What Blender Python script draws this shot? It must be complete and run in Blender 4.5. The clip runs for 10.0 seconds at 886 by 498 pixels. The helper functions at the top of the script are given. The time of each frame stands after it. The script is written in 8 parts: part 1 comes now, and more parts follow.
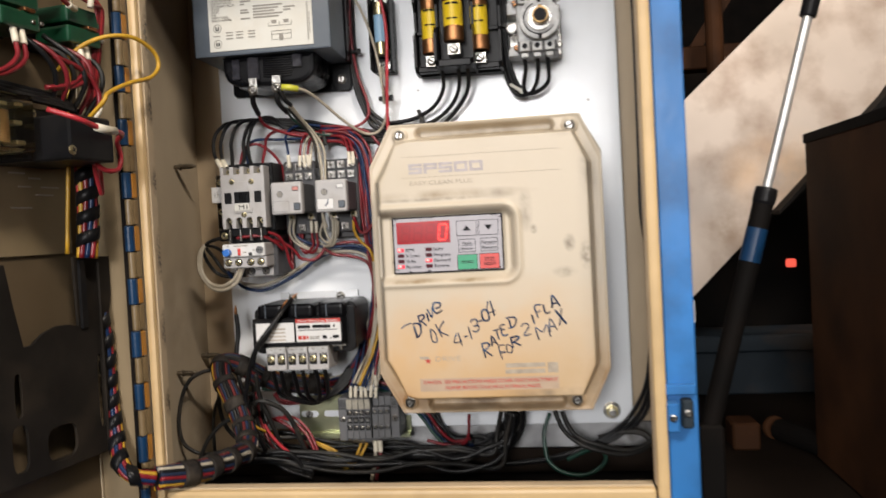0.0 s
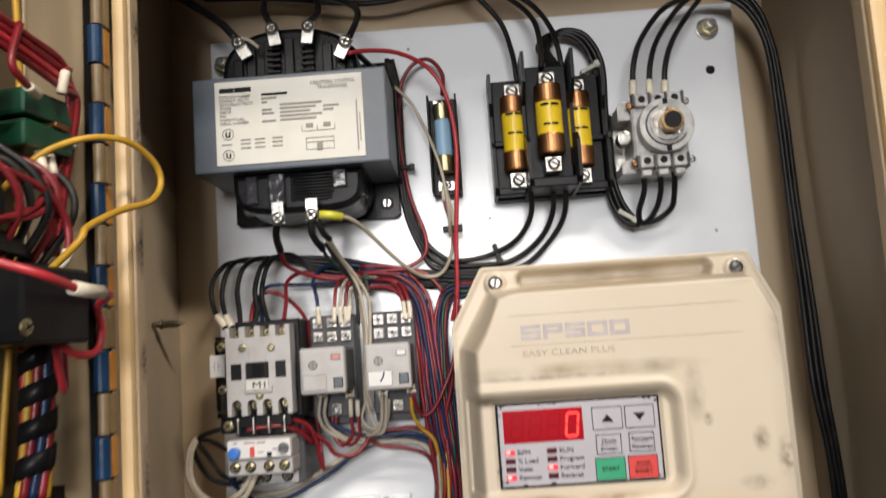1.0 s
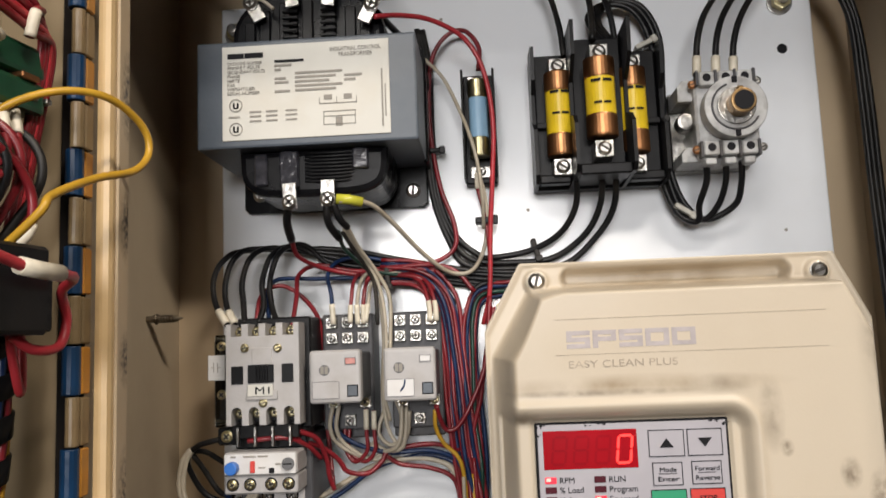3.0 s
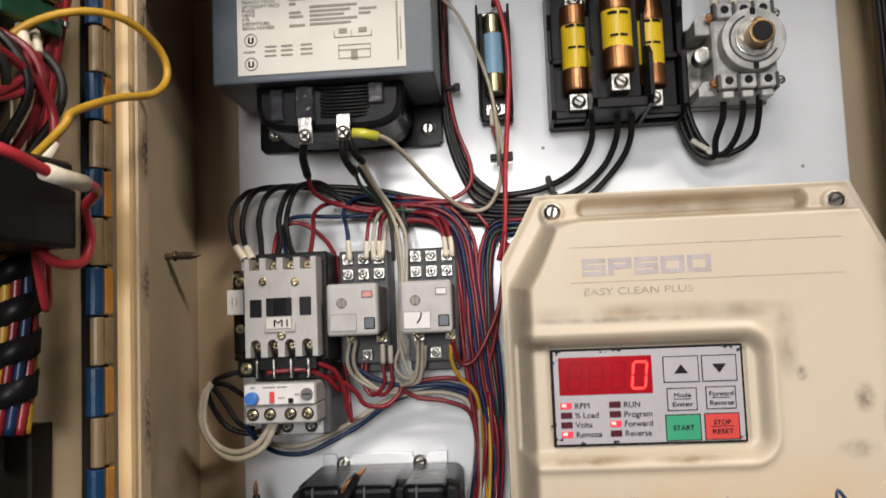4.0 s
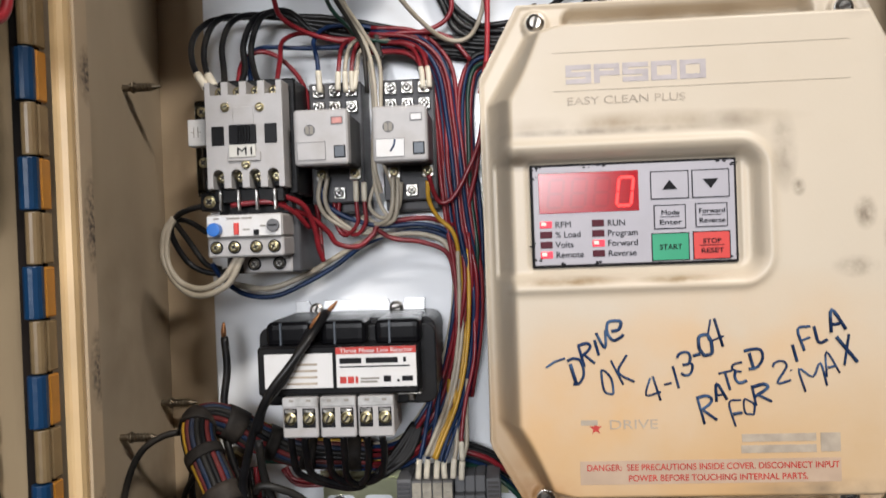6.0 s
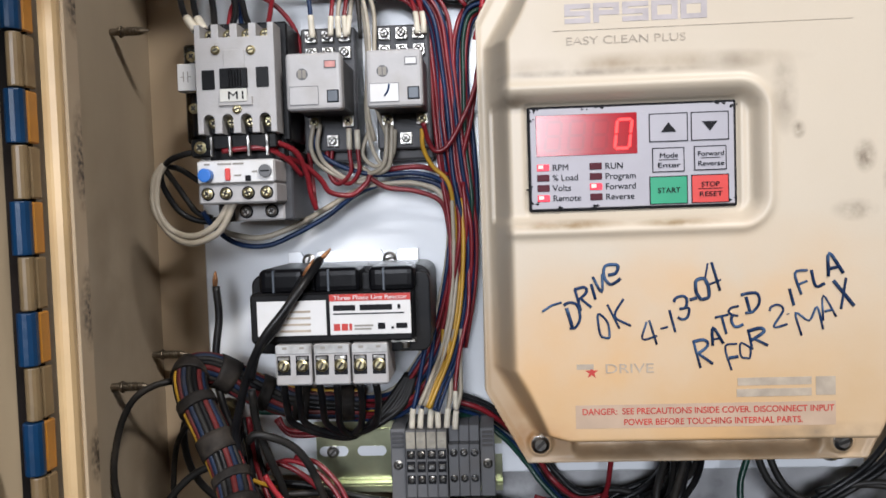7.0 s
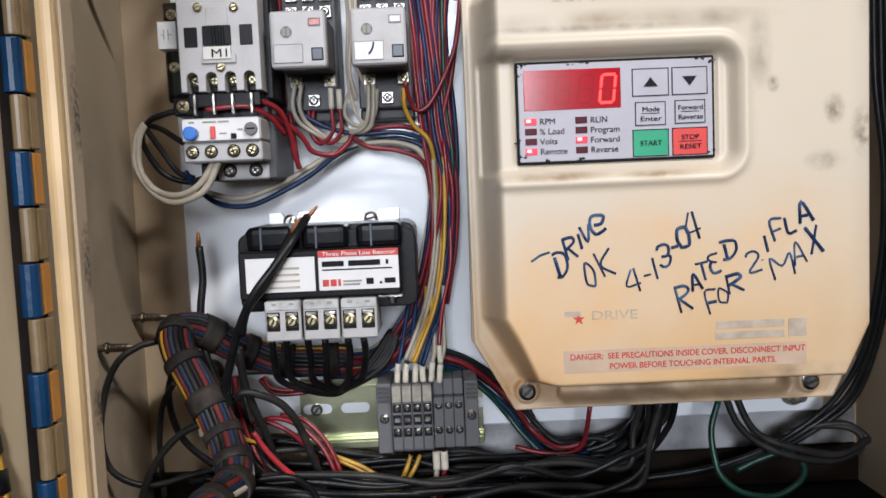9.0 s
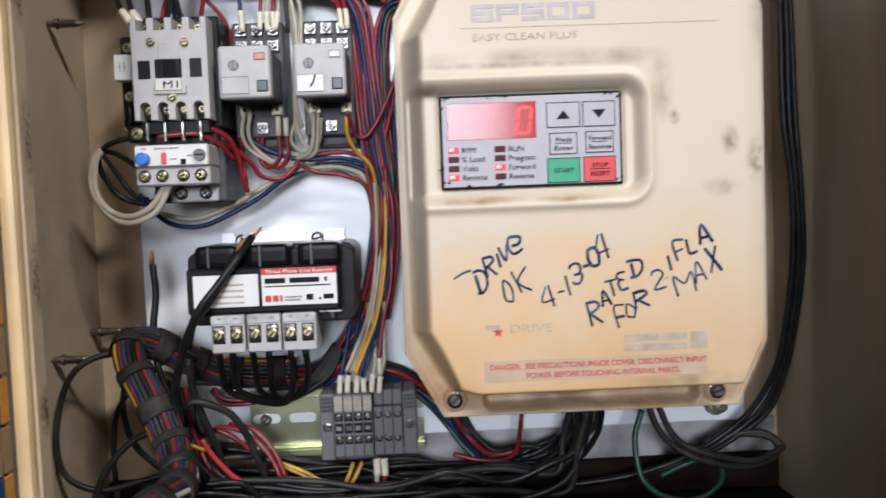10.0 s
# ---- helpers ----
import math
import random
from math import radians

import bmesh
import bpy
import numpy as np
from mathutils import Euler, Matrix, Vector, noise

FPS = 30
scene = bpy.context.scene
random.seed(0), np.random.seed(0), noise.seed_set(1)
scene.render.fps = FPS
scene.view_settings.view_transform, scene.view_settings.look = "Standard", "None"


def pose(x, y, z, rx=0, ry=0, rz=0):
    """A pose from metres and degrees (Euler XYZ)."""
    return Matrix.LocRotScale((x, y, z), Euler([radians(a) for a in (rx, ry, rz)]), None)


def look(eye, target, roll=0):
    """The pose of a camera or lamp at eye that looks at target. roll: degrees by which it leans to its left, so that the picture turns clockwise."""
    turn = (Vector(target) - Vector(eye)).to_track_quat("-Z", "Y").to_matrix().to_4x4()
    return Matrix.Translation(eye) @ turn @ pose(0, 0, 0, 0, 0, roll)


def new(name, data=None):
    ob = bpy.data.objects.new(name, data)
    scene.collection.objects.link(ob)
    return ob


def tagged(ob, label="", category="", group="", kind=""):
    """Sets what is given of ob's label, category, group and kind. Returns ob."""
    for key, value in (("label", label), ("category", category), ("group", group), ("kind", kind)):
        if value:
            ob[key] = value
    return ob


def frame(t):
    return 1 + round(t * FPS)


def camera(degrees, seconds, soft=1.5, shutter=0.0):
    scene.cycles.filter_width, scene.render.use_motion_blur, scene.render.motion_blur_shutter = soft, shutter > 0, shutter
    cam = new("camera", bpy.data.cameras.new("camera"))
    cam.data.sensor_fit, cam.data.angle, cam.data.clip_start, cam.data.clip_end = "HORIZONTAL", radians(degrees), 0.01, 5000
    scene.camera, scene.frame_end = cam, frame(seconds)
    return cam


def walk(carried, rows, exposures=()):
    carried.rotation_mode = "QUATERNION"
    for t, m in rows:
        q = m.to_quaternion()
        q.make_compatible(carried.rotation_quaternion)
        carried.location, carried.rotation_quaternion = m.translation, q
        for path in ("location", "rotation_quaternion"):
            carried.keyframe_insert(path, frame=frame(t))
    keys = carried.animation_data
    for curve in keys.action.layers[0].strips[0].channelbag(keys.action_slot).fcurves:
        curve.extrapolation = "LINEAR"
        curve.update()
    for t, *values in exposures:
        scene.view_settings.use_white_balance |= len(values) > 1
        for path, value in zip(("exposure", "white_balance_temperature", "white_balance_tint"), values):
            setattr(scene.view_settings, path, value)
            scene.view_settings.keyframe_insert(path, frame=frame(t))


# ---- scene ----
cam = camera(57.7, 10.0, soft=1.6, shutter=0.35)
PATH = [
    (0.0, (0.4459, -0.8279, 1.3063), (0.1519, 1.3215, 1.2445), -3.0),
    (0.5, (0.3635, -0.7302, 1.327), (0.1259, 1.4268, 1.3552), -3.2),
    (1.0, (0.2951, -0.6206, 1.3562), (0.2322, 1.5342, 1.6004), -3.9),
    (1.5, (0.2908, -0.5707, 1.3769), (0.2213, 1.5754, 1.6915), -2.3),
    (2.0, (0.2886, -0.5588, 1.3769), (0.1855, 1.5819, 1.7208), -1.8),
    (2.5, (0.2897, -0.5544, 1.366), (0.1725, 1.5895, 1.685), -2.0),
    (2.7, (0.2875, -0.5523, 1.3606), (0.1747, 1.5939, 1.6611), -2.1),
    (3.8, (0.2832, -0.5512, 1.3443), (0.14, 1.6069, 1.5223), -2.6),
    (4.0, (0.2821, -0.5523, 1.3367), (0.1291, 1.6058, 1.5103), -2.3),
    (4.5, (0.2832, -0.549, 1.3237), (0.1085, 1.6112, 1.4474), -2.2),
    (5.0, (0.2854, -0.5468, 1.3183), (0.1107, 1.6145, 1.4029), -2.2),
    (5.5, (0.2875, -0.5371, 1.2998), (0.1226, 1.6264, 1.3411), -2.3),
    (6.0, (0.2897, -0.5197, 1.2814), (0.1378, 1.6449, 1.2553), -2.1),
    (7.5, (0.2821, -0.5154, 1.2651), (0.1834, 1.6492, 1.1393), -2.0),
    (8.0, (0.2788, -0.5175, 1.2608), (0.217, 1.6459, 1.1078), -2.1),
    (8.5, (0.2745, -0.5197, 1.2564), (0.2474, 1.6438, 1.0937), -2.1),
    (9.0, (0.2637, -0.5262, 1.2564), (0.281, 1.6373, 1.0904), -2.4),
    (9.5, (0.2561, -0.5414, 1.2553), (0.3222, 1.6221, 1.1045), -2.6),
    (10.0, (0.294, -0.5599, 1.2575), (0.3483, 1.6058, 1.1403), -2.2),
]
walk(cam, [(t, look(eye, target, roll)) for t, eye, target, roll in PATH],
     [(0.0, -0.28, 6600, 10), (2.5, -0.34, 6650, 10), (4.0, -0.4, 6600, 10), (5.0, -0.4, 6600, 10), (5.5, -0.3, 6450, 10), (7.5, -0.18, 5850, 10), (10.0, -0.18, 5850, 10)])

# ---- light: workshop lamps in front of and above the open cabinet ----
world = bpy.data.worlds.new("workshop_air")
scene.world = world
world.use_nodes = True
world.node_tree.nodes["Background"].inputs[0].default_value = (0.9, 0.85, 0.78, 1)
world.node_tree.nodes["Background"].inputs[1].default_value = 0.03


def area_lamp(name, eye, target, sx, sy, watts, color):
    data = bpy.data.lights.new(name, "AREA")
    data.shape, data.size, data.size_y, data.energy, data.color = "RECTANGLE", sx, sy, watts, color
    ob = new(name, data)
    ob.matrix_world = look(eye, target)
    return ob


area_lamp("ceiling_tube_light", (-0.12, -2.2, 2.6), (0.3, 0.0, 1.25), 0.9, 0.3, 20, (1.0, 0.965, 0.92))
area_lamp("side_tube_light", (1.32, -1.85, 3.08), (0.2, 0.0, 1.3), 0.6, 0.16, 67, (1.0, 0.92, 0.83))
area_lamp("wall_lamp_light", (0.18, -3.2, 1.72), (0.3, 0.0, 1.35), 0.96, 0.6, 67, (1.0, 0.985, 0.985))


# ---- materials ----
def node_mat(name, color, rough=0.5, metal=0.0, vary=0.12, scale=40.0, bump=0.1, bump_scale=300.0, coat=0.0, dirt=None, dirt_amount=0.5, dirt_scale=12.0, stretch=(1, 1, 1), spec=0.5):
    m = bpy.data.materials.new(name)
    m.use_nodes = True
    nt = m.node_tree
    b = nt.nodes["Principled BSDF"]
    b.inputs["Roughness"].default_value, b.inputs["Metallic"].default_value = rough, metal
    b.inputs["Coat Weight"].default_value, b.inputs["Specular IOR Level"].default_value = coat, spec
    tc = nt.nodes.new("ShaderNodeTexCoord")
    mp = nt.nodes.new("ShaderNodeMapping")
    mp.inputs["Scale"].default_value = stretch
    nt.links.new(tc.outputs["Object"], mp.inputs[0])

    def noise_node(s, detail=4.0):
        n = nt.nodes.new("ShaderNodeTexNoise")
        n.inputs["Scale"].default_value, n.inputs["Detail"].default_value = s, detail
        nt.links.new(mp.outputs[0], n.inputs["Vector"])
        return n

    def mix(fac, a, c):
        x = nt.nodes.new("ShaderNodeMix")
        x.data_type = "RGBA"
        for sock, v in ((x.inputs[0], fac), (x.inputs[6], a), (x.inputs[7], c)):
            if isinstance(v, (float, int)):
                sock.default_value = v
            elif isinstance(v, tuple):
                sock.default_value = (*v[:3], 1)
            else:
                nt.links.new(v, sock)
        return x.outputs[2]

    def ramp(src, lo, hi):
        r = nt.nodes.new("ShaderNodeMapRange")
        r.inputs[1].default_value, r.inputs[2].default_value = lo, hi
        nt.links.new(src, r.inputs[0])
        return r.outputs[0]

    n1 = noise_node(scale)
    dark = tuple(c * (1 - vary) for c in color)
    light = tuple(min(1.0, c * (1 + vary * 0.6)) for c in color)
    out = mix(ramp(n1.outputs[0], 0.3, 0.7), dark, light)
    if dirt:
        n2 = noise_node(dirt_scale, 8.0)
        f = nt.nodes.new("ShaderNodeMath")
        f.operation = "MULTIPLY"
        nt.links.new(ramp(n2.outputs[0], 0.48, 0.72), f.inputs[0])
        f.inputs[1].default_value = dirt_amount
        out = mix(f.outputs[0], out, dirt)
    nt.links.new(out, b.inputs["Base Color"])
    rr = nt.nodes.new("ShaderNodeMapRange")
    rr.inputs[3].default_value, rr.inputs[4].default_value = max(0.02, rough - 0.1), min(1.0, rough + 0.12)
    n4 = noise_node(scale * 0.37, 6.0)
    nt.links.new(n4.outputs[0], rr.inputs[0])
    nt.links.new(rr.outputs[0], b.inputs["Roughness"])
    if bump:
        n3 = noise_node(bump_scale, 2.0)
        bp = nt.nodes.new("ShaderNodeBump")
        bp.inputs["Strength"].default_value, bp.inputs["Distance"].default_value = bump, 0.0006
        nt.links.new(n3.outputs[0], bp.inputs["Height"])
        nt.links.new(bp.outputs[0], b.inputs["Normal"])
    return m


def glow_mat(name, color, strength, rough=0.4):
    m = node_mat(name, color, rough, bump=0, spec=0.35)
    b = m.node_tree.nodes["Principled BSDF"]
    b.inputs["Emission Color"].default_value = (*color, 1)
    b.inputs["Emission Strength"].default_value = strength
    return m


def clear_mat(name, color, rough=0.08):
    m = bpy.data.materials.new(name)
    m.use_nodes = True
    b = m.node_tree.nodes["Principled BSDF"]
    b.inputs["Base Color"].default_value = (*color, 1)
    b.inputs["Roughness"].default_value, b.inputs["Transmission Weight"].default_value, b.inputs["IOR"].default_value = rough, 1.0, 1.35
    return m


# door beige, grimy, its colour darkened in place of shade
DOOR_BEIGE = node_mat("grimy_shaded_door_paint", (0.12, 0.086, 0.05), 0.5, vary=0.3, scale=9, bump=0.08, dirt=(0.07, 0.05, 0.03), dirt_amount=0.6, dirt_scale=9, spec=0.2)
OLD_PLATE = node_mat("soiled_plate", (0.2, 0.15, 0.085), 0.5, vary=0.15, scale=20, dirt=(0.12, 0.08, 0.04), dirt_amount=0.6, dirt_scale=18)
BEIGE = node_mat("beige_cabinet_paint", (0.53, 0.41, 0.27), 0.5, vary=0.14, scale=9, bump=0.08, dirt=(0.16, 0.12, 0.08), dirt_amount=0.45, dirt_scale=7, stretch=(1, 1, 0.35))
# darker copy of the cabinet beige: side-wall shade put into the colour, with grime streaks
WALL_SHADED_GRIME = node_mat("shaded_grimy_beige_paint", (0.43, 0.345, 0.24), 0.55, vary=0.16, scale=9, bump=0.08, dirt=(0.17, 0.135, 0.10), dirt_amount=0.55, dirt_scale=9, stretch=(1, 1, 0.25), spec=0.3)
FLANGE_WORN = node_mat("worn_door_flange", (0.27, 0.205, 0.125), 0.5, vary=0.25, scale=16, bump=0.15, dirt=(0.07, 0.045, 0.025), dirt_amount=0.75, dirt_scale=22, stretch=(1, 1, 0.2), spec=0.3)
CREAM = node_mat("cream_gasket_paint", (0.61, 0.43, 0.22), 0.4, vary=0.1, scale=20, dirt=(0.3, 0.2, 0.1), dirt_amount=0.5, dirt_scale=16)
BLUE = node_mat("blue_enamel", (0.03, 0.17, 0.46), 0.32, vary=0.3, scale=14, bump=0.5, bump_scale=60, dirt=(0.01, 0.04, 0.1), dirt_amount=0.5, dirt_scale=20)
PANEL = node_mat("white_enamel_panel", (0.84, 0.865, 0.90), 0.16, vary=0.03, scale=5, bump=0.03, bump_scale=90, dirt=(0.45, 0.43, 0.4), dirt_amount=0.18, dirt_scale=9)
COVER = node_mat("cream_plastic", (0.555, 0.48, 0.375), 0.42, vary=0.04, scale=8, bump=0.05, bump_scale=800, dirt=(0.46, 0.34, 0.2), dirt_amount=0.22, dirt_scale=9)


def stain_or_shading(material, centre, size, color, amount, grain=60.0):
    """One soft smear of grime or of painted shading at a place on the thing, broken up by noise."""
    nt = material.node_tree
    b = nt.nodes["Principled BSDF"]
    old = b.inputs["Base Color"].links[0].from_socket
    tc = nt.nodes.new("ShaderNodeTexCoord")
    mp = nt.nodes.new("ShaderNodeMapping")
    mp.vector_type = "TEXTURE"
    mp.inputs["Location"].default_value, mp.inputs["Scale"].default_value = centre, size
    g = nt.nodes.new("ShaderNodeTexGradient")
    g.gradient_type = "SPHERICAL"
    n = nt.nodes.new("ShaderNodeTexNoise")
    n.inputs["Scale"].default_value, n.inputs["Detail"].default_value = grain, 5.0
    r = nt.nodes.new("ShaderNodeMapRange")
    r.inputs[1].default_value, r.inputs[2].default_value, r.inputs[4].default_value = 0.3, 0.68, amount * 2.0
    mu = nt.nodes.new("ShaderNodeMath")
    mu.operation, mu.use_clamp = "MULTIPLY", True
    x = nt.nodes.new("ShaderNodeMix")
    x.data_type = "RGBA"
    x.inputs[7].default_value = (*color, 1)
    for p, q in ((tc.outputs["Object"], mp.inputs[0]), (mp.outputs[0], g.inputs[0]), (tc.outputs["Object"], n.inputs["Vector"]), (n.outputs[0], r.inputs[0]), (g.outputs[0], mu.inputs[0]), (r.outputs[0], mu.inputs[1]), (mu.outputs[0], x.inputs[0]), (old, x.inputs[6]), (x.outputs[2], b.inputs["Base Color"])):
        nt.links.new(p, q)


SOOT, TAN = (0.17, 0.13, 0.09), (0.62, 0.36, 0.14)
# tan tint over the lower cover, stronger towards the bottom
stain_or_shading(COVER, (0.345, -0.13, 1.185), (0.085, 0.1, 0.06), TAN, 0.75, 18)
stain_or_shading(COVER, (0.40, -0.13, 1.225), (0.14, 0.1, 0.04), TAN, 0.35, 22)
stain_or_shading(COVER, (0.40, -0.13, 1.165), (0.19, 0.1, 0.075), (0.56, 0.37, 0.19), 0.75, 12)
stain_or_shading(COVER, (0.39, -0.13, 1.150), (0.20, 0.1, 0.045), (0.50, 0.31, 0.14), 0.6, 20)
stain_or_shading(COVER, (0.455, -0.13, 1.175), (0.05, 0.1, 0.05), (0.5, 0.34, 0.18), 0.4, 30)
stain_or_shading(COVER, (0.30, -0.12, 1.150), (0.035, 0.08, 0.02), (0.4, 0.2, 0.07), 0.7, 60)
stain_or_shading(COVER, (0.485, -0.12, 1.165), (0.02, 0.08, 0.03), (0.36, 0.22, 0.1), 0.6, 60)
BROWN_GRIME_SHADE = (0.27, 0.19, 0.10)
stain_or_shading(COVER, (0.355, -0.13, 1.3335), (0.085, 0.05, 0.0062), BROWN_GRIME_SHADE, 0.5, 45)
stain_or_shading(COVER, (0.335, -0.13, 1.3300), (0.060, 0.05, 0.0022), SOOT, 0.5, 90)
stain_or_shading(COVER, (0.402, -0.13, 1.3325), (0.026, 0.05, 0.0060), SOOT, 0.35, 70)
stain_or_shading(COVER, (0.424, -0.13, 1.318), (0.007, 0.05, 0.022), SOOT, 0.55)
stain_or_shading(COVER, (0.322, -0.13, 1.2590), (0.030, 0.05, 0.0030), BROWN_GRIME_SHADE, 0.8, 80)
stain_or_shading(COVER, (0.375, -0.13, 1.2585), (0.022, 0.05, 0.0028), BROWN_GRIME_SHADE, 0.8, 80)
stain_or_shading(COVER, (0.300, -0.12, 1.318), (0.010, 0.05, 0.006), SOOT, 0.6)
# upper trough: recess shade painted brown together with its dirty streak
stain_or_shading(COVER, (0.385, -0.10, 1.3900), (0.075, 0.05, 0.0085), BROWN_GRIME_SHADE, 0.8, 30)
stain_or_shading(COVER, (0.455, -0.11, 1.3850), (0.018, 0.05, 0.010), SOOT, 0.6)
stain_or_shading(COVER, (0.480, -0.12, 1.350), (0.012, 0.05, 0.03), SOOT, 0.5)
stain_or_shading(COVER, (0.460, -0.13, 1.287), (0.006, 0.05, 0.009), SOOT, 0.7, 150)
stain_or_shading(COVER, (0.474, -0.13, 1.276), (0.007, 0.05, 0.014), SOOT, 0.6, 200)
stain_or_shading(COVER, (0.455, -0.13, 1.262), (0.012, 0.05, 0.006), SOOT, 0.4, 150)
stain_or_shading(COVER, (0.430, -0.13, 1.300), (0.004, 0.05, 0.005), SOOT, 0.7, 200)
# lower trough: shade under the face's edge painted dark brown
stain_or_shading(COVER, (0.385, -0.095, 1.1440), (0.095, 0.05, 0.0115), (0.20, 0.13, 0.07), 1.0, 40)
stain_or_shading(COVER, (0.440, -0.12, 1.158), (0.050, 0.05, 0.006), SOOT, 0.55)
stain_or_shading(COVER, (0.340, -0.12, 1.150), (0.050, 0.05, 0.007), SOOT, 0.5)
stain_or_shading(COVER, (0.330, -0.13, 1.352), (0.05, 0.05, 0.02), (0.5, 0.42, 0.3), 0.4, 30)
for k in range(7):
    stain_or_shading(BEIGE, (0.1174, -0.190, 1.17 + k * 0.062), (0.006, 0.008, 0.014 + 0.006 * (k % 3)), (0.03, 0.02, 0.012), 0.8, 420)
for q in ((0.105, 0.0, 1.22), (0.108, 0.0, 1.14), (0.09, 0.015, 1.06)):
    stain_or_shading(BEIGE, q, (0.04, 0.06, 0.09), (0.2, 0.13, 0.07), 0.22, 25)
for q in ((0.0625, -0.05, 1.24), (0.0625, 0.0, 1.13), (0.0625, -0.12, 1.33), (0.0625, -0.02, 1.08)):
    stain_or_shading(WALL_SHADED_GRIME, q, (0.04, 0.05, 0.09), (0.16, 0.115, 0.07), 0.35, 25)
BLACK = node_mat("black_moulded_plastic", (0.007, 0.007, 0.008), 0.35, vary=0.3, scale=60, dirt=(0.03, 0.026, 0.022), dirt_amount=0.25, dirt_scale=35, spec=0.16)
BLACK_GLOSS = node_mat("black_varnish", (0.004, 0.004, 0.005), 0.27, vary=0.3, scale=60, bump=0.15, bump_scale=120, spec=0.14)
GREY_DARK = node_mat("dark_grey_plastic", (0.07, 0.07, 0.075), 0.42, vary=0.2, scale=50, dirt=(0.14, 0.12, 0.1), dirt_amount=0.3, spec=0.2)
GREY_MID = node_mat("mid_grey_plastic", (0.13, 0.13, 0.135), 0.45, vary=0.12, scale=50, dirt=(0.12, 0.1, 0.08), dirt_amount=0.35, dirt_scale=40, spec=0.3)
GREY_LIGHT = node_mat("light_grey_plastic", (0.43, 0.415, 0.41), 0.42, vary=0.1, scale=70, bump=0.15, bump_scale=900, dirt=(0.22, 0.19, 0.155), dirt_amount=0.4, dirt_scale=70)
STEEL_PAINT = node_mat("blue_grey_steel", (0.062, 0.078, 0.10), 0.38, vary=0.15, scale=30, bump=0.15, bump_scale=400, dirt=(0.22, 0.22, 0.22), dirt_amount=0.25)
PAPER = node_mat("printed_label", (0.60, 0.585, 0.53), 0.45, vary=0.05, scale=30, bump=0.02, dirt=(0.5, 0.42, 0.3), dirt_amount=0.35, dirt_scale=25)
WHITE = node_mat("white_label", (0.68, 0.67, 0.66), 0.45, vary=0.05, scale=40, bump=0.02, dirt=(0.5, 0.45, 0.38), dirt_amount=0.25, dirt_scale=60)
INK = node_mat("black_ink", (0.015, 0.015, 0.017), 0.6, bump=0, spec=0.08)
SLOT_DARK = node_mat("dirty_screw_slot", (0.06, 0.055, 0.05), 0.5, 0.6, bump=0, spec=0.1)
PALE_GREY = node_mat("pale_grey_moulding", (0.47, 0.47, 0.465), 0.38, vary=0.22, scale=120, bump=0.25, dirt=(0.13, 0.115, 0.10), dirt_amount=0.65, dirt_scale=110)
INK_FADED = node_mat("faded_ink", (0.3, 0.28, 0.25), 0.6, bump=0, spec=0.1)
INK_LILAC = node_mat("worn_lilac_ink", (0.43, 0.385, 0.385), 0.5, vary=0.14, scale=120, bump=0)
GRIMY = node_mat("grimy_white_sheet", (0.40, 0.40, 0.41), 0.4, vary=0.3, scale=30, bump=0.2, dirt=(0.03, 0.02, 0.014), dirt_amount=1.0, dirt_scale=36)
INK_WORN = node_mat("worn_grey_ink", (0.40, 0.335, 0.26), 0.5, vary=0.25, scale=120, bump=0)
INK_RED = node_mat("red_ink", (0.46, 0.035, 0.025), 0.5, vary=0.2, scale=200, bump=0)
MARKER = node_mat("blue_marker_ink", (0.012, 0.030, 0.085), 0.5, vary=0.5, scale=90, bump=0, spec=0.1, dirt=(0.10, 0.18, 0.32), dirt_amount=0.75, dirt_scale=110)
STEEL = node_mat("zinc_steel", (0.42, 0.41, 0.39), 0.30, 1.0, vary=0.5, scale=160, bump=0.6, dirt=(0.2, 0.16, 0.1), dirt_amount=0.5, dirt_scale=80)
BRASS = node_mat("yellow_zinc", (0.62, 0.55, 0.33), 0.3, 1.0, vary=0.2, scale=80, dirt=(0.3, 0.22, 0.1), dirt_amount=0.4)
COPPER = node_mat("fuse_copper", (0.42, 0.20, 0.09), 0.40, 1.0, vary=0.25, scale=60, dirt=(0.15, 0.07, 0.03), dirt_amount=0.5, dirt_scale=40)
CHROME = node_mat("chrome_rod", (0.85, 0.84, 0.82), 0.38, 0.8, vary=0.1, scale=40, bump=0)
YELLOW = node_mat("yellow_fuse_label", (0.75, 0.52, 0.02), 0.35, vary=0.1, scale=60, bump=0.02)
SKY = node_mat("pale_blue_fuse_label", (0.25, 0.42, 0.58), 0.4, vary=0.1, scale=60, bump=0.02)
W_BLACK = node_mat("black_wire", (0.008, 0.008, 0.009), 0.36, vary=0.4, scale=90, bump=0.15, bump_scale=200, dirt=(0.05, 0.043, 0.034), dirt_amount=0.3, dirt_scale=50, spec=0.28)
W_GREY = node_mat("dusty_grey_wire", (0.018, 0.017, 0.016), 0.45, vary=0.3, scale=90, dirt=(0.08, 0.066, 0.052), dirt_amount=0.4, dirt_scale=50, spec=0.25)
W_RED = node_mat("red_wire", (0.19, 0.012, 0.018), 0.35, vary=0.3, scale=90, bump=0.1)
W_BRIGHT = node_mat("bright_red_wire", (0.42, 0.03, 0.04), 0.35, vary=0.2, scale=90, bump=0.1)
W_WHITE = node_mat("dull_white_wire", (0.42, 0.37, 0.29), 0.42, vary=0.15, scale=90, bump=0.1, dirt=(0.25, 0.2, 0.13), dirt_amount=0.5, dirt_scale=60)
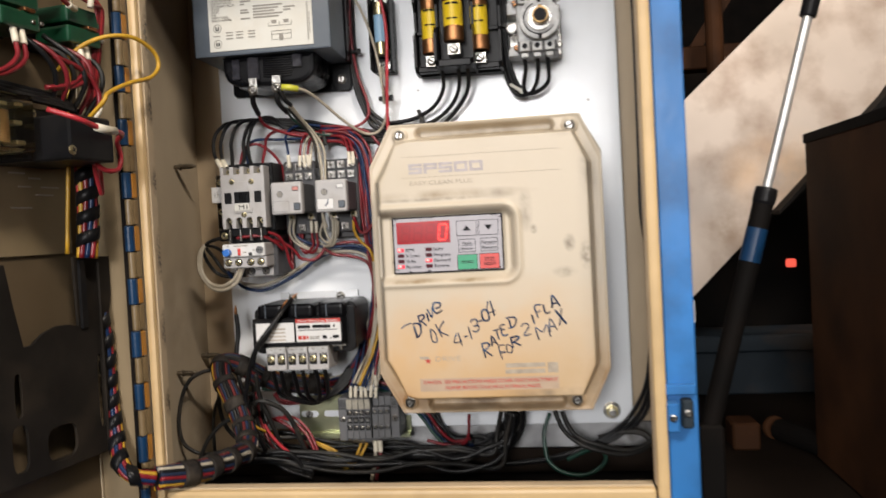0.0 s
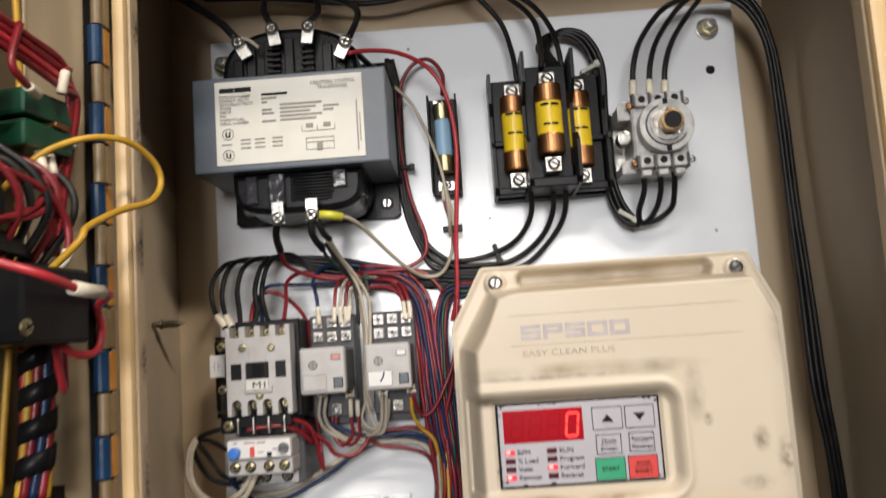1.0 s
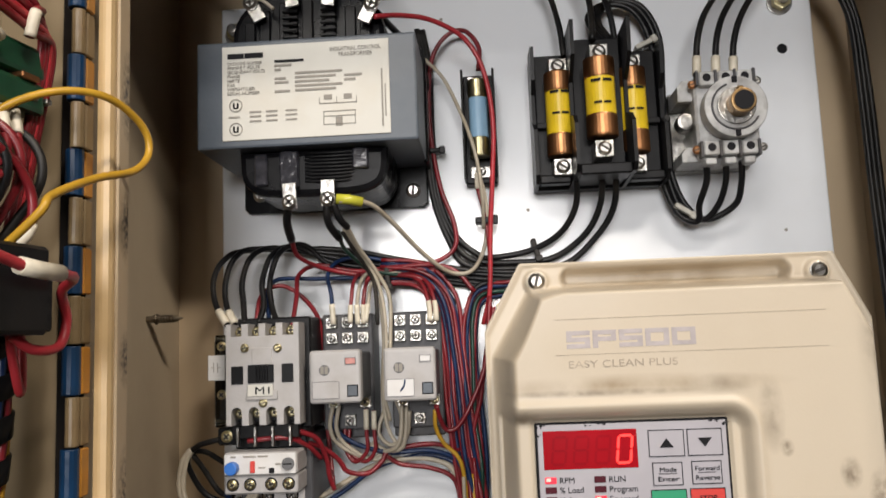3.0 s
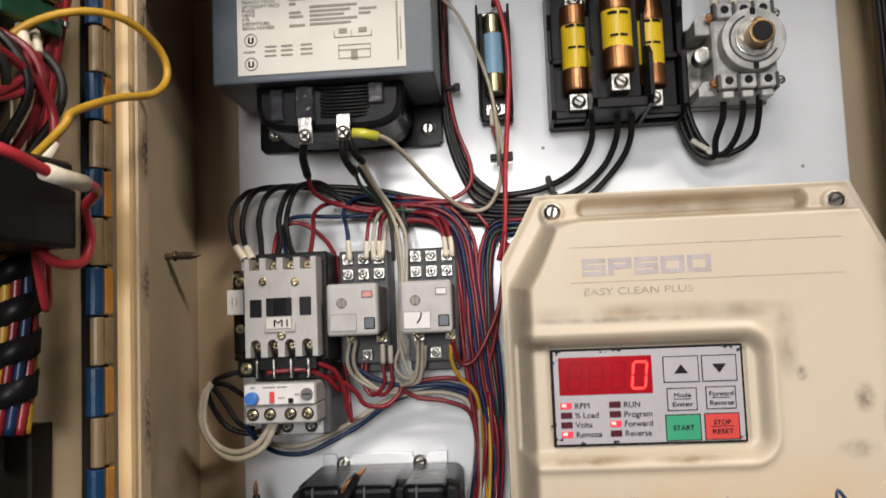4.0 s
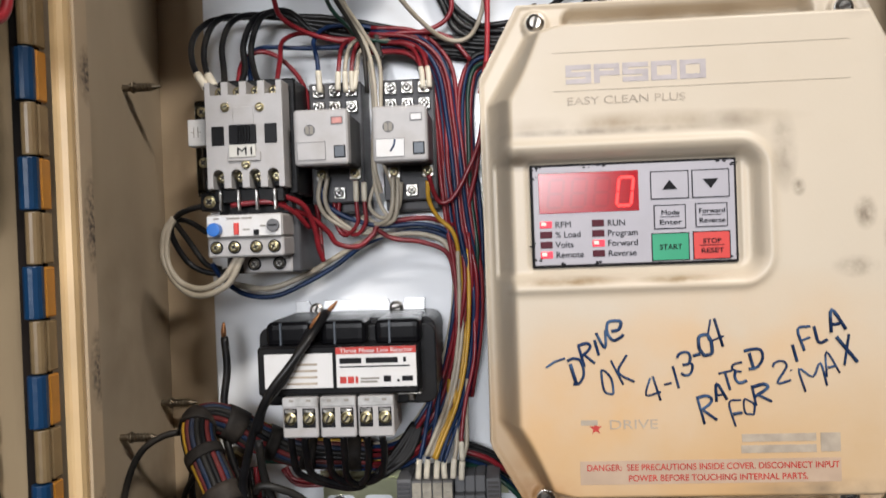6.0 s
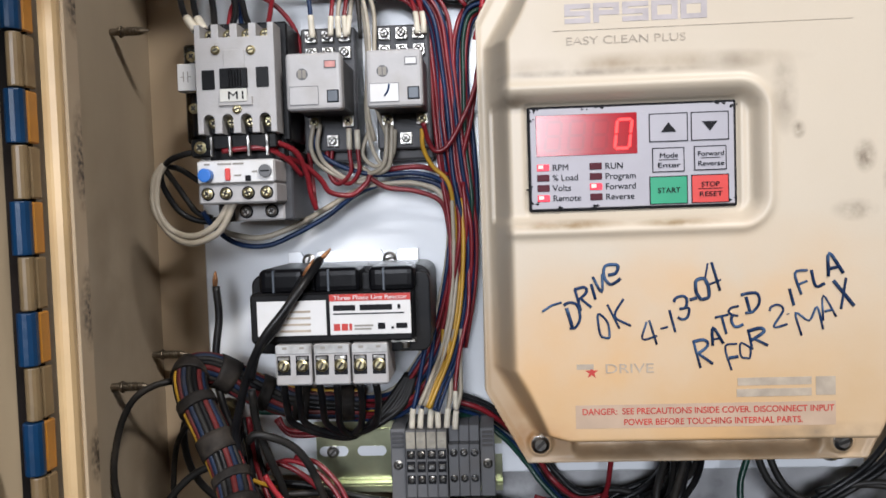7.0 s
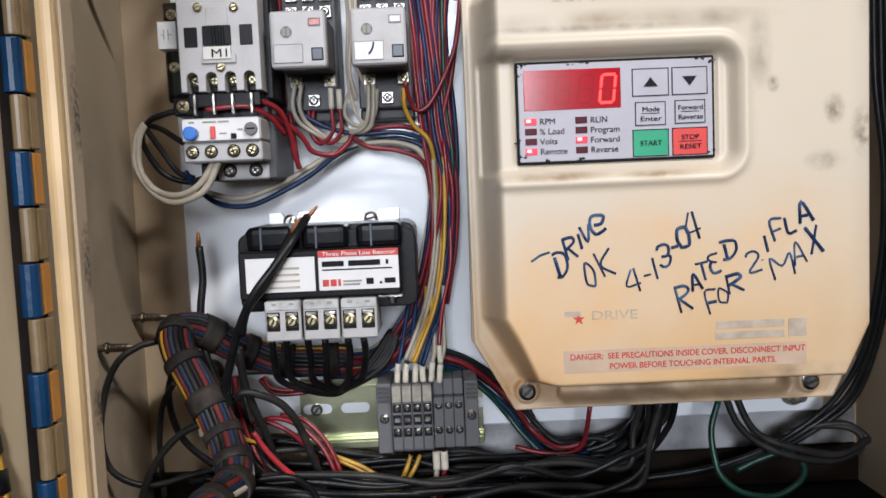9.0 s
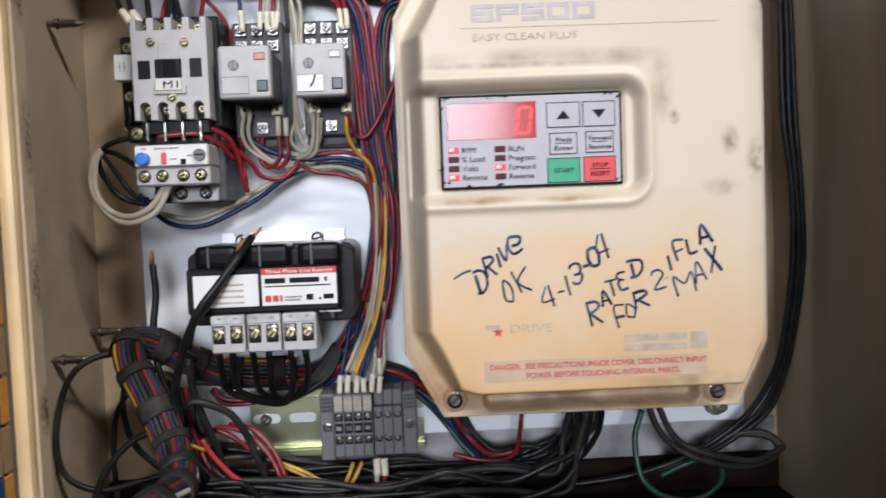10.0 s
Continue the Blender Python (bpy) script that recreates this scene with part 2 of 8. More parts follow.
W_BLUE = node_mat("dark_blue_wire", (0.008, 0.024, 0.075), 0.35, vary=0.3, scale=90, bump=0.1, spec=0.3)
W_YELLOW = node_mat("yellow_wire", (0.5, 0.28, 0.025), 0.38, vary=0.2, scale=90, bump=0.1)
RAIL = node_mat("yellow_chromate", (0.50, 0.52, 0.34), 0.3, 1.0, vary=0.2, scale=60, dirt=(0.25, 0.2, 0.1), dirt_amount=0.4)
HINGE_BLUE = node_mat("dark_blue_worn_paint", (0.006, 0.036, 0.095), 0.35, vary=0.4, scale=40, bump=0.3, dirt=(0.01, 0.02, 0.05), dirt_amount=0.6, dirt_scale=40, spec=0.3)
HINGE_CREAM = node_mat("bare_cream_knuckle", (0.20, 0.14, 0.07), 0.4, vary=0.35, scale=60, dirt=(0.1, 0.06, 0.03), dirt_amount=0.7, dirt_scale=60)
W_GREEN = node_mat("green_wire", (0.007, 0.042, 0.028), 0.38, vary=0.3, scale=90, bump=0.1)
SLEEVE = node_mat("wire_marker_sleeve", (0.68, 0.62, 0.5), 0.45, vary=0.15, scale=150, bump=0.05)
TIE = node_mat("nylon_tie", (0.5, 0.48, 0.42), 0.4, vary=0.2, scale=90)
BROWN = node_mat("rusty_brown_steel", (0.055, 0.022, 0.009), 0.7, vary=0.6, scale=9, bump=0.25, dirt=(0.02, 0.011, 0.006), dirt_amount=0.7, dirt_scale=4, spec=0.12)
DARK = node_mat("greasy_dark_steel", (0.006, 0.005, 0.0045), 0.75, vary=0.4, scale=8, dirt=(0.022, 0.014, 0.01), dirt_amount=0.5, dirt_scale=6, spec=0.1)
CHUTE = node_mat("bare_sheet_steel", (0.62, 0.52, 0.44), 0.42, 0.35, vary=0.15, scale=5, bump=0.1, bump_scale=40, dirt=(0.30, 0.2, 0.14), dirt_amount=0.65, dirt_scale=16)
# painted shade meant for the door flange's top; front_lip lies outside it
stain_or_shading(CREAM, (0.021, 0.0, 1.5), (0.05, 0.06, 0.17), (0.15, 0.085, 0.04), 0.8, 30)
# warm highlight painted into the chute's steel near its middle
stain_or_shading(CHUTE, (0.78, 0.4, 1.36), (0.09, 0.2, 0.07), (0.75, 0.5, 0.3), 0.7, 14)
stain_or_shading(CHUTE, (0.70, 0.4, 1.28), (0.05, 0.2, 0.05), (0.3, 0.2, 0.13), 0.5, 40)
DULL_BLUE = node_mat("dull_blue_steel", (0.02, 0.028, 0.036), 0.55, vary=0.4, scale=10, dirt=(0.1, 0.06, 0.03), dirt_amount=0.5, dirt_scale=9, spec=0.15)
CONCRETE = node_mat("workshop_wall", (0.40, 0.35, 0.29), 0.8, vary=0.25, scale=3, bump=0.2, bump_scale=30)
POCKET = node_mat("sooty_brown_moulding", (0.015, 0.0125, 0.0105), 0.65, vary=0.3, scale=30, dirt=(0.045, 0.034, 0.024), dirt_amount=0.5, dirt_scale=20, spec=0.1)
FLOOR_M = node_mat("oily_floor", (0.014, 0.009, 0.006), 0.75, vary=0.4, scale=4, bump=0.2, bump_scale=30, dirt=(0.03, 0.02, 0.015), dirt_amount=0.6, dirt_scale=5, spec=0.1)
GLASSY = clear_mat("clear_relay_cover", (0.9, 0.85, 0.7))
LED_ON = glow_mat("lit_red_led", (1.0, 0.30, 0.26), 2.2)
DIGIT = glow_mat("lit_red_digit", (1.0, 0.035, 0.03), 2.2)
DISPLAY = glow_mat("red_display_window", (0.30, 0.006, 0.012), 0.25, 0.12)
SEG_OFF = glow_mat("unlit_segment", (0.26, 0.006, 0.012), 0.2, 0.12)
LED_HALO = glow_mat("glowing_red_lens", (0.8, 0.03, 0.06), 0.55)
LED_OFF = node_mat("dark_red_led", (0.075, 0.012, 0.02), 0.4, bump=0, spec=0.12)
KEY_BG = node_mat("silver_membrane", (0.40, 0.385, 0.42), 0.4, spec=0.3, vary=0.07, scale=60, bump=0.02)
GREEN_KEY = node_mat("green_key", (0.02, 0.30, 0.15), 0.4, bump=0.02)
RED_KEY = node_mat("red_key", (0.62, 0.05, 0.04), 0.4, bump=0.02)
ORANGE = node_mat("amber_primer", (0.45, 0.19, 0.02), 0.45, vary=0.25, scale=60, dirt=(0.15, 0.08, 0.03), dirt_amount=0.5, dirt_scale=60)
GREEN_PL = node_mat("green_translucent_plastic", (0.008, 0.055, 0.026), 0.3, vary=0.3, scale=80)


# ---- small building helpers ----
def part(name, bm, material, parent=None, label="", smooth=False):
    me = bpy.data.meshes.new(name)
    if smooth:
        for f in bm.faces:
            f.smooth = True
    bm.normal_update()
    bm.to_mesh(me)
    bm.free()
    for m in material if isinstance(material, (list, tuple)) else [material]:
        me.materials.append(m)
    ob = new(name, me)
    if parent is not None:
        ob.parent = parent
    if label:
        ob["label"] = label
    return ob


def thing(name, label, category, group="", kind=""):
    return tagged(new(name), label, category, group, kind)


def box(bm, x0, x1, y0, y1, z0, z1, b=0.0008, seg=1):
    m = Matrix.LocRotScale(((x0 + x1) / 2, (y0 + y1) / 2, (z0 + z1) / 2), None, (abs(x1 - x0), abs(y1 - y0), abs(z1 - z0)))
    vs = bmesh.ops.create_cube(bm, size=1, matrix=m)["verts"]
    b = min(b, 0.45 * min(abs(x1 - x0), abs(y1 - y0), abs(z1 - z0)))
    if b > 0:
        es = list({e for v in vs for e in v.link_edges})
        bmesh.ops.bevel(bm, geom=es, offset=b, segments=seg, affect="EDGES", profile=0.6)
    return bm


def B(*a, **k):
    return box(bmesh.new(), *a, **k)


def cyl(bm, c, axis, r, h, seg=20, r2=None, b=0.0):
    """A cylinder from c along axis."""
    a = Vector(axis).normalized()
    m = Matrix.Translation(Vector(c) + a * h / 2) @ a.to_track_quat("Z", "Y").to_matrix().to_4x4()
    vs = bmesh.ops.create_cone(bm, cap_ends=True, segments=seg, radius1=r, radius2=r if r2 is None else r2, depth=h, matrix=m)["verts"]
    if b:
        es = [e for e in {e for v in vs for e in v.link_edges} if any(len(f.verts) > 4 for f in e.link_faces)]
        bmesh.ops.bevel(bm, geom=es, offset=b, segments=2, affect="EDGES", profile=0.6)
    return bm


def prism(bm, outline, y0, y1, b=0.0):
    """An outline in x and z, made solid from y0 (front) to y1."""
    f = bm.faces.new([bm.verts.new((x, y0, z)) for x, z in outline])
    ext = bmesh.ops.extrude_face_region(bm, geom=[f])["geom"]
    bmesh.ops.translate(bm, verts=[v for v in ext if isinstance(v, bmesh.types.BMVert)], vec=(0, y1 - y0, 0))
    bmesh.ops.recalc_face_normals(bm, faces=bm.faces)
    if b:
        bmesh.ops.bevel(bm, geom=[e for e in bm.edges if abs(e.verts[0].co.y - e.verts[1].co.y) < 1e-6], offset=b, segments=2, affect="EDGES", profile=0.6)
    return bm


def spline(pts, step=6):
    p = [Vector(q) for q in pts]
    p = [2 * p[0] - p[1]] + p + [2 * p[-1] - p[-2]]
    out = []
    for i in range(1, len(p) - 2):
        for k in range(step):
            t = k / step
            a, b, c, d = p[i - 1:i + 3]
            out.append(0.5 * (2 * b + (c - a) * t + (2 * a - 5 * b + 4 * c - d) * t * t + (3 * b - a - 3 * c + d) * t ** 3))
    return out + [p[-2]]


def tube(bm, path, r, seg=8):
    ups = Vector((0.31, 0.84, 0.44))
    rings = []
    for i, q in enumerate(path):
        d = (path[min(i + 1, len(path) - 1)] - path[max(i - 1, 0)]).normalized()
        u = ups - d * ups.dot(d)
        u = u.normalized() if u.length > 1e-4 else d.orthogonal().normalized()
        ups = u
        w = d.cross(u)
        rings.append([bm.verts.new(q + r * (math.cos(2 * math.pi * k / seg) * u + math.sin(2 * math.pi * k / seg) * w)) for k in range(seg)])
    for a, b in zip(rings, rings[1:]):
        for k in range(seg):
            f = bm.faces.new((a[k], a[(k + 1) % seg], b[(k + 1) % seg], b[k]))
            f.smooth = True
    bm.faces.new(rings[0][::-1])
    bm.faces.new(rings[-1])
    return bm


def wire(pts, r, material, label, sleeve=None, name="wire", category="wire", group="", step=6):
    """A bent wire; sleeve: which of its ends carry a marker sleeve ('a', 'b' or 'ab')."""
    path = spline(pts, step)
    ob = part(name, tube(bmesh.new(), path, r), material)
    tagged(ob, label, category, group)
    for end in sleeve or "":
        q = path if end == "a" else path[::-1]
        run, n = 0.0, 1
        while n < len(q) - 1 and run < 0.011:
            run += (q[n] - q[n - 1]).length
            n += 1
        part("marker_sleeve", tube(bmesh.new(), [q[0] * 0.9 + q[1] * 0.1] + q[1:n], r * 1.35), SLEEVE, ob, "off-white numbered sleeve")
    return ob


def words(name, body, x, y, z, size, material, parent, width=None, turn=0.0, depth=0.0002, bold=0.0):
    """Flat lettering that faces the front, its lower left corner at x, z."""
    cu = bpy.data.curves.new(name, "FONT")
    cu.body, cu.size, cu.extrude, cu.offset = body, size, depth, bold
    tmp = new(name, cu)
    bpy.context.view_layer.update()
    me = bpy.data.meshes.new_from_object(tmp.evaluated_get(bpy.context.evaluated_depsgraph_get()))
    bpy.data.objects.remove(tmp)
    bpy.data.curves.remove(cu)
    xs = [v.co.x for v in me.vertices]
    k = width / (max(xs) - min(xs)) if width and xs else 1.0
    me.transform(pose(x, y, z, 90, 0, 0) @ pose(0, 0, 0, 0, 0, turn) @ Matrix.Diagonal((k, 1, 1, 1)))
    me.materials.clear()
    me.materials.append(material)
    ob = new(name, me)
    ob.parent = parent
    return ob


def bars(name, parent, material, y, rows):
    """Unreadable print: thin flat bars (x0, x1, z0, z1)."""
    bm = bmesh.new()
    for x0, x1, z0, z1 in rows:
        box(bm, x0, x1, y - 0.00008, y + 0.0003, z0, z1, 0)
    return part(name, bm, material, parent)


def screw(parent, x, y, z, r=0.0035, slot=30, name="screw", material=None, cross=False, axis=(0, -1, 0)):
    bm = cyl(bmesh.new(), (x, y, z), axis, r, r * 0.30, 18, b=r * 0.08)
    top = Vector((x, y, z)) + Vector(axis).normalized() * r * 0.30
    cyl(bm, top, axis, r * 0.93, r * 0.25, 18, r2=r * 0.6)
    ob = part(name, bm, material or STEEL, parent)
    bm = bmesh.new()
    a = radians(slot)
    for k in range(2 if cross else 1):
        d = Vector((math.cos(a + k * math.pi / 2), 0, math.sin(a + k * math.pi / 2)))
        n = Vector((-d.z, 0, d.x))
        yy = y - r * 0.56
        q = [Vector((x, yy, z)) + d * s * r * (0.58 if cross else 0.62) + n * w * r * 0.17 for s, w in ((-1, -1), (1, -1), (1, 1), (-1, 1))]
        bm.faces.new([bm.verts.new(v) for v in q])
    if axis == (0, -1, 0):
        part("slot", bm, SLOT_DARK, ob)
    else:
        bm.free()
    return ob


# ---- the workshop round the cabinet ----
def slab(name, label, material, x0, x1, y0, y1, z0, z1, b=0.002):
    return tagged(part(name, B(x0, x1, y0, y1, z0, z1, b=b), material), label, name.split("_")[0], kind="structure")


slab("floor", "oily dark brown workshop floor", FLOOR_M, -3.2, 3.6, -4.2, 3.0, -0.1, 0.0)
slab("ceiling", "dull workshop ceiling above the lamps", CONCRETE, -3.2, 3.6, -4.2, 3.0, 3.2, 3.3)
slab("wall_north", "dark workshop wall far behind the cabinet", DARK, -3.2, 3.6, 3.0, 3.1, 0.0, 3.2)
slab("wall_south", "plain grey workshop wall", CONCRETE, -3.2, 3.6, -4.3, -4.2, 0.0, 3.2)
slab("wall_west", "plain grey workshop wall", CONCRETE, -3.3, -3.2, -4.2, 3.0, 0.0, 3.2)
slab("wall_east", "plain grey workshop wall", CONCRETE, 3.6, 3.7, -4.2, 3.0, 0.0, 3.2)

# ---- the steel cabinet: x 0.0625 to 0.5485, back wall at y 0.016, open front at y -0.205 ----
XL, XR, ZB, ZT, YB, YF = 0.0625, 0.5485, 1.043, 1.655, 0.016, -0.205
cabinet = thing("electrical_cabinet", "open steel cabinet, beige inside and blue outside, paint chipped", "cabinet")
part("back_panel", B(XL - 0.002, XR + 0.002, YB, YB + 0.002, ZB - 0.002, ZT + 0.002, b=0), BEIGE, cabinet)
part("side_panel", B(XL - 0.003, XL, YF, YB, ZB, ZT, b=0), WALL_SHADED_GRIME, cabinet)
part("side_panel", B(XR, XR + 0.002, YF + 0.0155, YB, ZB, ZT, b=0), WALL_SHADED_GRIME, cabinet)
part("top_panel", B(XL, XR, YF, YB, ZT, ZT + 0.003, b=0), BEIGE, cabinet)
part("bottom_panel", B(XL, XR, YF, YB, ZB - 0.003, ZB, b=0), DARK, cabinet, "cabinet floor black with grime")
# the rolled lip round the opening: a front edge and a flange that turns back
LX0, LX1, LZ0, LZ1 = 0.1174, 0.5165, 1.098, 1.628
for x0, x1, z0, z1, f in ((0.1102, LX0, LZ0 - 0.01, LZ1 + 0.01, 1), (LX1, 0.5260, LZ0 - 0.01, LZ1 + 0.01, -1)):
    part("front_lip", B(x0, x1, YF, YF + 0.008, z0, z1, b=0.003, seg=2), CREAM, cabinet, "cream rolled lip with worn edges")
    xa = x1 if f > 0 else x0
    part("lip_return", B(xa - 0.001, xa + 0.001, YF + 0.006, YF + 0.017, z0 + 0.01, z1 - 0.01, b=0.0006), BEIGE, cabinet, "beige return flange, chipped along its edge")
for z0, z1 in ((LZ0 - 0.0105, LZ0), (LZ1, LZ1 + 0.01)):
    part("front_lip", B(0.1184, 0.5155, YF, YF + 0.008, z0, z1, b=0.003, seg=2), CREAM, cabinet)
    part("lip_return", B(0.1194, 0.5145, YF + 0.006, YF + 0.017, (z0 if z0 > 1.5 else z1) - 0.001, (z0 if z0 > 1.5 else z1) + 0.001, b=0.0006), BEIGE, cabinet)
for a in ((XL - 0.003, 0.0985, ZB, ZT), (0.5275, 0.5505, ZB, ZT)):
    part("front_face", B(a[0], a[1], YF + 0.012, YF + 0.015, a[2], a[3], b=0.001), BLUE, cabinet, "blue front face beside the opening")
part("front_face", B(0.0985, 0.5275, YF + 0.012, YF + 0.015, ZB - 0.003, LZ0 - 0.012, b=0.001), BLUE, cabinet)
part("front_face", B(0.0985, 0.5275, YF + 0.012, YF + 0.015, LZ1 + 0.012, ZT, b=0.001), BLUE, cabinet)

# ---- the white mounting panel ----
panel = thing("mounting_panel", "white enamelled steel mounting panel bolted to the cabinet back", "panel")
part("panel_sheet", B(0.1, 0.5185, 0.0, 0.003, 1.097, 1.607, b=0.001), PANEL, panel)
part("lower_sheet", B(0.235, 0.545, 0.0115, 0.0155, 1.070, 1.0955, b=0.0008), GRIMY, panel, "grimy white sheet below the panel")
# added near-black strip that darkens the back wall under lower_sheet
part("dark_strip", B(0.064, 0.547, 0.0095, 0.0155, ZB + 0.001, 1.0695, b=0.0008), FLOOR_M, panel, "near-black strip added below the grimy white sheet")


# ---- the motor drive ----
def sd_oct(x, z, x0, x1, z0, z1, left, right):
    """Signed distance to a box whose corners are cut; left and right: the cut's run in x and z."""
    cx, cz, hx, hz = (x0 + x1) / 2, (z0 + z1) / 2, (x1 - x0) / 2, (z1 - z0) / 2
    dx, dz = abs(x - cx) - hx, abs(z - cz) - hz
    box_d = max(dx, dz) if max(dx, dz) < 0 or min(dx, dz) < 0 else math.hypot(dx, dz)
    cw, ch = left if x < cx else right
    return max(box_d, (dx / cw + dz / ch + 1) / math.hypot(1 / cw, 1 / ch))


def sd_round(x, z, x0, x1, z0, z1, r):
    cx, cz, hx, hz = (x0 + x1) / 2, (z0 + z1) / 2, (x1 - x0) / 2 - r, (z1 - z0) / 2 - r
    dx, dz = abs(x - cx) - hx, abs(z - cz) - hz
    return math.hypot(max(dx, 0), max(dz, 0)) + min(max(dx, dz), 0) - r


def step01(a, b, v):
    t = min(1, max(0, (v - a) / (b - a)))
    return t * t * (3 - 2 * t)


FX0, FX1, FZ0, FZ1 = 0.281, 0.493, 1.1342, 1.4015
SCREWS = ((0.312, 1.3905), (0.4655, 1.390), (0.309, 1.1455), (0.4612, 1.1445))


def flange_d(x, z):
    return sd_oct(x, z, FX0, FX1, FZ0, FZ1, (0.022, 0.040), (0.019, 0.040))


def cover_depth(x, z):
    """Front of the cover: a raised face, a flange with troughs and screw bosses, a keypad bay."""
    d = sd_oct(x, z, 0.2868, 0.4815, 1.1508, 1.3855, (0.021, 0.036), (0.0135, 0.029))
    soft = 0.0045 + 0.0065 * step01(0.325, 0.300, x)
    y = -0.1 - 0.033 * step01(0.0015, -soft, d)
    if d < -0.002:
        y += 0.0012 * step01(-0.004, -0.0005, d)
        q = sd_round(x, z, 0.20, 0.4138, 1.2590, 1.3205, 0.011)
        y -= 0.0018 * math.exp(-((q - 0.0032) / 0.0024) ** 2) if d < -0.006 else 0
        y += 0.0056 * step01(0.0008, -0.0050, q)
    if d > -0.001:
        for tz, hz in ((1.3915, 0.0052), (1.1434, 0.0052)):
            y += 0.011 * step01(0.0012, -0.0030, sd_round(x, z, 0.326, 0.4515, tz - hz, tz + hz, 0.005))
        for bx, bz in SCREWS:
            y -= 0.003 * step01(0.0074, 0.0058, math.hypot(x - bx, z - bz))
        y -= 0.0012 * step01(-0.0035, -0.0015, flange_d(x, z))
    y += 0.0018 * step01(0.001, -0.0005, sd_round(x, z, 0.3045, 0.4045, 1.2645, 1.3165, 0.003))
    return y


def grid_cover():
    bm = bmesh.new()
    nx, nz = 210, 260
    rows = []
    for j in range(nz + 1):
        z = FZ0 + 0.001 + (FZ1 - FZ0 - 0.002) * j / nz
        row = []
        for i in range(nx + 1):
            x = FX0 + 0.001 + (FX1 - FX0 - 0.002) * i / nx
            row.append(bm.verts.new((x, cover_depth(x, z), z)))
        rows.append(row)
    for j in range(nz):
        for i in range(nx):
            c = [rows[j][i], rows[j][i + 1], rows[j + 1][i + 1], rows[j + 1][i]]
            if min(flange_d(v.co.x, v.co.z) for v in c) < -0.0004:
                f = bm.faces.new(c)
                f.smooth = True
    bmesh.ops.delete(bm, geom=[v for v in bm.verts if not v.link_faces], context="VERTS")
    for v in bm.verts:
        for k in range(2):
            d = flange_d(v.co.x, v.co.z)
            if d > 0:
                gx = (flange_d(v.co.x + 1e-5, v.co.z) - d) / 1e-5
                gz = (flange_d(v.co.x, v.co.z + 1e-5) - d) / 1e-5
                v.co.x, v.co.z = v.co.x - d * gx, v.co.z - d * gz
                v.co.y = cover_depth(v.co.x, v.co.z)
    rim = [e for e in bm.edges if e.is_boundary]
    ext = bmesh.ops.extrude_edge_only(bm, edges=rim)["geom"]
    bmesh.ops.translate(bm, verts=[v for v in ext if isinstance(v, bmesh.types.BMVert)], vec=(0, 0.013, 0))
    return bm


drive = thing("motor_drive", "cream plastic motor drive with soiled cover and lit red display", "motor drive")
part("cover", grid_cover(), COVER, drive, "cream cover stained brown round its ridges, shade painted in its troughs")
OCT = [(0.281, 1.171), (0.303, 1.1335), (0.474, 1.1325), (0.493, 1.177), (0.493, 1.368), (0.475, 1.4005), (0.304, 1.4025), (0.283, 1.367)]
part("flange", prism(bmesh.new(), OCT, -0.0875, -0.081, 0.0015), COVER, drive)
part("base", B(0.293, 0.482, -0.0815, -0.001, 1.150, 1.385, b=0.003), GREY_DARK, drive, "dark metal base behind the cover")
for (x, z), s in zip(SCREWS, (75, 20, 45, 20)):
    screw(drive, x, -0.1025, z, 0.0048, s)

keypad = part("keypad", B(0.3055, 0.4035, -0.1275, -0.126, 1.2655, 1.3155, b=0.0006), INK, drive, "keypad with lit display and membrane keys")
KY = -0.1275
part("membrane", B(0.3068, 0.4022, KY - 0.0006, KY, 1.2668, 1.3143, b=0.0003), KEY_BG, keypad)
part("display", B(0.3095, 0.3572, KY - 0.0009, KY - 0.0005, 1.2918, 1.3112, b=0.0002), DISPLAY, keypad)


def seven_seg(x, z, w, h, on, material, lean=0.12):
    t = 0.0013
    hh = h / 2
    seg = {"a": ((0, h), (w, h)), "b": ((w, hh), (w, h)), "c": ((w, 0), (w, hh)), "d": ((0, 0), (w, 0)), "e": ((0, 0), (0, hh)), "f": ((0, hh), (0, h)), "g": ((0, hh), (w, hh))}
    for k in on:
        (ax, az), (bx, bz) = seg[k]
        d = Vector((bx - ax, 0, bz - az)).normalized()
        n = Vector((-d.z, 0, d.x)) * t / 2
        p, q = Vector((ax, 0, az)) + d * t * 0.55, Vector((bx, 0, bz)) - d * t * 0.55
        f = [p - d * t * 0.4, p + n, q + n, q + d * t * 0.4, q - n, p - n]
        bm = bmesh.new()
        bm.faces.new([bm.verts.new((x + v.x + lean * v.z, KY - 0.0012, z + v.z)) for v in f])
        part("digit_segment", bm, material, keypad)


seven_seg(0.3465, 1.2945, 0.0068, 0.0135, "abcdef", DIGIT)
for x in (0.3135, 0.3245, 0.3355):
    seven_seg(x, 1.2945, 0.0068, 0.0135, "abcdefg", SEG_OFF)
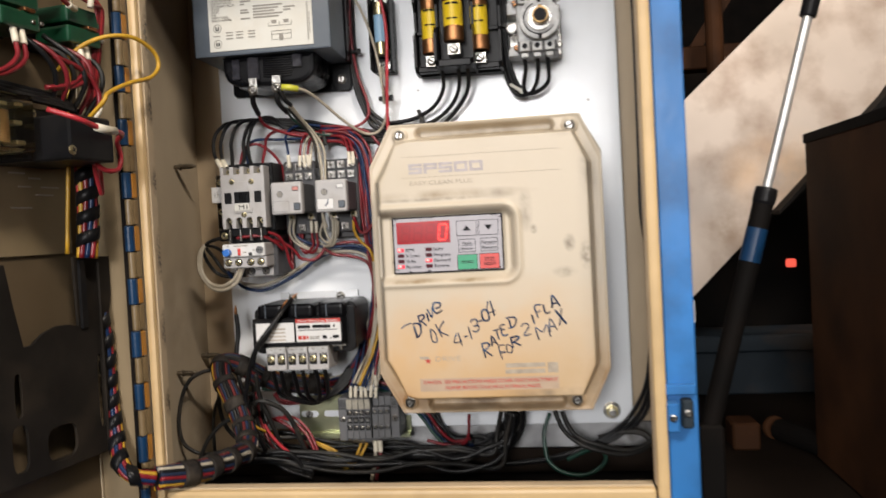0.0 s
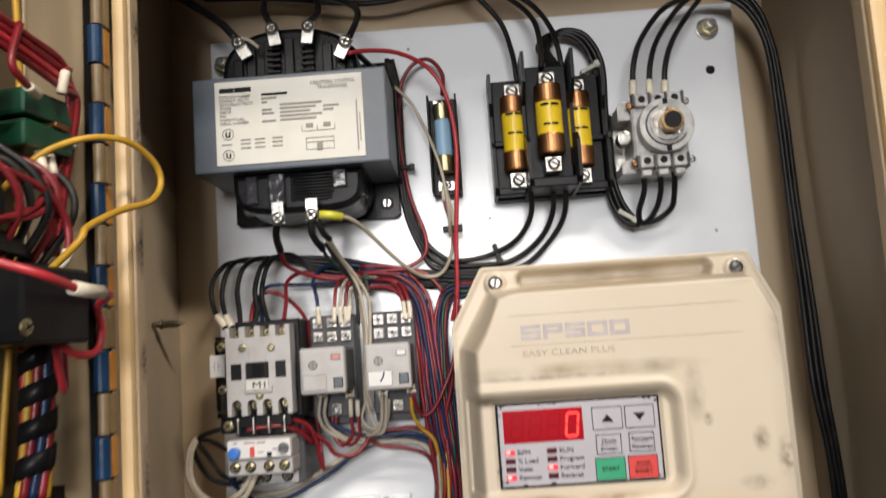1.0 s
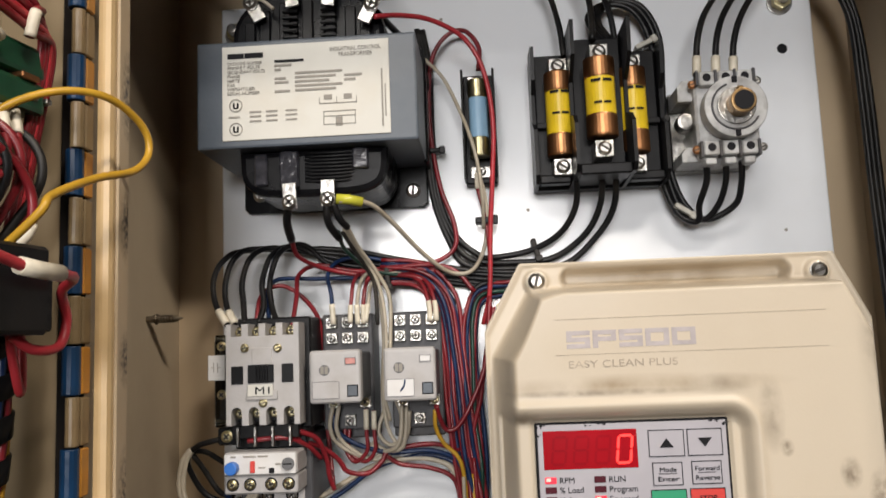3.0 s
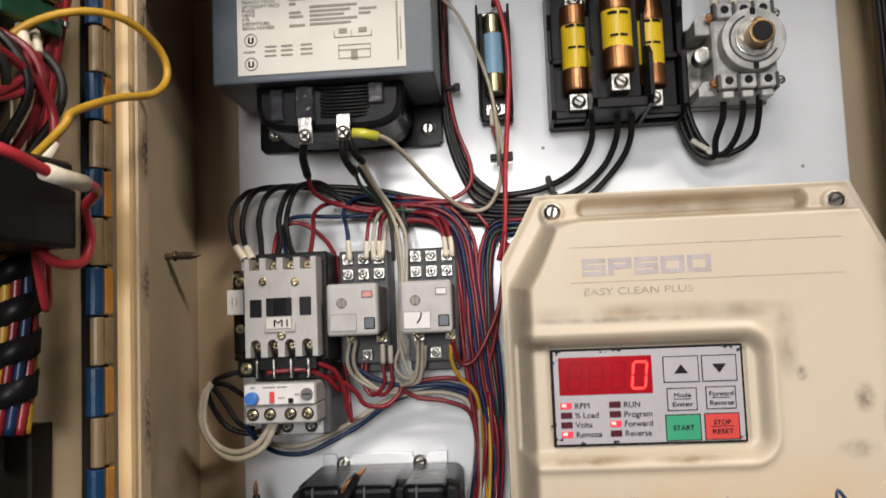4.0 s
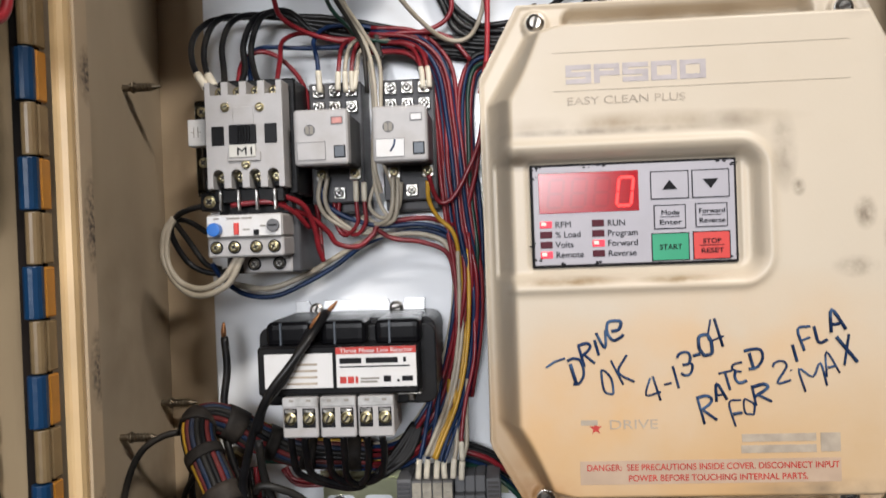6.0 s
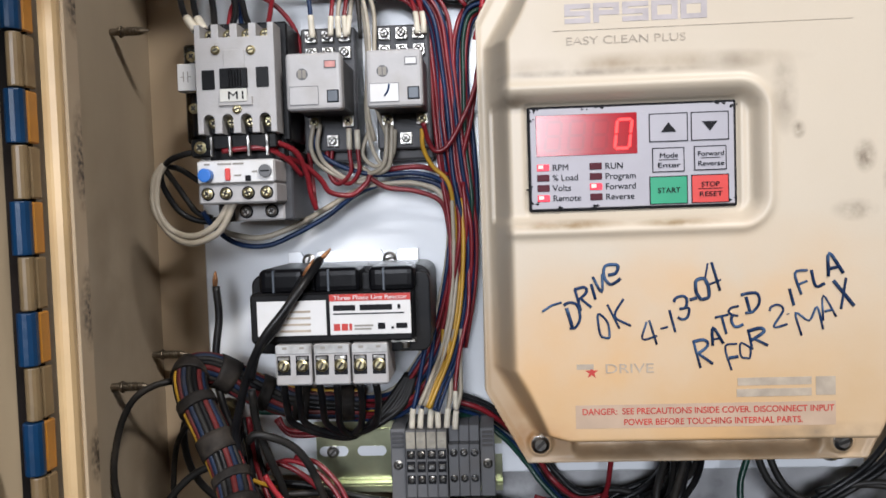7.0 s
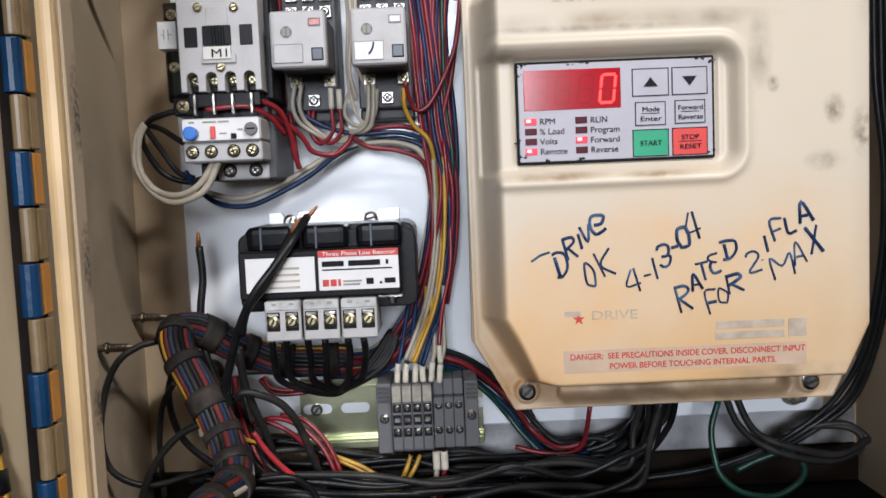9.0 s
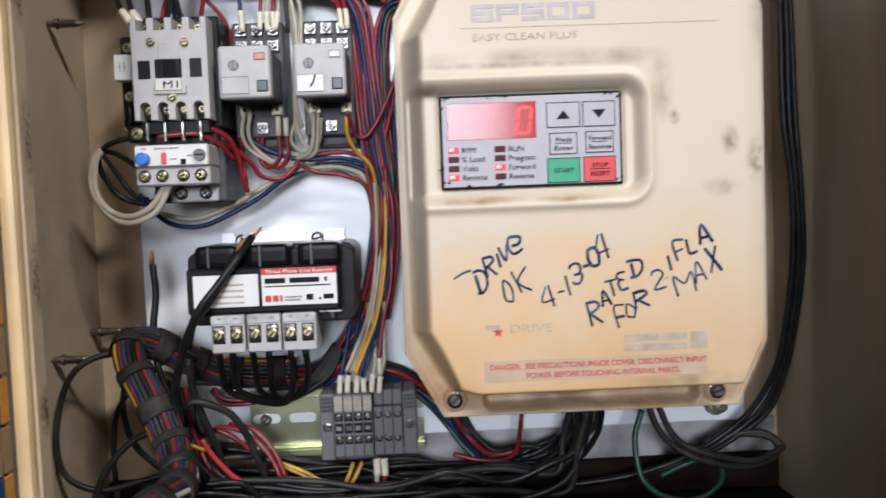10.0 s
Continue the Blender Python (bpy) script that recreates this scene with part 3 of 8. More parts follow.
for k, (a, on1, b2_, on2) in enumerate((("RPM", 1, "RUN", 0), ("% Load", 0, "Program", 0), ("Volts", 0, "Forward", 1), ("Remote", 1, "Reverse", 0))):
    z = 1.2865 - k * 0.00487
    for x, on, txt in ((0.3096, on1, a), (0.3345, on2, b2_)):
        led = part("indicator_led", B(x, x + 0.0058, KY - 0.0011, KY - 0.0005, z - 0.0016, z + 0.0016, b=0.0002), LED_HALO if on else LED_OFF, keypad)
        if on:
            part("lit_spot", B(x + 0.0006, x + 0.0030, KY - 0.0013, KY - 0.0010, z - 0.0005, z + 0.0012, b=0.0005), LED_ON, led)
        words("key_label", txt, x + 0.0072, KY - 0.0008, z - 0.0015, 0.0042, INK, keypad)


def key(x0, x1, z0, z1, material, lines, rim=INK):
    bm = bmesh.new()
    for a in ((x0, x1, z0, z0 + 0.0004), (x0, x1, z1 - 0.0004, z1), (x0, x0 + 0.0004, z0, z1), (x1 - 0.0004, x1, z0, z1)):
        box(bm, a[0], a[1], KY - 0.0011, KY - 0.0005, a[2], a[3], 0)
    ob = part("key", B(x0, x1, KY - 0.0009, KY - 0.0005, z0, z1, b=0.0003), material, keypad)
    part("key_border", bm, rim, ob)
    n = len(lines)
    for i, s in enumerate(lines):
        h = 0.0033 if n == 2 else 0.0036
        w = min(x1 - x0 - 0.003, 0.0021 * len(s))
        zc = (z0 + z1) / 2 + ((n - 1) / 2 - i) * 0.0046
        words("key_label", s, (x0 + x1 - w) / 2, KY - 0.0012, zc - 0.0013, h, INK, ob, width=w)
    if n == 2:
        bars("key_line", ob, INK, KY - 0.0011, [(x0 + 0.003, x1 - 0.003, (z0 + z1) / 2 - 0.0001, (z0 + z1) / 2 + 0.0002)])
    return ob


for x0, x1, up in ((0.3628, 0.3808, 1), (0.3823, 0.3998, -1)):
    k = key(x0, x1, 1.2968, 1.3102, KEY_BG, [])
    c = (x0 + x1) / 2
    bm = bmesh.new()
    bm.faces.new([bm.verts.new((c + dx, KY - 0.0012, 1.3035 + up * dz)) for dx, dz in ((-0.0036, -0.0022), (0.0036, -0.0022), (0, 0.0024))])
    part("arrow", bm, INK, k)
key(0.3640, 0.3790, 1.2825, 1.2940, KEY_BG, ["Mode", "Enter"])
key(0.3835, 0.3985, 1.2828, 1.2942, KEY_BG, ["Forward", "Reverse"])
key(0.3625, 0.3803, 1.2673, 1.2806, GREEN_KEY, ["START"])
key(0.3820, 0.3995, 1.2673, 1.2808, RED_KEY, ["STOP", "RESET"])


rnd = random.Random(5)
for x, z, n in ((0.3085, 1.3135, 4), (0.3072, 1.3090, 3), (0.3395, 1.3140, 6), (0.3330, 1.3142, 3), (0.3960, 1.3138, 6), (0.4015, 1.3128, 4), (0.3080, 1.2700, 6), (0.3072, 1.2770, 5), (0.3200, 1.2671, 7), (0.3360, 1.2672, 5), (0.4012, 1.2690, 3)):
    bm = bmesh.new()
    for i in range(n):
        cx, cz, q = x + rnd.uniform(-0.0022, 0.0022), z + rnd.uniform(-0.0008, 0.0008), rnd.uniform(0.0004, 0.0010)
        bm.faces.new([bm.verts.new((cx + q * rnd.uniform(0.6, 1.5) * math.sin(j), KY - 0.00065 - i * 0.00001, cz + q * rnd.uniform(0.5, 1.0) * math.cos(j))) for j in (6, 5, 4, 3, 2, 1)])
    tagged(part("worn_edge", bm, INK, keypad), kind="stuff")


def face_y(x, z):
    return cover_depth(x, z) - 0.0004


# hand lettering in blue marker, stroke by stroke on a 4 x 6 grid
STROKES = {
    "D": "15 10/06 26 45 42 20 00", "R": "00 06/06 36 45 34 03/13 40", "I": "20 26", "V": "06 20 46", "E": "46 16 05 14 33/14 02 10 40", "e": "13 33 45 36 16 03 10 30 41", "O": "20 01 04 16 35 43 30 20", "K": "10 06/46 13 40",
    "4": "26 02 42/36 30", "-": "03 43", "1": "20 26", "3": "05 16 36 45 33 13/33 42 30 10 01", "0": "10 02 04 16 36 44 42 30 10", "A": "00 26 40/12 32", "T": "20 26/06 46",
    "F": "00 06 46/03 33", ".": "20 21", "2": "05 16 36 44 00 40", "L": "06 00 40", "M": "00 06 23 46 40", "X": "00 46/06 40", "~": "00 13 25 46",
}


def hand(text, tilt, *places):
    """Marker writing. Each letter's lower left corner, width and height in mm from (0.31, 1.18), leaning back by tilt degrees."""
    bm = bmesh.new()
    ca, sa = math.cos(radians(tilt)), math.sin(radians(tilt))
    rnd = random.Random(text)
    for ch, (x, z, w, h) in zip(text, places):
        for s in STROKES[ch].split("/"):
            pts = []
            for p in s.split():
                u = (int(p[0]) / 4 + rnd.uniform(-0.05, 0.05)) * w
                v = (int(p[1]) / 6 + rnd.uniform(-0.03, 0.03)) * h
                px, pz = 0.31 + (x + ca * u - sa * v) / 1000, 1.18 + (z + sa * u + ca * v) / 1000
                pts.append((px, face_y(px, pz) + 0.0003, pz))
            tube(bm, spline(pts, 4), rnd.uniform(0.00052, 0.00090), 6)
    return part("handwriting", bm, MARKER, drive, "blue marker handwriting")


hand("~DRIVe", 14, (0.2, 38.2, 10, 2), (12.5, 29.9, 6.5, 11.5), (18.0, 38.1, 5.5, 10.5), (24.6, 43.4, 1, 7.5), (25.8, 46.4, 5, 8), (30.2, 50.2, 7.5, 8.5))
hand("OK", 14, (27.9, 24.4, 4.6, 12), (34.0, 28.5, 7.5, 13))
hand("4-13-04", 14, (48.0, 20.3, 7, 11.5), (55.6, 27.7, 3.4, 2), (61.6, 26.8, 1, 11), (63.8, 32.5, 6, 10.5), (69.4, 41.1, 3.4, 2), (73.2, 41.7, 6, 9.5), (77.6, 45.0, 7, 14))
hand("RATED", 14, (73.4, 9.6, 6.4, 13), (79.3, 19.9, 4.8, 8.5), (82.7, 24.9, 6.4, 8.5), (88.8, 28.7, 5, 9), (94.7, 35.2, 7.6, 8.5))
hand("FOR", 14, (88.0, 8.5, 5.6, 11), (92.8, 13.2, 4.8, 7.5), (97.8, 17.9, 7, 8.8))
hand("2.1FLA", 14, (107.6, 28.1, 6.2, 9.5), (113.6, 34.0, 1, 1.6), (116.4, 38.1, 1, 8), (120.2, 43.0, 6, 10.5), (127.0, 46.8, 4.4, 8), (132.6, 51.0, 7, 10.5))
hand("MAX", 14, (120.6, 24.1, 9.4, 11), (130.2, 30.8, 6.2, 11), (138.0, 35.9, 6.4, 13.5))
dy = -0.13312
# wide block characters of the worn model number, each from flat strokes on a 2 x 4 grid
BLOCK = {"S": "aefcd", "P": "aebf", "5": "aefcd", "0": "aebghd"}
for i, ch in enumerate("SP500"):
    x, z, w, h, k = 0.3240 + i * 0.01335, 1.3528, 0.0120, 0.0090, 0.0023
    m = z + (h - k) / 2
    stroke = {"a": (x, x + w, z + h - k, z + h), "d": (x, x + w, z, z + k), "f": (x, x + w, m, m + k), "e": (x, x + k + 0.0004, m + k, z + h - k), "b": (x + w - k - 0.0004, x + w, m + k, z + h - k), "c": (x + w - k - 0.0004, x + w, z + k, m), "g": (x, x + k + 0.0004, z + k, m + k), "h": (x + w - k - 0.0004, x + w, z + k, m + k)}
    rows = [stroke[q] for q in BLOCK[ch]] + ([(x, x + k + 0.0004, z, m)] if ch == "P" else [])
    bars("worn_lettering", drive, INK_LILAC, dy, rows)
bars("worn_line", drive, INK_WORN, dy, [(0.318, 0.455, 1.3677, 1.3680), (0.318, 0.455, 1.3495, 1.3498)])
words("worn_lettering", "EASY CLEAN PLUS", 0.3240, dy - 0.0001, 1.3430, 0.0052, INK_WORN, drive, width=0.055, depth=0.00005)
bars("worn_emblem", drive, INK_WORN, dy, [(0.3255, 0.3335, 1.190, 1.1925)])
words("worn_lettering", "DRIVE", 0.3385, dy - 0.0001, 1.1880, 0.0064, INK_WORN, drive, width=0.0225, depth=0.00005)
bars("worn_emblem", drive, INK_WORN, dy, [(0.4005, 0.4345, 1.1808, 1.1845), (0.4000, 0.4345, 1.1755, 1.1792), (0.4365, 0.4455, 1.1757, 1.1845)])
bm = bmesh.new()
bm.faces.new([bm.verts.new((0.3325 + (0.0032 if k % 2 == 0 else 0.0013) * math.sin(k * math.pi / 5), dy, 1.1885 + (0.0032 if k % 2 == 0 else 0.0013) * math.cos(k * math.pi / 5))) for k in range(9, -1, -1)])
part("red_star", bm, INK_RED, drive)
part("warning_strip", B(0.3245, 0.4455, dy - 0.00004, dy + 0.0004, 1.1615, 1.1728, b=0), node_mat("pale_warning_strip", (0.45, 0.33, 0.235), 0.45, vary=0.12, scale=60, bump=0), drive, "pale strip with red warning")
words("warning_text", "DANGER:  SEE PRECAUTIONS INSIDE COVER. DISCONNECT INPUT", 0.3275, dy - 0.0002, 1.1682, 0.0042, INK_RED, drive, width=0.117, depth=0.00005, bold=0.00005)
words("warning_text", "POWER BEFORE TOUCHING INTERNAL PARTS.", 0.3470, dy - 0.0002, 1.1630, 0.0042, INK_RED, drive, width=0.083, depth=0.00005, bold=0.00005)

for x, z in ((0.497, 1.586), (0.4973, 1.1104), (0.112, 1.586), (0.1116, 1.1412), (0.1205, 1.1161), (0.2955, 1.380)):
    bolt = thing("panel_bolt", "zinc stud with nut and washer through the panel", "bolt", "panel bolts")
    part("washer", cyl(bmesh.new(), (x, 0.0, z), (0, -1, 0), 0.0088, 0.0016, 24, b=0.0004), STEEL, bolt)
    part("nut", cyl(bmesh.new(), (x, -0.0016, z), (0, -1, 0), 0.0066, 0.0058, 6, b=0.0006), BRASS, bolt)
    part("stud", cyl(bmesh.new(), (x, -0.0074, z), (0, -1, 0), 0.0036, 0.0075, 16, b=0.0008), STEEL, bolt)
part("drilled_hole", cyl(bmesh.new(), (0.4965, 0.0002, 1.553), (0, -1, 0), 0.0036, 0.0003, 20), INK, panel)
for x, z in ((0.315, 1.448), (0.488, 1.426), (0.260, 1.589)):
    part("chip", cyl(bmesh.new(), (x, 0.0002, z), (0, -1, 0), 0.0012, 0.0003, 9), INK_FADED, panel)
OLD_STEEL = node_mat("tarnished_screw_steel", (0.20, 0.165, 0.12), 0.42, 0.9, vary=0.4, scale=200, dirt=(0.07, 0.05, 0.03), dirt_amount=0.6, dirt_scale=150)
for y, z in ((-0.0386, 1.3814), (-0.0010, 1.1793), (-0.0601, 1.171)):
    sc = thing("sheet_metal_screw", "rusty screw poking through the cabinet side wall", "screw", "side wall screws")
    bm = cyl(bmesh.new(), (XL, y, z), (1, 0, 0), 0.0022, 0.019, 10)
    cyl(bm, (XL + 0.019, y, z), (1, 0, 0), 0.0022, 0.005, 10, r2=0.0004)
    part("shank", bm, OLD_STEEL, sc)
    part("thread", tube(bmesh.new(), [Vector((XL + 0.004 + 0.014 * k / 60, y + 0.0025 * math.cos(k * 0.75), z + 0.0025 * math.sin(k * 0.75))) for k in range(61)], 0.0004, 4), OLD_STEEL, sc)
    part("collar", cyl(bmesh.new(), (XL + 0.0055, y, z), (1, 0, 0), 0.0036, 0.002, 8, b=0.0006), OLD_STEEL, sc)


# ---- control transformer ----
tf = thing("control_transformer", "blue-grey control transformer with black windings and white label", "transformer")
part("core", B(0.113, 0.248, -0.085, -0.008, 1.480, 1.547, b=0.0015, seg=2), STEEL_PAINT, tf)
label = part("label", B(0.129, 0.2315, -0.0858, -0.085, 1.4845, 1.5435, b=0.0002), PAPER, tf, "cream rating label with black print")
LY = -0.0862
bars("brand_mark", label, INK, LY, [(0.1325, 0.1425, 1.5356, 1.5388), (0.1430, 0.1545, 1.5356, 1.5388)])
words("label_text", "INDUSTRIAL CONTROL", 0.1955, LY, 1.5372, 0.0036, INK_FADED, label, width=0.031)
words("label_text", "TRANSFORMER", 0.2005, LY, 1.5337, 0.0036, INK_FADED, label, width=0.021)
for i, s in enumerate(("CATALOG NUMBER", "PRIMARY VOLTS", "SECONDARY VOLTS", "PHASE", "HERTZ", "KVA", "WEIGHT(LBS)", "SERIAL NUMBER")):
    words("label_text", s, 0.1322, LY, 1.5316 - i * 0.00268, 0.0027, INK_FADED, label, width=0.00155 * len(s))
bars("label_print", label, INK, LY, [(0.1615, 0.1795, 1.5318, 1.5334)])
bars("label_print", label, INK_FADED, LY, [(0.1615, 0.172, 1.5292, 1.5306), (0.1615, 0.1655, 1.5265, 1.5279), (0.1615, 0.170, 1.5185, 1.5199), (0.1615, 0.1685, 1.521, 1.5224), (0.1615, 0.171, 1.513, 1.5144)]
     + [(0.174, 0.203 - 0.004 * (k % 3), 1.524 - k * 0.0027, 1.5254 - k * 0.0027) for k in range(5)] + [(0.204, 0.215, 1.521, 1.5224), (0.204, 0.211, 1.5183, 1.5197)])
bars("label_print", label, INK_FADED, LY, [(x, x + 0.007, z, z + 0.001) for x in (0.146, 0.156, 0.168) for z in (1.4955, 1.4985, 1.5012)] + [(0.133, 0.140, 1.4985, 1.4995)])
for x, z in ((0.1375, 1.5062), (0.1375, 1.4915)):
    bm = bmesh.new()
    bmesh.ops.create_circle(bm, segments=24, radius=0.0042, matrix=pose(x, LY, z, 90))
    tube(bm, [Vector((x + 0.0038 * math.cos(a * 0.2618), LY, z + 0.0038 * math.sin(a * 0.2618))) for a in range(25)], 0.0003, 4)
    part("approval_mark", bm, INK_FADED, label)
    bars("approval_mark", label, INK, LY, [(x - 0.0018, x - 0.0008, z - 0.0016, z + 0.0018), (x + 0.0006, x + 0.0016, z - 0.0018, z + 0.0016), (x - 0.0012, x + 0.0012, z - 0.002, z - 0.0013)])
bars("wiring_diagram", label, INK_FADED, LY, [(0.1885, 0.2115, 1.5045, 1.5049), (0.1885, 0.1889, 1.5045, 1.5085), (0.2111, 0.2115, 1.5045, 1.5085), (0.1915, 0.1965, 1.507, 1.510), (0.2035, 0.2085, 1.507, 1.510), (0.199, 0.1994, 1.5045, 1.5085),
                                              (0.191, 0.2105, 1.4995, 1.4999), (0.191, 0.2105, 1.4965, 1.4969), (0.191, 0.1914, 1.4915, 1.4999), (0.2101, 0.2105, 1.4915, 1.4999), (0.1985, 0.2025, 1.4905, 1.4960), (0.191, 0.2105, 1.4915, 1.4918)])
bars("label_print", label, INK_FADED, LY, [(0.2265, 0.2274, 1.489, 1.5245), (0.2285, 0.2292, 1.495, 1.515)])


GREY_TAPE = node_mat("grey_tape", (0.03, 0.03, 0.037), 0.12, vary=0.5, scale=150, bump=0.6, bump_scale=200)


def winding(top):
    s = 1 if top else -1
    z0 = 1.547 if top else 1.480
    bm = bmesh.new()
    cx, w, h = (0.180, 0.049, 0.037) if top else (0.1815, 0.046, 0.029)
    out = []
    for k in range(19):
        a = math.pi * k / 18
        out.append((cx - w * math.copysign(abs(math.cos(a)) ** (0.8 if top else 0.45), math.cos(a)), z0 + s * h * math.sin(a) ** (0.75 if top else 0.5)))
    prism(bm, out if top else out[::-1], -0.074, -0.014, 0.004)
    return part("winding", bm, BLACK_GLOSS, tf, "glossy black varnished winding", smooth=False)


winding(True)
winding(False)
for k in range(9):
    z = 1.4775 - k * 0.0022
    part("wire_turn", tube(bmesh.new(), spline([(0.1765, -0.0735, z), (0.195, -0.0752, z - 0.0006), (0.216 - k * 0.001, -0.071, z + 0.0004), (0.2265 - k * 0.0018, -0.055, z + 0.001)], 5), 0.0011, 6), BLACK, tf)
for x, w, z0, z1 in ((0.1455, 0.008, 1.458, 1.478), (0.161, 0.012, 1.456, 1.479), (0.206, 0.010, 1.466, 1.479)):
    part("tape_strip", B(x, x + w, -0.0768, -0.0735, z0, z1, b=0.001), GREY_TAPE, tf)
for k in range(7):
    a = radians(150 - k * 20)
    x, z = 0.18 + 0.042 * math.cos(a), 1.549 + 0.027 * math.sin(a)
    part("tape_strip", B(x - 0.0035, x + 0.0035, -0.0762, -0.0735, 1.549, z, b=0.0008), BLACK if k % 2 else BLACK_GLOSS, tf)
for x in (0.1645, 0.1885):
    bm = bmesh.new()
    for i in range(5):
        box(bm, x, x + 0.010, -0.0785, -0.076, 1.550 + i * 0.0042, 1.5522 + i * 0.0042, 0.0006)
    part("fin_block", bm, BLACK, tf)
part("foot_plate", prism(bmesh.new(), [(0.121, 1.4535), (0.2435, 1.4525), (0.2465, 1.4555), (0.2465, 1.495), (0.118, 1.495), (0.118, 1.4565)], -0.006, -0.0005, 0.0008), BLACK_GLOSS, tf, "glossy black foot plate")
part("foot_plate", B(0.118, 0.247, -0.006, -0.0005, 1.535, 1.578, b=0.001), BLACK_GLOSS, tf)
part("side_bracket", B(0.2465, 0.2495, -0.03, -0.001, 1.478, 1.551, b=0.001), BLACK_GLOSS, tf)
screw(tf, 0.1295, -0.006, 1.4665, 0.0052, 80, cross=True)
screw(tf, 0.2365, -0.006, 1.4645, 0.0052, 85)
part("bobbin_end", cyl(bmesh.new(), (0.1265, -0.012, 1.577), (0, -1, 0), 0.0068, 0.014, 20, b=0.001), BRASS, tf, "brown bolt boss with bright end")


def lug(x, z, lean):
    d = Vector((math.sin(radians(lean)), 0, math.cos(radians(lean))))
    n = Vector((d.z, 0, -d.x))
    c = Vector((x, -0.083, z))
    bm = bmesh.new()
    prism(bm, [((c + n * a + d * b).x, (c + n * a + d * b).z) for a, b in ((-0.0042, -0.012), (0.0042, -0.012), (0.0042, 0.004), (-0.0042, 0.004))], -0.0838, -0.0818, 0.0004)
    ob = part("terminal_lug", bm, STEEL, tf, "bright terminal lug with screw")
    screw(ob, x, -0.0838, z, 0.0047, 40 + lean, cross=True)


for x, z, l in ((0.1465, 1.5715, -28), (0.1705, 1.580, -10), (0.196, 1.5795, 9), (0.2215, 1.5665, 27)):
    lug(x, z, l)
lug(0.1690, 1.4455, 178)
lug(0.1920, 1.4465, 180)

# ---- small control fuse in its holder ----
fh = thing("control_fuse_holder", "black fuse holder with one small blue-labelled fuse", "fuse holder")
part("base", B(0.2735, 0.2955, -0.012, -0.0005, 1.4655, 1.542, b=0.001), BLACK, fh)
for x in (0.2735, 0.2945):
    part("side_rail", B(x - 0.0008, x + 0.0008, -0.03, -0.012, 1.466, 1.541, b=0.0006), BLACK, fh)
fuse = part("fuse", cyl(bmesh.new(), (0.2838, -0.024, 1.494), (0, 0, 1), 0.0062, 0.028, 24), SKY, fh, "pale blue fuse barrel")
for z0, z1 in ((1.4815, 1.4945), (1.5215, 1.5345)):
    part("fuse_cap", cyl(bmesh.new(), (0.2838, -0.024, z0), (0, 0, 1), 0.0065, z1 - z0, 24, b=0.0008), BRASS, fuse, "brass fuse cap")
for z in (1.4825, 1.528):
    part("fuse_clip", B(0.2768, 0.2908, -0.0255, -0.012, z, z + 0.006, b=0.001), STEEL, fh, "bright spring clip")
for z in (1.4735, 1.537):
    part("terminal_plate", B(0.277, 0.2905, -0.0155, -0.0115, z - 0.0045, z + 0.0035, b=0.0006), STEEL, fh)
    screw(fh, 0.2838, -0.0155, z, 0.0036, 30, cross=True)

# ---- three-pole fuse block ----
fb = thing("fuse_block", "black three-pole fuse block with yellow-labelled copper fuses", "fuse block")
part("base", B(0.3195, 0.4055, -0.014, -0.0005, 1.4585, 1.551, b=0.0015), BLACK, fb)


def barrier(x, profile):
    """A thin upright wall, its outline in y and z."""
    bm = bmesh.new()
    f = bm.faces.new([bm.verts.new((x - 0.0012, y, z)) for y, z in profile])
    ext = bmesh.ops.extrude_face_region(bm, geom=[f])["geom"]
    bmesh.ops.translate(bm, verts=[v for v in ext if isinstance(v, bmesh.types.BMVert)], vec=(0.0024, 0, 0))
    bmesh.ops.recalc_face_normals(bm, faces=bm.faces)
    part("barrier", bm, BLACK, fb)


for x in (0.3440, 0.3790):
    barrier(x, [(-0.012, 1.458), (-0.060, 1.460), (-0.066, 1.464), (-0.066, 1.490), (-0.058, 1.497), (-0.046, 1.500), (-0.046, 1.522), (-0.056, 1.527), (-0.066, 1.534), (-0.067, 1.556), (-0.012, 1.557)])
for x in (0.3205, 0.4045):
    barrier(x, [(-0.012, 1.458), (-0.034, 1.459), (-0.040, 1.464), (-0.040, 1.494), (-0.030, 1.500), (-0.030, 1.520), (-0.038, 1.528), (-0.040, 1.550), (-0.012, 1.553)])
part("pole_seat", B(0.3455, 0.3775, -0.04, -0.014, 1.460, 1.553, b=0.001), BLACK, fb)
for x0, x1 in ((0.322, 0.3425), (0.3805, 0.403)):
    part("pole_seat", B(x0, x1, -0.024, -0.014, 1.461, 1.549, b=0.001), BLACK, fb)
    part("cross_bar", B(x0, x1, -0.03, -0.024, 1.497, 1.501, b=0.0006), BLACK, fb)
part("front_ledge", B(0.3455, 0.3775, -0.060, -0.040, 1.4585, 1.4655, b=0.001), BLACK, fb)
for x0, x1 in ((0.3220, 0.3425), (0.3805, 0.4030)):
    part("front_ledge", B(x0, x1, -0.034, -0.024, 1.4590, 1.4650, b=0.001), BLACK, fb)
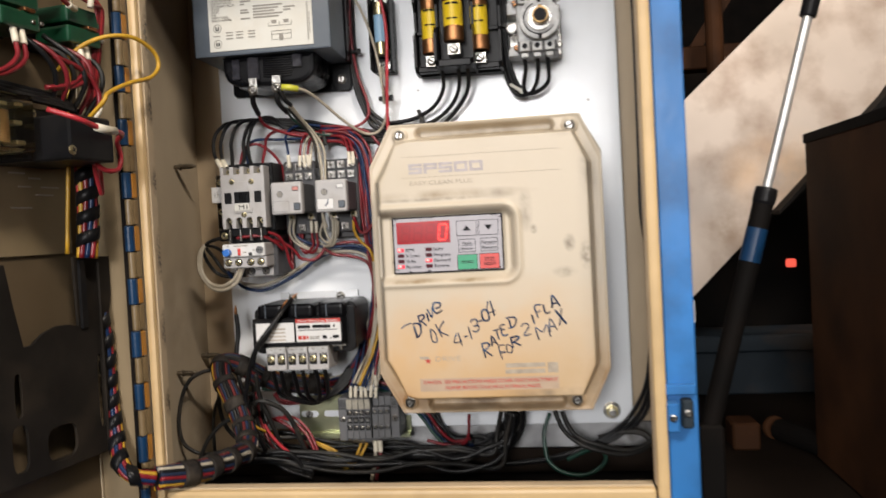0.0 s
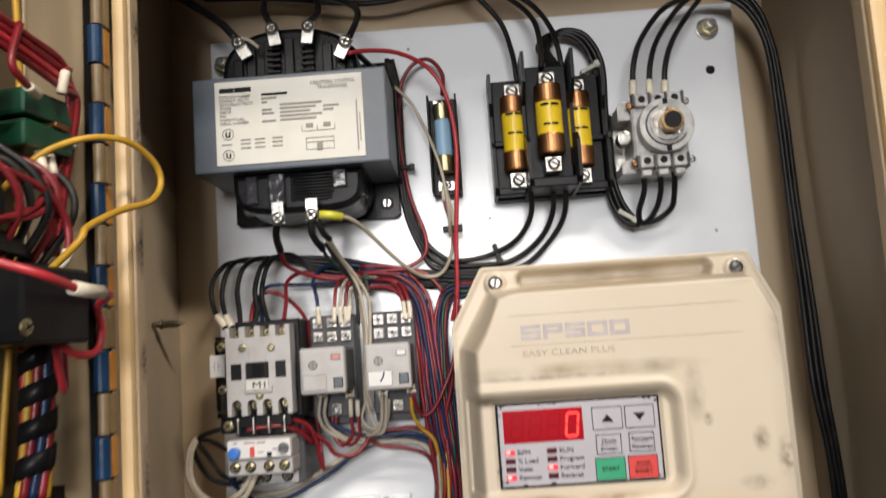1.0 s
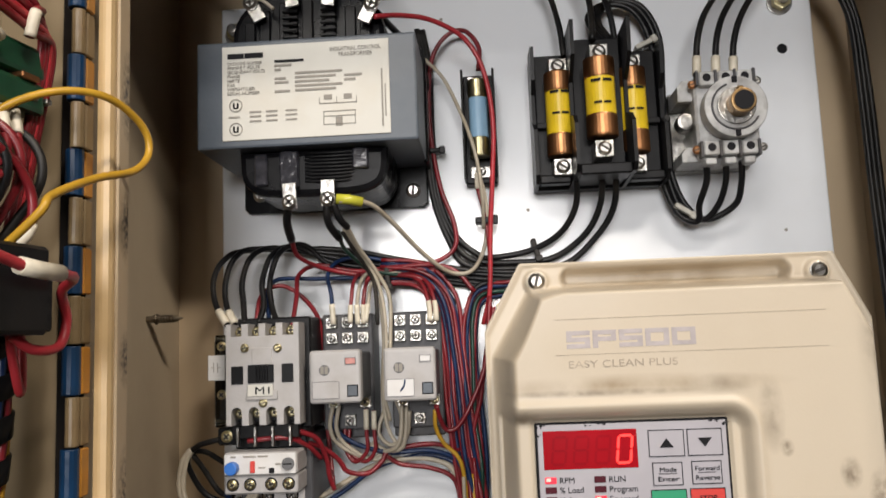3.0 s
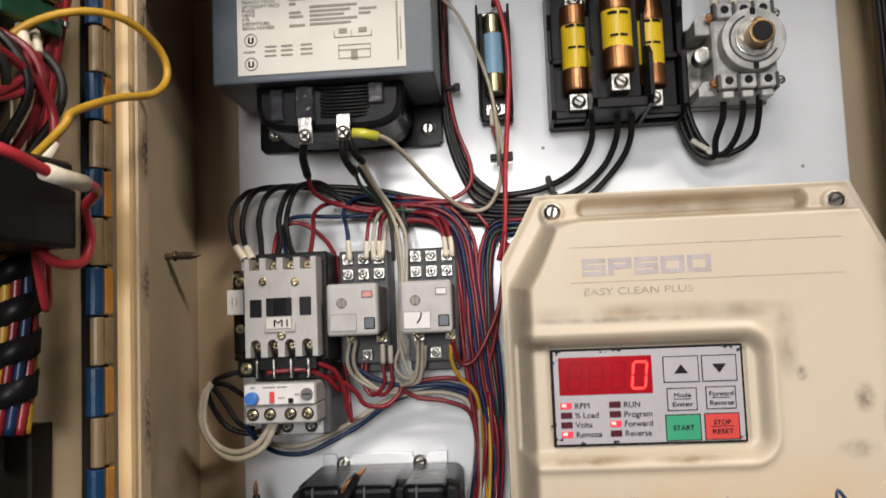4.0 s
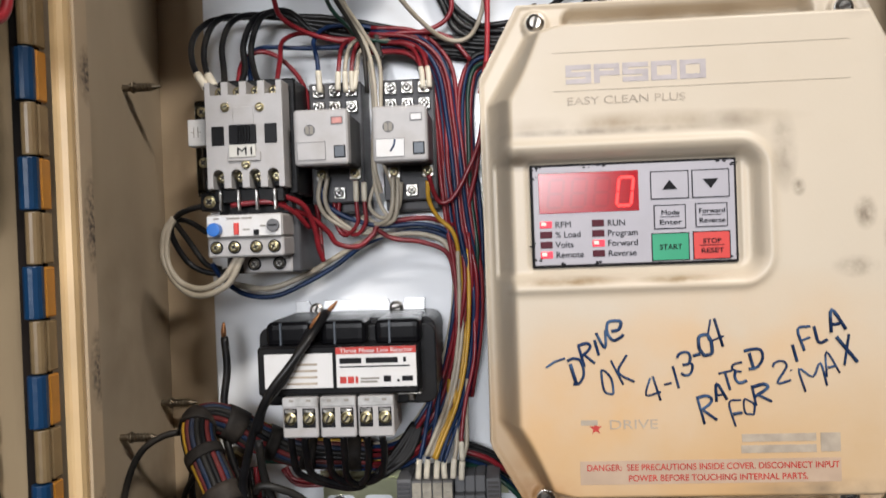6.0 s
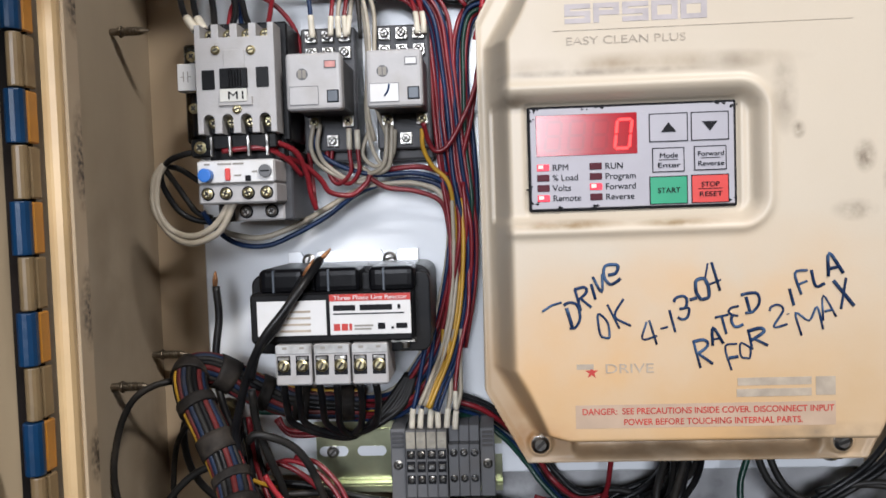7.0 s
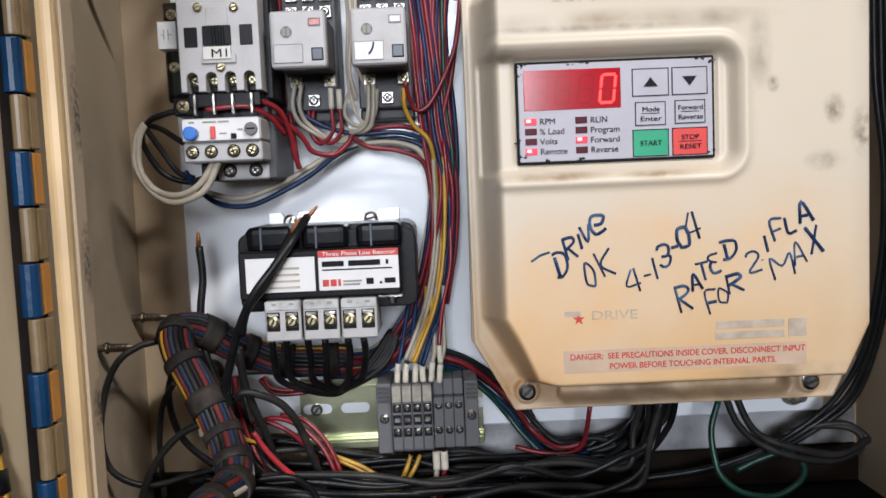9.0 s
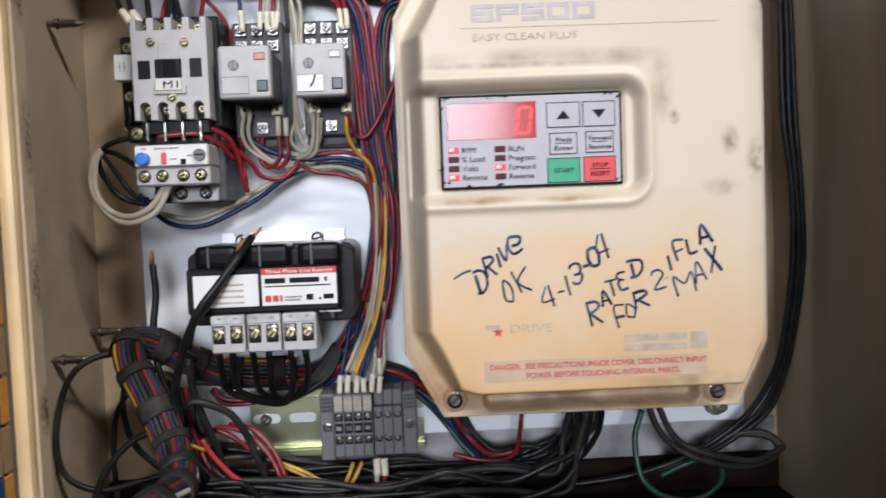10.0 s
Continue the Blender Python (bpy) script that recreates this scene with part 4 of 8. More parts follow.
for x, yc in ((0.3368, -0.036), (0.3612, -0.054), (0.3845, -0.036)):
    r = 0.0098 if yc < -0.04 else 0.0092
    zl = 1.4825 if yc < -0.04 else 1.476
    zh = 1.5335 if yc < -0.04 else 1.532
    fz = part("fuse", cyl(bmesh.new(), (x, yc, zl + 0.014), (0, 0, 1), r - 0.0004, zh - zl - 0.027, 28), YELLOW, fb, "yellow-labelled fuse barrel")
    part("fuse_cap", cyl(bmesh.new(), (x, yc, zl), (0, 0, 1), r, 0.0145, 28, b=0.0012), COPPER, fz, "dull copper cap")
    part("fuse_cap", cyl(bmesh.new(), (x, yc, zh - 0.0135), (0, 0, 1), r, 0.0135, 28, b=0.0012), COPPER, fz, "dull copper cap")
    for zz, ww in ((1.5165, 0.0135), (1.5025, 0.011)):
        bm = bmesh.new()
        n = 9
        for zr in ((zz, zz + (0.0018 if ww > 0.012 else 0.0014)),):
            ring = [[(x + (r + 0.0002) * math.sin(a), yc - (r + 0.0002) * math.cos(a), zq) for a in [ww / r * (k / n - 0.5) for k in range(n + 1)]] for zq in zr]
            for k in range(n):
                if k != 4:
                    bm.faces.new([bm.verts.new(v) for v in (ring[0][k], ring[0][k + 1], ring[1][k + 1], ring[1][k])])
        part("label_print", bm, INK, fz)
    for zz in (zl - 0.0075, zh + 0.0035):
        part("terminal_plate", B(x - 0.006, x + 0.006, yc - 0.004, yc + 0.012, zz - 0.0055, zz + 0.0055, b=0.0006), STEEL, fb)
        screw(fb, x, yc - 0.004, zz, 0.0046, -35)

# ---- rotary disconnect switch ----
ds = thing("disconnect_switch", "grey rotary disconnect switch with round collar and brass shaft", "switch")
part("body", B(0.4215, 0.4605, -0.046, -0.0005, 1.4675, 1.5215, b=0.0015), PALE_GREY, ds)
part("mounting_plate", B(0.4125, 0.464, -0.012, -0.0005, 1.467, 1.521, b=0.001), STEEL, ds)
for z0, z1 in ((1.507, 1.521), (1.467, 1.477)):
    part("side_ear", prism(bmesh.new(), [(0.4125, z0), (0.424, z0), (0.424, z1), (0.416, z1), (0.4125, z1 - 0.004)], -0.04, -0.014, 0.0008), PALE_GREY, ds)
part("spring_clip", cyl(bmesh.new(), (0.4165, -0.03, 1.4935), (0, -1, 0), 0.0058, 0.012, 16, b=0.002), STEEL, ds)
for z in (1.5185, 1.4735):
    for k in range(3):
        x = 0.4285 + k * 0.0118
        part("terminal_block", B(x - 0.0048, x + 0.0048, -0.052, -0.045, z - 0.005, z + 0.004, b=0.0008), PALE_GREY, ds)
        part("screw_well", cyl(bmesh.new(), (x, -0.052, z), (0, -1, 0), 0.0026, 0.0003, 16), INK, ds)
for x, z in ((0.4205, 1.516), (0.4205, 1.4735), (0.4615, 1.4735), (0.461, 1.5165)):
    screw(ds, x, -0.046, z, 0.0028, 20, material=COPPER if x < 0.43 else STEEL)
part("collar", cyl(bmesh.new(), (0.4435, -0.046, 1.4975), (0, -1, 0), 0.0195, 0.012, 48, b=0.0012), PALE_GREY, ds, "round pale grey collar")
part("ring", cyl(bmesh.new(), (0.4435, -0.058, 1.4975), (0, -1, 0), 0.0118, 0.0015, 40, b=0.0005), STEEL, ds)
bm = cyl(bmesh.new(), (0.4445, -0.0595, 1.4975), (0, -1, 0), 0.0078, 0.011, 28, b=0.0008)
BRONZE = node_mat("worn_bronze", (0.30, 0.19, 0.09), 0.35, 1.0, vary=0.4, scale=120, dirt=(0.06, 0.04, 0.025), dirt_amount=0.6, dirt_scale=90)
sh = part("shaft", bm, BRONZE, ds, "brown bronze shaft socket")
part("shaft_bore", cyl(bmesh.new(), (0.4445, -0.0706, 1.4975), (0, -1, 0), 0.0060, 0.0006, 20), INK, sh)
part("key_nub", B(0.4425, 0.4465, -0.066, -0.058, 1.5055, 1.508, b=0.0006), BRONZE, ds)
for z in (1.5145, 1.4805):
    part("collar_notch", B(0.4418, 0.4452, -0.0585, -0.0570, z - 0.0022, z + 0.0022, b=0.0005), INK, ds)
part("collar_crescent", tube(bmesh.new(), [Vector((0.4435 + 0.0148 * math.cos(radians(a)), -0.0581, 1.4975 + 0.0148 * math.sin(radians(a)))) for a in range(110, 331, 10)], 0.0007, 6), GREY_DARK, ds)
for z0, z1 in ((1.5140, 1.5235), (1.4675, 1.4778)):
    for x in (0.4226, 0.4344, 0.4462, 0.4580):
        part("terminal_gap", B(x - 0.0009, x + 0.0009, -0.0517, -0.0455, z0, z1, b=0.0003), GREY_DARK, ds)
for x in (0.4280, 0.4400, 0.4520):
    part("lower_lug", B(x - 0.0035, x + 0.0035, -0.050, -0.040, 1.4630, 1.4674, b=0.0008), PALE_GREY, ds)

# ---- contactor ----
ct = thing("contactor", "light grey contactor with black base and paper nameplate", "contactor")
part("base", B(0.1285, 0.1745, -0.0585, -0.0005, 1.311, 1.3785, b=0.001), BLACK, ct)
def notched(x0, x1, z0, z1, centres, half, low, high):
    """A plate outline with round-ended notches round the terminal screws."""
    out = [(x0, z0)]
    for c in centres:
        out.append((c - half, z0))
        out += [(c - half * math.cos(a * math.pi / 6), low + half * math.sin(a * math.pi / 6)) for a in range(7)]
        out.append((c + half, z0))
    out += [(x1, z0), (x1, z1)]
    for c in centres[::-1]:
        out += [(c + half, z1), (c + half, high), (c - half, high), (c - half, z1)]
    return out + [(x0, z1)]


poles = [0.1329 + k * 0.0105 for k in range(4)]
part("body", prism(bmesh.new(), notched(0.1265, 0.1710, 1.3145, 1.3745, poles, 0.0031, 1.3220, 1.3672), -0.075, -0.059, 0.0005), GREY_LIGHT, ct)
part("step", B(0.1275, 0.1695, -0.062, -0.0588, 1.3155, 1.3735, b=0.0006), BLACK, ct)
part("skirt", B(0.1285, 0.1690, -0.070, -0.0585, 1.3065, 1.3142, b=0.0006), BLACK, ct)
for k in range(4):
    x = 0.1329 + k * 0.0105
    screw(ct, x, -0.0665, 1.3700, 0.0029, 35 + 20 * k, cross=True, name="terminal_screw", material=BRASS)
    screw(ct, x, -0.0665, 1.3212, 0.0029, 60 + 25 * k, cross=True, name="terminal_screw", material=BRASS)
    part("contact_strip", B(x - 0.0008, x + 0.0008, -0.0735, -0.0705, 1.302, 1.3135, b=0.0003), STEEL, ct)
part("coil_window", B(0.130, 0.1372, -0.0757, -0.074, 1.3388, 1.3495, b=0.0003), BLACK, ct)
part("coil_window", B(0.1605, 0.1675, -0.0757, -0.074, 1.3392, 1.3502, b=0.0003), BLACK, ct)
bm = B(0.1402, 0.1557, -0.0762, -0.074, 1.3392, 1.350, b=0.0003)
for k in range(5):
    box(bm, 0.1452 + k * 0.0016, 0.146 + k * 0.0016, -0.0775, -0.076, 1.340, 1.3492, 0.0002)
part("armature", bm, BLACK, ct)
part("frame_plate", B(0.1427, 0.1545, -0.0758, -0.0748, 1.350, 1.360, b=0.0002), GREY_LIGHT, ct)
part("plate_holder", B(0.1392, 0.158, -0.0765, -0.0745, 1.3295, 1.3345, b=0.0003), GREY_LIGHT, ct)
np_ = part("nameplate", B(0.1402, 0.1555, -0.0772, -0.076, 1.3315, 1.3385, b=0.0003), PAPER, ct, "cream paper nameplate marked by hand")
words("nameplate_text", "M1", 0.1445, -0.0774, 1.3328, 0.0062, INK, np_, width=0.0085)
for x, z in ((0.1384, 1.3602), (0.1582, 1.3595), (0.1492, 1.3275)):
    screw(ct, x, -0.0752, z, 0.0026, 20, material=BRASS)
aux = part("auxiliary_block", B(0.1115, 0.125, -0.052, -0.001, 1.312, 1.369, b=0.001), GLASSY, ct, "clear auxiliary contact block")
part("aux_core", B(0.1135, 0.1235, -0.046, -0.004, 1.316, 1.366, b=0.001), GREY_DARK, aux)
part("aux_label", B(0.1105, 0.1212, -0.0605, -0.052, 1.341, 1.3565, b=0.0004), WHITE, aux, "white label with a contact symbol")
bars("aux_symbol", aux, INK_FADED, -0.0607, [(0.114, 0.1145, 1.346, 1.352), (0.1165, 0.117, 1.346, 1.352), (0.1125, 0.114, 1.3488, 1.3492), (0.117, 0.1185, 1.3488, 1.3492)])
for z in (1.332, 1.362):
    screw(aux, 0.1165, -0.052, z, 0.003, 40, cross=True, material=BRASS)

# ---- two plug-in relays on their sockets ----
FLAG = node_mat("faded_red_flag", (0.50, 0.20, 0.17), 0.4, vary=0.3, scale=300, bump=0)
for x0, ink in ((0.176, FLAG), (0.2205, WHITE)):
    rl = thing("plug_in_relay", "grey plug-in relay on a screw socket" + (" marked with a pen stroke" if x0 > 0.2 else " with a red flag window"), "relay", "plug-in relays")
    part("socket", B(x0, x0 + 0.033, -0.03, -0.0005, 1.306, 1.380, b=0.001), GREY_DARK, rl)
    part("socket_step", B(x0, x0 + 0.033, -0.022, -0.0005, 1.300, 1.307, b=0.001), GREY_DARK, rl)
    cap = part("relay_cover", B(x0 + 0.0005, x0 + 0.0315, -0.074, -0.064, 1.3255, 1.357, b=0.0026, seg=3), GREY_LIGHT, rl, "light grey relay cap")
    part("relay_body", B(x0 + 0.0015, x0 + 0.031, -0.065, -0.029, 1.327, 1.3555, b=0.001), GREY_DARK, rl, "smoky relay housing")
    bars("maker_mark", cap, INK_FADED, -0.0743, [(x0 + 0.0075, x0 + 0.0095, 1.343, 1.3475), (x0 + 0.010, x0 + 0.012, 1.343, 1.3475)])
    part("maker_disc", cyl(bmesh.new(), (x0 + 0.0098, -0.0740, 1.3452), (0, -1, 0), 0.0032, 0.0002, 24), GREY_MID, cap)
    part("write_on_patch", B(x0 + 0.0025, x0 + 0.0185, -0.0744, -0.0735, 1.3285, 1.3385, b=0.0002), WHITE if x0 > 0.2 else GREY_LIGHT, cap)
    bars("patch_outline", cap, GREY_MID, -0.0745, [(x0 + 0.0025, x0 + 0.0185, 1.3284, 1.3286), (x0 + 0.0025, x0 + 0.0185, 1.3384, 1.3386), (x0 + 0.0184, x0 + 0.0186, 1.3286, 1.3384), (x0 + 0.0024, x0 + 0.0026, 1.3286, 1.3384)])
    part("flag_window", B(x0 + 0.0225, x0 + 0.0285, -0.0745, -0.0735, 1.3485, 1.352, b=0.0002), ink, cap)
    part("button_rim", B(x0 + 0.0232, x0 + 0.0298, -0.0745, -0.0735, 1.3292, 1.3363, b=0.0003), BLACK, cap)
    part("button", B(x0 + 0.0237, x0 + 0.0293, -0.0749, -0.0735, 1.3297, 1.3358, b=0.0003), STEEL_PAINT, cap)
    bars("flag_rim", cap, GREY_MID, -0.0746, [(x0 + 0.0222, x0 + 0.0288, 1.3482, 1.3485), (x0 + 0.0222, x0 + 0.0288, 1.3520, 1.3523), (x0 + 0.0222, x0 + 0.0225, 1.3485, 1.3520), (x0 + 0.0285, x0 + 0.0288, 1.3485, 1.3520)])
    if x0 > 0.2:
        part("pen_mark", tube(bmesh.new(), spline([(x0 + 0.0105, -0.0745, 1.3315), (x0 + 0.0125, -0.0745, 1.3345), (x0 + 0.0133, -0.0745, 1.338)], 4), 0.0006, 5), MARKER, cap)
    for row, (z, yy) in enumerate(((1.3745, -0.03), (1.3645, -0.03))):
        for k in range(3):
            x = x0 + 0.0065 + k * 0.0102
            part("terminal_plate", B(x - 0.0036, x + 0.0036, yy - 0.003, yy, z - 0.0036, z + 0.0036, b=0.0005), STEEL, rl)
            screw(rl, x, yy - 0.003, z, 0.0029, 20 + 33 * k + 50 * row, cross=True, name="terminal_screw")
    for x, z in ((x0 + 0.007, 1.3235), (x0 + 0.0275, 1.3235), (x0 + 0.0175, 1.312)):
        part("terminal_plate", B(x - 0.0036, x + 0.0036, -0.033, -0.03, z - 0.0036, z + 0.0036, b=0.0005), STEEL, rl)
        screw(rl, x, -0.033, z, 0.0029, 50, cross=True, name="terminal_screw", material=BRASS if z > 1.32 else STEEL)

# ---- thermal overload relay ----
ov = thing("overload_relay", "grey overload relay with blue reset knob below the contactor", "overload relay")
part("base", B(0.129, 0.1735, -0.055, -0.0005, 1.2655, 1.3065, b=0.001), GREY_DARK, ov)
part("front", B(0.1265, 0.170, -0.080, -0.054, 1.2865, 1.2995, b=0.0012), GREY_LIGHT, ov)
part("terminal_shelf", B(0.1262, 0.1698, -0.078, -0.054, 1.2755, 1.2865, b=0.001), GREY_LIGHT, ov)
part("lower_shelf", B(0.139, 0.1685, -0.056, -0.03, 1.2655, 1.2765, b=0.001), GREY_LIGHT, ov)
part("face_plate", B(0.1272, 0.1693, -0.0806, -0.0795, 1.2872, 1.2988, b=0.0002), WHITE, ov)
part("reset_knob", cyl(bmesh.new(), (0.1325, -0.0806, 1.2912), (0, -1, 0), 0.0038, 0.0055, 24, b=0.0008), node_mat("blue_knob", (0.03, 0.16, 0.55), 0.35), ov, "bright blue reset knob")
part("stop_button", B(0.1428, 0.1455, -0.0822, -0.0805, 1.2882, 1.2948, b=0.0003), RED_KEY, ov)
part("test_window", B(0.1538, 0.1568, -0.0815, -0.0805, 1.2877, 1.2907, b=0.0002), INK, ov)
dial = part("current_dial", cyl(bmesh.new(), (0.1650, -0.0806, 1.2928), (0, -1, 0), 0.0036, 0.002, 20, b=0.0004), GREY_MID, ov)
bars("dial_slot", dial, INK, -0.0828, [(0.1625, 0.1675, 1.2925, 1.2932)])
bars("face_print", ov, INK_FADED, -0.0808, [(0.1385, 0.146, 1.2968, 1.2978), (0.147, 0.153, 1.2968, 1.2978), (0.1475, 0.1515, 1.2905, 1.2913), (0.1575, 0.1605, 1.2922, 1.2932), (0.131, 0.134, 1.2968, 1.2978)])
for k, x in enumerate((0.1315, 0.1418, 0.1542, 0.1645)):
    part("screw_well", cyl(bmesh.new(), (x, -0.078, 1.2812), (0, -1, 0), 0.0037, 0.0003, 20), INK, ov)
    screw(ov, x, -0.0784, 1.2812, 0.0029, 30 + k * 40, cross=True, name="terminal_screw", material=BRASS)
for x in (0.146, 0.161):
    part("screw_well", cyl(bmesh.new(), (x, -0.056, 1.271), (0, -1, 0), 0.004, 0.0003, 20), INK, ov)
    screw(ov, x, -0.0564, 1.271, 0.003, 30, cross=True, name="terminal_screw")
part("coupling", B(0.128, 0.172, -0.062, -0.04, 1.2995, 1.3115, b=0.001), BLACK, ov)
part("link_block", B(0.1185, 0.1305, -0.066, -0.045, 1.3025, 1.313, b=0.001), BLACK, ov)
screw(ov, 0.1243, -0.066, 1.3078, 0.0036, 40, cross=True, material=BRASS)

# ---- three-phase line reactor ----
rc = thing("line_reactor", "black three-phase line reactor with grey terminal blocks and white label", "line reactor")
part("mounting_bracket", prism(bmesh.new(), [(0.156, 1.205), (0.2405, 1.205), (0.2405, 1.2445), (0.2275, 1.2445), (0.2255, 1.240), (0.2185, 1.240), (0.2165, 1.2445), (0.1755, 1.2445), (0.1735, 1.240), (0.1665, 1.240), (0.1645, 1.2445), (0.156, 1.2445)], -0.004, -0.001, 0.0004), node_mat("bright_zinc_sheet", (0.62, 0.63, 0.64), 0.3, 0.6, vary=0.08, scale=12, bump=0.03), rc, "bright zinc bracket")
for x in (0.170, 0.222):
    screw(rc, x, -0.004, 1.2385, 0.0046, 10 if x > 0.2 else 70)
def rounded(x0, x1, z0, z1, r, n=5):
    """Outline of a rectangle with round corners."""
    return [(cx + r * math.cos(math.pi / 2 * (q + k / n)), cz + r * math.sin(math.pi / 2 * (q + k / n))) for q, (cx, cz) in enumerate(((x1 - r, z1 - r), (x0 + r, z1 - r), (x0 + r, z0 + r), (x1 - r, z0 + r))) for k in range(n + 1)]


part("core", prism(bmesh.new(), rounded(0.1515, 0.2515, 1.1905, 1.2375, 0.007), -0.058, -0.006, 0.001), BLACK, rc)
part("end_plate", prism(bmesh.new(), rounded(0.1505, 0.2520, 1.1895, 1.2345, 0.006), -0.068, -0.0585, 0.001), BLACK, rc)
part("front_frame", B(0.1545, 0.2435, -0.086, -0.066, 1.1985, 1.2255, b=0.0012), BLACK, rc)
for k in range(3):
    x = 0.158 + k * 0.0305
    part("coil", B(x, x + 0.0255, -0.0805, -0.03, 1.2245, 1.2385, b=0.004, seg=3), BLACK_GLOSS, rc, "taped black coil end")
    part("tape_edge", B(x + 0.008, x + 0.0092, -0.0815, -0.07, 1.2255, 1.238, b=0.0003), STEEL_PAINT, rc)
rlab = part("blank_label", B(0.1585, 0.1965, -0.0868, -0.086, 1.2025, 1.2215, b=0.0002), WHITE, rc, "white label with faded print")
bars("label_print", rlab, INK_WORN, -0.0870, [(0.171, 0.188, 1.215 - k * 0.0035, 1.2162 - k * 0.0035) for k in range(4)])
rl2 = part("maker_label", B(0.1985, 0.2425, -0.0868, -0.086, 1.2025, 1.2245, b=0.0002), WHITE, rc, "white and red maker label")
part("red_band", B(0.1985, 0.2425, -0.0871, -0.0866, 1.2208, 1.2245, b=0), INK_RED, rl2)
words("label_text", "Three Phase Line Reactor", 0.2008, -0.0873, 1.2216, 0.0031, WHITE, rl2, width=0.040)
bars("brand_mark", rl2, INK, -0.0870, [(0.2005, 0.2125, 1.2156, 1.2186), (0.2150, 0.2325, 1.2156, 1.2186)] + [(0.2005, 0.239, 1.2135, 1.2142), (0.2355, 0.237, 1.216, 1.2185)])
bars("brand_mark", rl2, INK_RED, -0.0870, [(0.2005, 0.2040, 1.2048, 1.2085), (0.2048, 0.2082, 1.2048, 1.2085), (0.2090, 0.2105, 1.2048, 1.2085)])
bars("label_print", rl2, INK_FADED, -0.0870, [(0.2118, 0.222, 1.2068, 1.2078), (0.2118, 0.221, 1.2050, 1.2060)])
bars("approval_mark", rl2, INK, -0.0870, [(0.2245, 0.2285, 1.2052, 1.2086), (0.2318, 0.2332, 1.2052, 1.2065), (0.2345, 0.2405, 1.2055, 1.2083)])
for k, x0 in enumerate((0.168, 0.189, 0.2098)):
    tb = part("terminal_block", B(x0, x0 + 0.0196, -0.088, -0.055, 1.1755, 1.1978, b=0.0008), GREY_LIGHT, rc, "grey two-pole terminal block")
    for dx in (0.0046, 0.0148):
        part("screw_well", B(x0 + dx - 0.0036, x0 + dx + 0.0036, -0.0884, -0.0878, 1.1812, 1.1918, b=0.0004), INK, tb)
        screw(tb, x0 + dx, -0.0884, 1.1864, 0.0034, 65 if dx < 0.01 else 50, name="terminal_screw", material=BRASS)
        part("screw_collar", B(x0 + dx - 0.0030, x0 + dx + 0.0030, -0.0890, -0.0884, 1.1895, 1.1915, b=0.0004), STEEL, tb)
    part("marking_strip", B(x0 + 0.0002, x0 + 0.0194, -0.0886, -0.0878, 1.1928, 1.1976, b=0.0003), PALE_GREY, tb)
    bars("terminal_mark", tb, INK_FADED, -0.0888, [(x0 + 0.004, x0 + 0.0065, 1.1955, 1.1968), (x0 + 0.0135, x0 + 0.016, 1.1955, 1.1968)])
part("tie_bolt", cyl(bmesh.new(), (0.2375, -0.07, 1.192), (0, 0, 1), 0.0022, 0.008, 12), STEEL, rc)
part("tie_bar", B(0.2295, 0.2435, -0.074, -0.06, 1.1955, 1.1975, b=0.0004), STEEL, rc)

# ---- terminal rail ----
rail = thing("din_rail", "yellow zinc slotted mounting rail screwed to the panel", "rail")
part("rail_face", B(0.169, 0.290, -0.0018, -0.0006, 1.094, 1.1285, b=0.0003), RAIL, rail)
for z0, z1 in ((1.1285, 1.130), (1.0925, 1.094)):
    part("rail_wall", B(0.169, 0.290, -0.0085, -0.0006, z0 - 0.0001, z1, b=0.0003), RAIL, rail)
for z0, z1 in ((1.130, 1.1345), (1.088, 1.0925)):
    part("rail_lip", B(0.169, 0.290, -0.0085, -0.0072, z0, z1, b=0.0003), RAIL, rail)
for x in (0.1805, 0.2055, 0.2845):
    bm = bmesh.new()
    prism(bm, [(x + (0.0062 if math.cos(a * math.pi / 8) > 0 else -0.0062) + 0.0033 * math.cos(a * math.pi / 8), 1.1133 + 0.0033 * math.sin(a * math.pi / 8)) for a in (-3.9, -3, -2, -1, 0, 1, 2, 3, 3.9, 4.1, 5, 6, 7, 8, 9, 10, 11, 11.9)], -0.0021, -0.0017)
    part("slot", bm, PANEL, rail)
screw(rail, 0.1800, -0.002, 1.113, 0.0040, 50)

